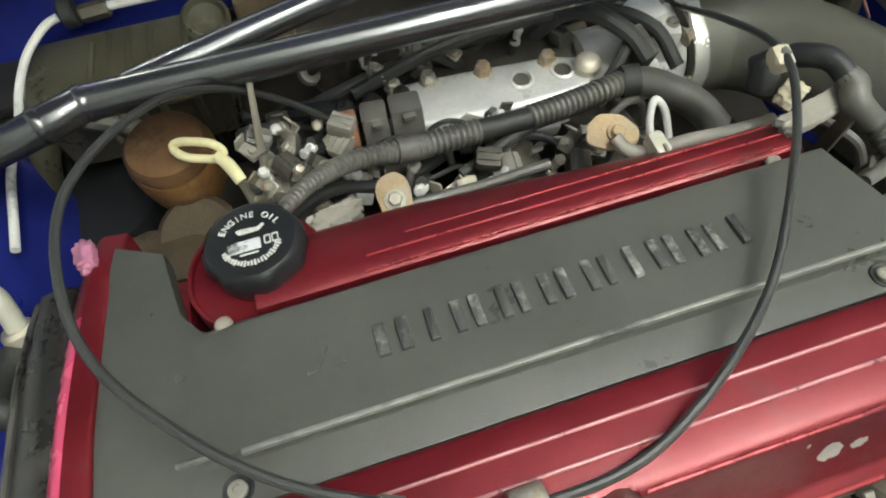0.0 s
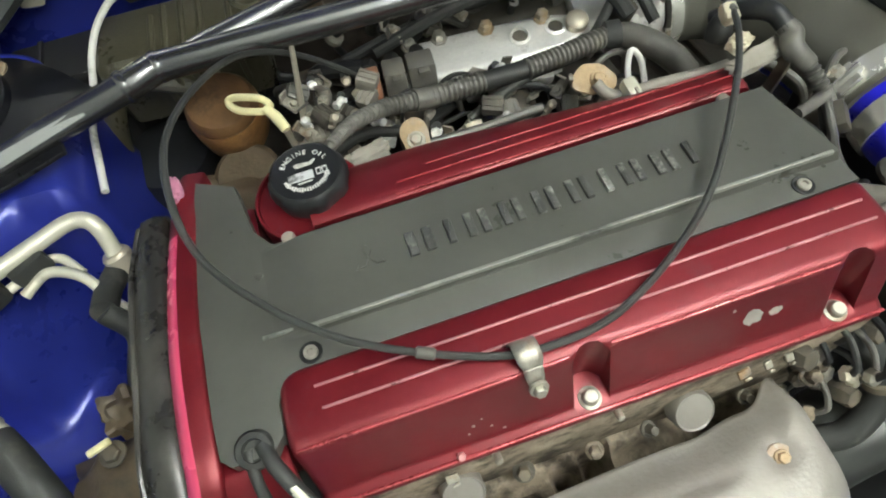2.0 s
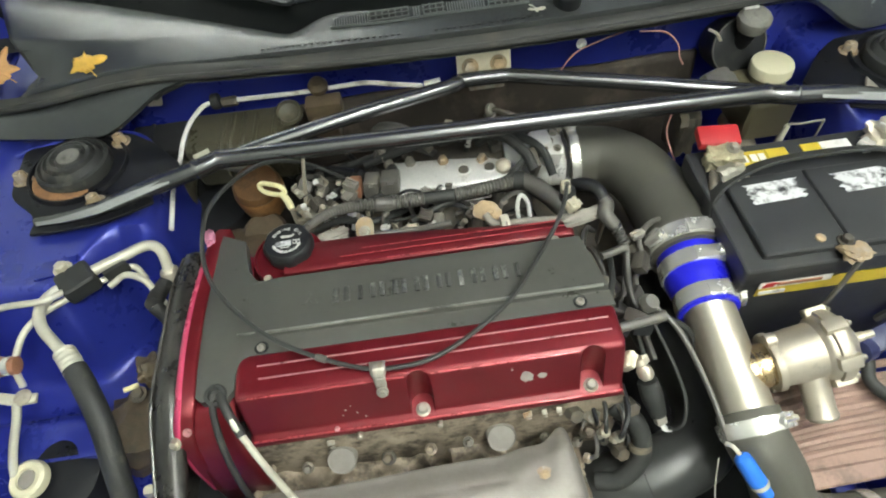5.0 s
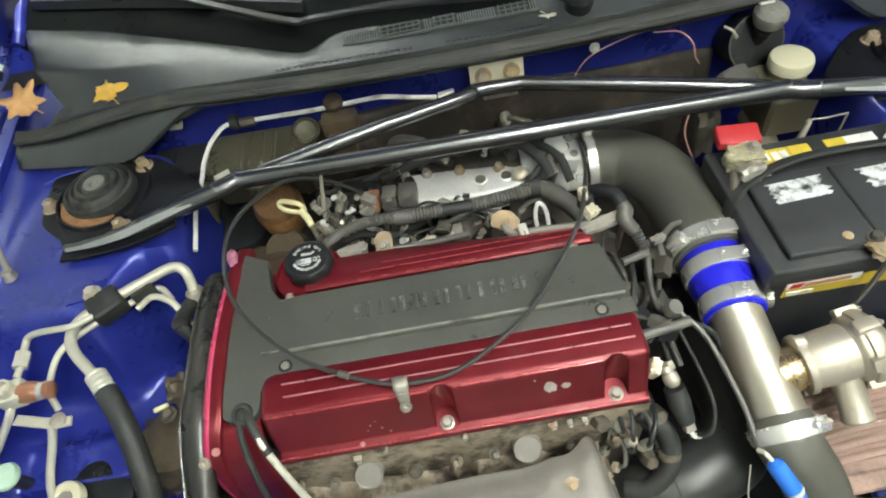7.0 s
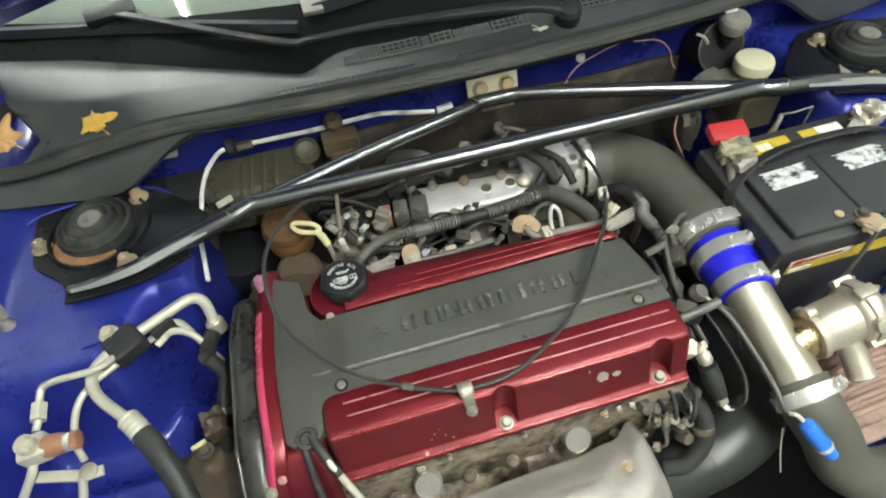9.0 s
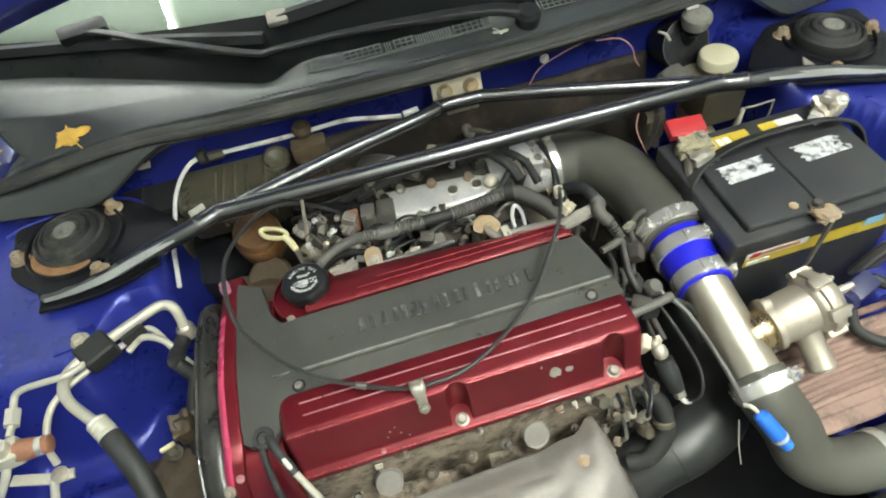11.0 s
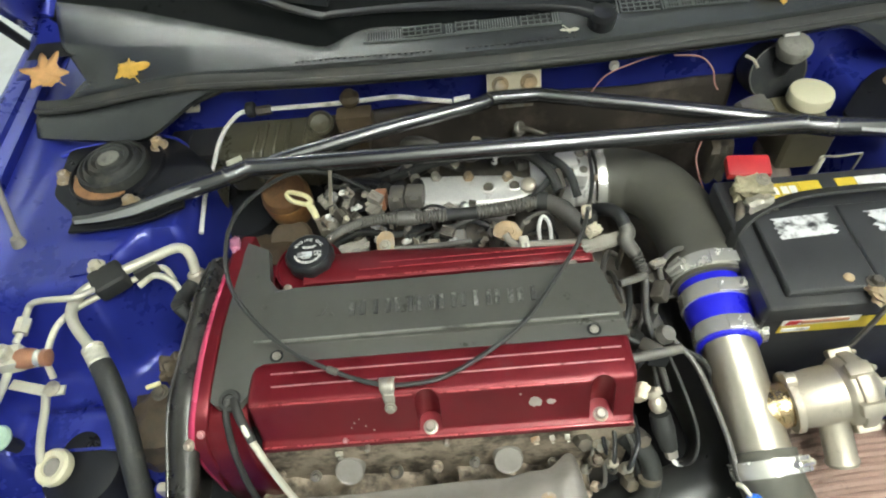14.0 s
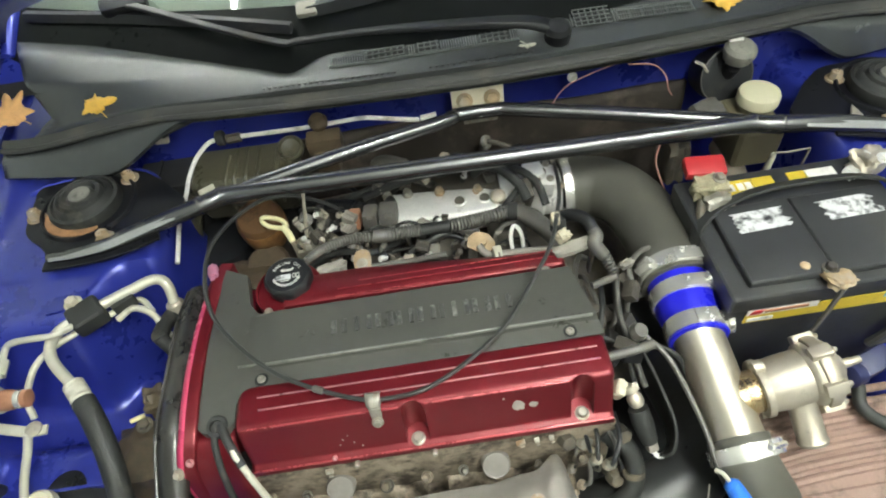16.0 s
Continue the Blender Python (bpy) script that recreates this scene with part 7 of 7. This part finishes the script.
part("nose", lathe([(0.013, 0), (0.013, 0.014), (0.009, 0.016)], (0.507, -0.050, 0.690), (-1, -0.3, 0.2), 16), PURPLE, nb)
part("cable", tube([(0.555, -0.03, 0.688), (0.575, -0.06, 0.685), (0.565, -0.10, 0.675), (0.525, -0.11, 0.67), (0.50, -0.085, 0.672), (0.505, -0.06, 0.68)], 0.0075, 12), RUBBER, nb, "black looped cable")
cl = thing("grey_lead", (0.58, -0.01, 0.70), "bundle of grey leads beside the battery", "cable")
for k in range(4):
    part("lead", tube([(0.56 + 0.012 * k, 0.0, 0.66), (0.575 + 0.008 * k, -0.012, 0.73), (0.60 + 0.006 * k, -0.02, 0.70 + 0.01 * k), (0.62, -0.04, 0.66)], 0.0055, 8), (CONDUIT, GREYHOSE)[k % 2], cl)
fan = thing("radiator_shroud", (0.35, -0.32, 0.48), "dull grey plastic radiator shroud at the front", "shroud")
part("shroud", block((0.42, 0.06, 0.10), Matrix.Translation((0.42, -0.285, 0.545)) @ pose(0, 0, 0, -12, 0, 4), 0.02, None, 3), COWL, fan)

# ---- left side of the bay: air conditioning lines ----
ac = thing("air_conditioning_line", (-0.40, 0.10, 0.75), "cream aluminium air conditioning pipes with a black hose", "pipes")
part("suction_pipe", tube([(-0.322, 0.168, 0.735), (-0.325, 0.186, 0.762), (-0.340, 0.192, 0.770), (-0.368, 0.178, 0.772), (-0.405, 0.155, 0.775), (-0.438, 0.133, 0.776), (-0.452, 0.112, 0.774), (-0.446, 0.088, 0.770), (-0.422, 0.060, 0.766), (-0.408, 0.046, 0.764)], 0.0068, 16), CREAM, ac)
part("pipe_end", lathe([(0.010, 0), (0.012, 0.003), (0.012, 0.018), (0.009, 0.02)], (-0.323, 0.172, 0.742), (0.15, -0.4, -1), 18), ALU, ac)
part("crimp", ribbed([(-0.413, 0.052, 0.765), (-0.404, 0.040, 0.763), (-0.395, 0.026, 0.760)], 0.0115, 0.007, 0.10, 18), CREAM, ac, "ribbed crimp sleeve")
part("hose", tube([(-0.397, 0.030, 0.761), (-0.383, 0.008, 0.755), (-0.366, -0.03, 0.735), (-0.356, -0.08, 0.695), (-0.352, -0.14, 0.62), (-0.352, -0.19, 0.54)], 0.0130, 20), RUBBER, ac, "thick black rubber hose")
part("liquid_pipe", tube([(-0.348, 0.160, 0.742), (-0.366, 0.176, 0.752), (-0.395, 0.152, 0.760), (-0.43, 0.128, 0.764), (-0.458, 0.108, 0.764), (-0.474, 0.085, 0.760), (-0.476, 0.05, 0.752), (-0.476, 0.035, 0.730)], 0.0042, 12), CREAM, ac)
part("thin_pipe", tube([(-0.4200, 0.1320, 0.7780), (-0.4390, 0.1120, 0.7880), (-0.4670, 0.1110, 0.7880), (-0.4910, 0.1150, 0.7820), (-0.5070, 0.1150, 0.7760), (-0.5115, 0.105, 0.771), (-0.511, 0.082, 0.768), (-0.513, 0.066, 0.766)], 0.0042, 12), CREAM, ac)
part("small_pipe", tube([(-0.388, 0.148, 0.752), (-0.368, 0.160, 0.756), (-0.345, 0.152, 0.748), (-0.332, 0.135, 0.735), (-0.322, 0.125, 0.715)], 0.0044, 12), CREAM, ac)
part("union", lathe([(0.009, -0.010), (0.009, 0.010)], (-0.511, 0.088, 0.769), (0, -1, -0.1), 6), CREAM, ac)
part("port_block", block((0.030, 0.028, 0.024), Matrix.Translation((-0.513, 0.047, 0.762)) @ pose(0, 0, 0, 5, 0, 8), 0.004), CREAM, ac, "cast joint block")
part("port", lathe([(0.0105, 0.0), (0.0105, 0.012), (0.008, 0.013), (0.0075, 0.004), (0.001, 0.004)], (-0.513, 0.046, 0.772), (0, -0.1, 1), 18), CREAM, ac)
part("switch_body", lathe([(0.012, 0), (0.013, 0.010), (0.011, 0.022), (0.009, 0.020), (0.009, 0.028), (0.0105, 0.030), (0.0105, 0.036), (0.006, 0.038)], (-0.502, 0.046, 0.763), (1, -0.02, -0.05), 18), COPPER, ac, "brown pressure switch")
part("switch_ring", lathe([(0.0095, -0.003), (0.0112, -0.002), (0.0112, 0.004), (0.0095, 0.005)], (-0.477, 0.0455, 0.762), (1, -0.02, -0.05), 18), CHROME, ac, "crimped metal ring")
part("lower_pipe", tube([(-0.518, 0.040, 0.755), (-0.524, 0.028, 0.745), (-0.545, 0.012, 0.722), (-0.570, -0.004, 0.695), (-0.585, -0.040, 0.665), (-0.588, -0.10, 0.62)], 0.0050, 12), CREAM, ac)
part("lower_pipe", tube([(-0.472, 0.012, 0.737), (-0.480, -0.002, 0.718), (-0.494, -0.026, 0.690), (-0.502, -0.045, 0.665), (-0.503, -0.08, 0.62)], 0.0050, 12), CREAM, ac)
part("strut", plate([(-0.525, 0.022), (-0.473, 0.008), (-0.450, 0.009), (-0.452, 0.021), (-0.468, 0.020), (-0.522, 0.034)], 0.733, 0.7365, 0.0008), CREAM, ac, "thin triangular bracket")
part("strut_foot", lathe([(0.010, 0.0), (0.010, 0.002), (0.005, 0.004)], (-0.466, 0.016, 0.737), (0, -0.1, 1), 14), ALU, ac)
cpd = thing("pipe_clamp", (-0.42, 0.148, 0.77), "black rubber clamp block on the air conditioning pipes", "clamp")
part("block", block((0.042, 0.036, 0.030), Matrix.Translation((-0.416, 0.146, 0.772)) @ pose(0, 0, 0, 8, 0, 35), 0.008, None, 3), RUBBER, cpd)
part("wing", block((0.03, 0.014, 0.02), Matrix.Translation((-0.378, 0.165, 0.762)) @ pose(0, 0, 0, 0, 0, 35), 0.004), RUBBER, cpd)
part("ear", block((0.05, 0.024, 0.004), Matrix.Translation((-0.440, 0.162, 0.785)) @ pose(0, 0, 0, 4, 0, 8), 0.001), BLUE, cpd)
part("stud_nut", bolt((-0.430, 0.158, 0.786), (0, 0, 1), 0.0078, 0.008), PLATED, cpd, "tarnished nut")
mt = thing("engine_mount", (-0.33, 0.0, 0.62), "brown rusty engine mount bracket", "engine mount")
part("bracket", crust((0.086, 0.085, 0.060), Matrix.Translation((-0.352, -0.002, 0.648)) @ pose(0, 0, 0, 0, 0, 8), 0.22, 11, 9), MOUNT, mt)
part("ear", crust((0.026, 0.030, 0.040), Matrix.Translation((-0.335, 0.046, 0.705)) @ pose(0, 0, 0, 10, 0, 15), 0.22, 12, 8), MOUNT, mt)
part("mount_bolt", bolt((-0.352, 0.020, 0.698), (0, -0.1, 1), 0.007, 0.005), DARKMETAL, mt)
part("wing_nut", block((0.018, 0.006, 0.004), Matrix.Translation((-0.354, 0.022, 0.714)) @ pose(0, 0, 0, 0, 10, 25), 0.002), DIPYEL, mt)
ph = thing("heater_hose", (-0.325, 0.05, 0.65), "black hose running down beside the timing cover", "hose")
part("hose", tube([(-0.330, 0.115, 0.745), (-0.3170, 0.1010, 0.7220), (-0.3240, 0.0710, 0.7080), (-0.3320, 0.0330, 0.6800), (-0.3340, 0.0090, 0.6500), (-0.3340, -0.0260, 0.6000), (-0.332, -0.06, 0.54)], 0.009, 14), RUBBER, ph)
part("elbow", tube([(-0.326, 0.165, 0.728), (-0.332, 0.14, 0.735), (-0.330, 0.115, 0.745)], 0.0105, 14), RUBBER, ph)
part("band", lathe([(0.0105, -0.005), (0.0125, -0.004), (0.0125, 0.004), (0.0105, 0.005)], (-0.3260, 0.0630, 0.7030), (-0.1, -1, -0.7), 16), CONDUIT, ph)
sp = thing("rubber_prop", (-0.57, 0.24, 0.79), "grey rubber covered prop rod end", "rod")
part("rod", tube([(-0.600, 0.345, 0.92), (-0.583, 0.300, 0.872), (-0.570, 0.262, 0.836), (-0.560, 0.232, 0.808), (-0.557, 0.216, 0.785)], 0.0042, 12), GREYHOSE, sp)
part("foot", lathe([(0.008, -0.006), (0.010, 0), (0.007, 0.012)], (-0.557, 0.213, 0.782), (0, 0.2, 1), 14), GREYHOSE, sp)
rs = thing("steering_reservoir", (-0.47, -0.06, 0.60), "black reservoir with a cream round cap", "reservoir")
part("tank", lathe([(0.052, -0.10), (0.058, -0.09), (0.056, -0.02), (0.050, -0.006), (0.032, 0.0)], (-0.462, -0.046, 0.652), (0, -0.15, 1), 36), GLOSSBLK, rs)
part("cap", lathe([(0.0215, 0.0), (0.0228, 0.004), (0.022, 0.012), (0.0185, 0.015), (0.0125, 0.014), (0.011, 0.010), (0.002, 0.010)], (-0.484, -0.050, 0.655), (-0.1, -0.15, 1), 36), CAPWHITE, rs, "cream screw cap with a hollow centre")
part("cap_centre", lathe([(0.0108, 0.0), (0.0105, 0.0015), (0.002, 0.002)], (-0.4852, -0.0518, 0.6652), (-0.1, -0.15, 1), 24), GREYHOSE, rs, "dull recessed centre of the cap")
gs = thing("green_cap", (-0.535, -0.02, 0.67), "pale green plastic cap", "cap")
part("cap", lathe([(0.016, 0), (0.017, 0.004), (0.015, 0.009), (0.003, 0.010)], (-0.548, -0.022, 0.690), (0, -0.1, 1), 24), GREENISH, gs)
part("neck", lathe([(0.008, -0.06), (0.008, 0)], (-0.548, -0.022, 0.690), (0, -0.1, 1), 20), BLACK, gs)

# dark hoses and leads that fill the gaps behind the engine
rnd = random.Random(33)
for i in range(14):
    x0 = -0.30 + i * 0.036
    y0, z0 = rnd.uniform(0.33, 0.40), rnd.uniform(0.70, 0.755)
    th = thing("bulkhead_hose", (x0, y0, z0), "greasy dark hose in the gap behind the engine", "hose", "bulkhead hoses")
    pts = [(x0, y0 + 0.02, z0 - 0.05), (x0 + rnd.uniform(-0.01, 0.02), y0, z0), (x0 + rnd.uniform(0.02, 0.06), y0 - rnd.uniform(0.0, 0.03), z0 + rnd.uniform(-0.01, 0.02)), (x0 + rnd.uniform(0.06, 0.10), y0 - rnd.uniform(0.0, 0.02), z0 - 0.04)]
    part("hose", tube(pts, rnd.choice((0.004, 0.006, 0.009)), 10), rnd.choice((RUBBER, DARKMETAL, CONDUIT, BLACK)), th)
    if i % 3 == 0:
        part("band", lathe([(0.009, -0.004), (0.0105, -0.003), (0.0105, 0.003), (0.009, 0.004)], pts[1], V(pts[2]) - V(pts[0]), 14), ZINC, th)

# small fittings that crowd the intake side
rnd = random.Random(58)
for i in range(16):
    x0, y0, z0 = rnd.uniform(-0.15, 0.16), rnd.uniform(0.185, 0.262), rnd.uniform(0.715, 0.748)
    th = thing("vacuum_hose", (x0, y0, z0), "thin dark vacuum hose between the intake parts", "hose", "vacuum hoses")
    a = rnd.uniform(-0.6, 0.6)
    d = V((math.cos(a), math.sin(a), 0))
    r = rnd.uniform(0.0018, 0.0034)
    pts = [V((x0, y0, z0 - 0.03)), V((x0, y0, z0)) + d * 0.004, V((x0, y0, z0 + rnd.uniform(0.004, 0.012))) + d * 0.022, V((x0, y0, z0)) + d * 0.042, V((x0, y0, z0 - 0.035)) + d * 0.05]
    part("hose", tube(pts, r, 8), (RUBBER, CONDUIT, BLACK)[i % 3], th)
    part("hose_end", lathe([(r * 1.25, 0), (r * 1.45, 0.002), (r * 1.45, 0.007), (r * 1.1, 0.009)], pts[1], pts[2] - pts[1], 10), (ZINC, GREYHOSE, DARKMETAL)[i % 3], th)
SPOTS = [(-0.15, -0.075, 0.212, 0.285, 0.735, 0.764)] * 22 + [(-0.06, 0.16, 0.176, 0.196, 0.732, 0.752)] * 14 + [(-0.01, 0.16, 0.242, 0.258, 0.722, 0.742)] * 8 + [(-0.10, 0.16, 0.318, 0.350, 0.730, 0.762)] * 14
for i, (xa, xb, ya, yb, za, zb) in enumerate(SPOTS):
    x0, y0, z0 = rnd.uniform(xa, xb), rnd.uniform(ya, yb), rnd.uniform(za, zb)
    m = Matrix.Translation((x0, y0, z0)) @ pose(0, 0, 0, rnd.uniform(-10, 45), rnd.uniform(-30, 30), rnd.uniform(-70, 70))
    mt2 = (ALU, GREYHOSE, CONDUIT, ZINC, DARKMETAL, CONDUIT, GREYHOSE, DARKMETAL)[i % 8]
    if i % 3 == 0:
        th = thing("small_bracket", (x0, y0, z0), "small tarnished bracket with a bolt among the intake parts", "bracket", "small brackets")
        part("leaf", plate(rounded([(-0.006, -0.007), (0.006, -0.007), (0.005, 0.010), (-0.004, 0.012)], 0.0025), 0, 0.002, 0.0005, None, m), mt2, th)
        part("upstand", block((0.010, 0.002, 0.012), m @ Matrix.Translation((0, 0.010, 0.006)) @ pose(0, 0, 0, rnd.uniform(-15, 15), 0, 0), 0.0008), mt2, th)
        part("bracket_bolt", bolt(m @ V((0, -0.001, 0.002)), m.to_3x3() @ V((0, 0, 1)), 0.0035, 0.003), (ZINC, RUSTY, BRIGHT)[i % 3], th)
    elif i % 3 == 1:
        th = thing("hose_nipple", (x0, y0, z0), "pale metal hose nipple with a short black hose", "fitting", "hose nipples")
        ax = m.to_3x3() @ V((0.3, -0.4, 1))
        part("nipple", lathe([(0.005, 0), (0.005, 0.003), (0.0035, 0.004), (0.0035, 0.012), (0.0045, 0.014), (0.003, 0.017)], (x0, y0, z0 - 0.006), ax, 12), (ALU, BRIGHT, ZINC)[i % 2], th)
        part("hose", tube([V((x0, y0, z0 - 0.004)) - ax * 0.02, V((x0, y0, z0 - 0.002)) - ax * 0.004, V((x0, y0, z0))], 0.0042, 10), RUBBER, th)
    else:
        th = thing("plug_housing", (x0, y0, z0), "dusty grey plug housing with ribs", "connector", "plug housings")
        part("housing", crust((0.015, 0.019, 0.013), m, 0.12, i, 5), mt2, th)
        for k in (-0.003, 0.003):
            part("rib", block((0.0014, 0.016, 0.002), m @ Matrix.Translation((k, 0, 0.0072)), 0.0004), mt2, th)
# greasy fittings at the gearbox end of the head
for i in range(9):
    x0, y0, z0 = rnd.uniform(0.150, 0.215), rnd.uniform(-0.115, -0.080), rnd.uniform(0.625, 0.700)
    th = thing("head_fitting", (x0, y0, z0), "greasy fitting and lead at the end of the head", "fitting", "head fittings")
    m = Matrix.Translation((x0, y0, z0)) @ pose(0, 0, 0, rnd.uniform(10, 70), rnd.uniform(-30, 30), rnd.uniform(-60, 60))
    part("nut", lathe([(0.006, 0), (0.0065, 0.002), (0.0065, 0.006), (0.004, 0.008)], m @ V((0, 0, 0)), m.to_3x3() @ V((0, 0, 1)), 6), (DARKMETAL, CAST, ALU, ZINC)[i % 4], th)
    part("lead", tube([m @ V((0, 0, 0.006)), m @ V((0, 0.012, 0.016)), m @ V((0.012, 0.03, 0.008)), m @ V((0.02, 0.045, -0.02))], rnd.uniform(0.0014, 0.0030), 8), (RUBBER, BLACK, CONDUIT)[i % 3], th)
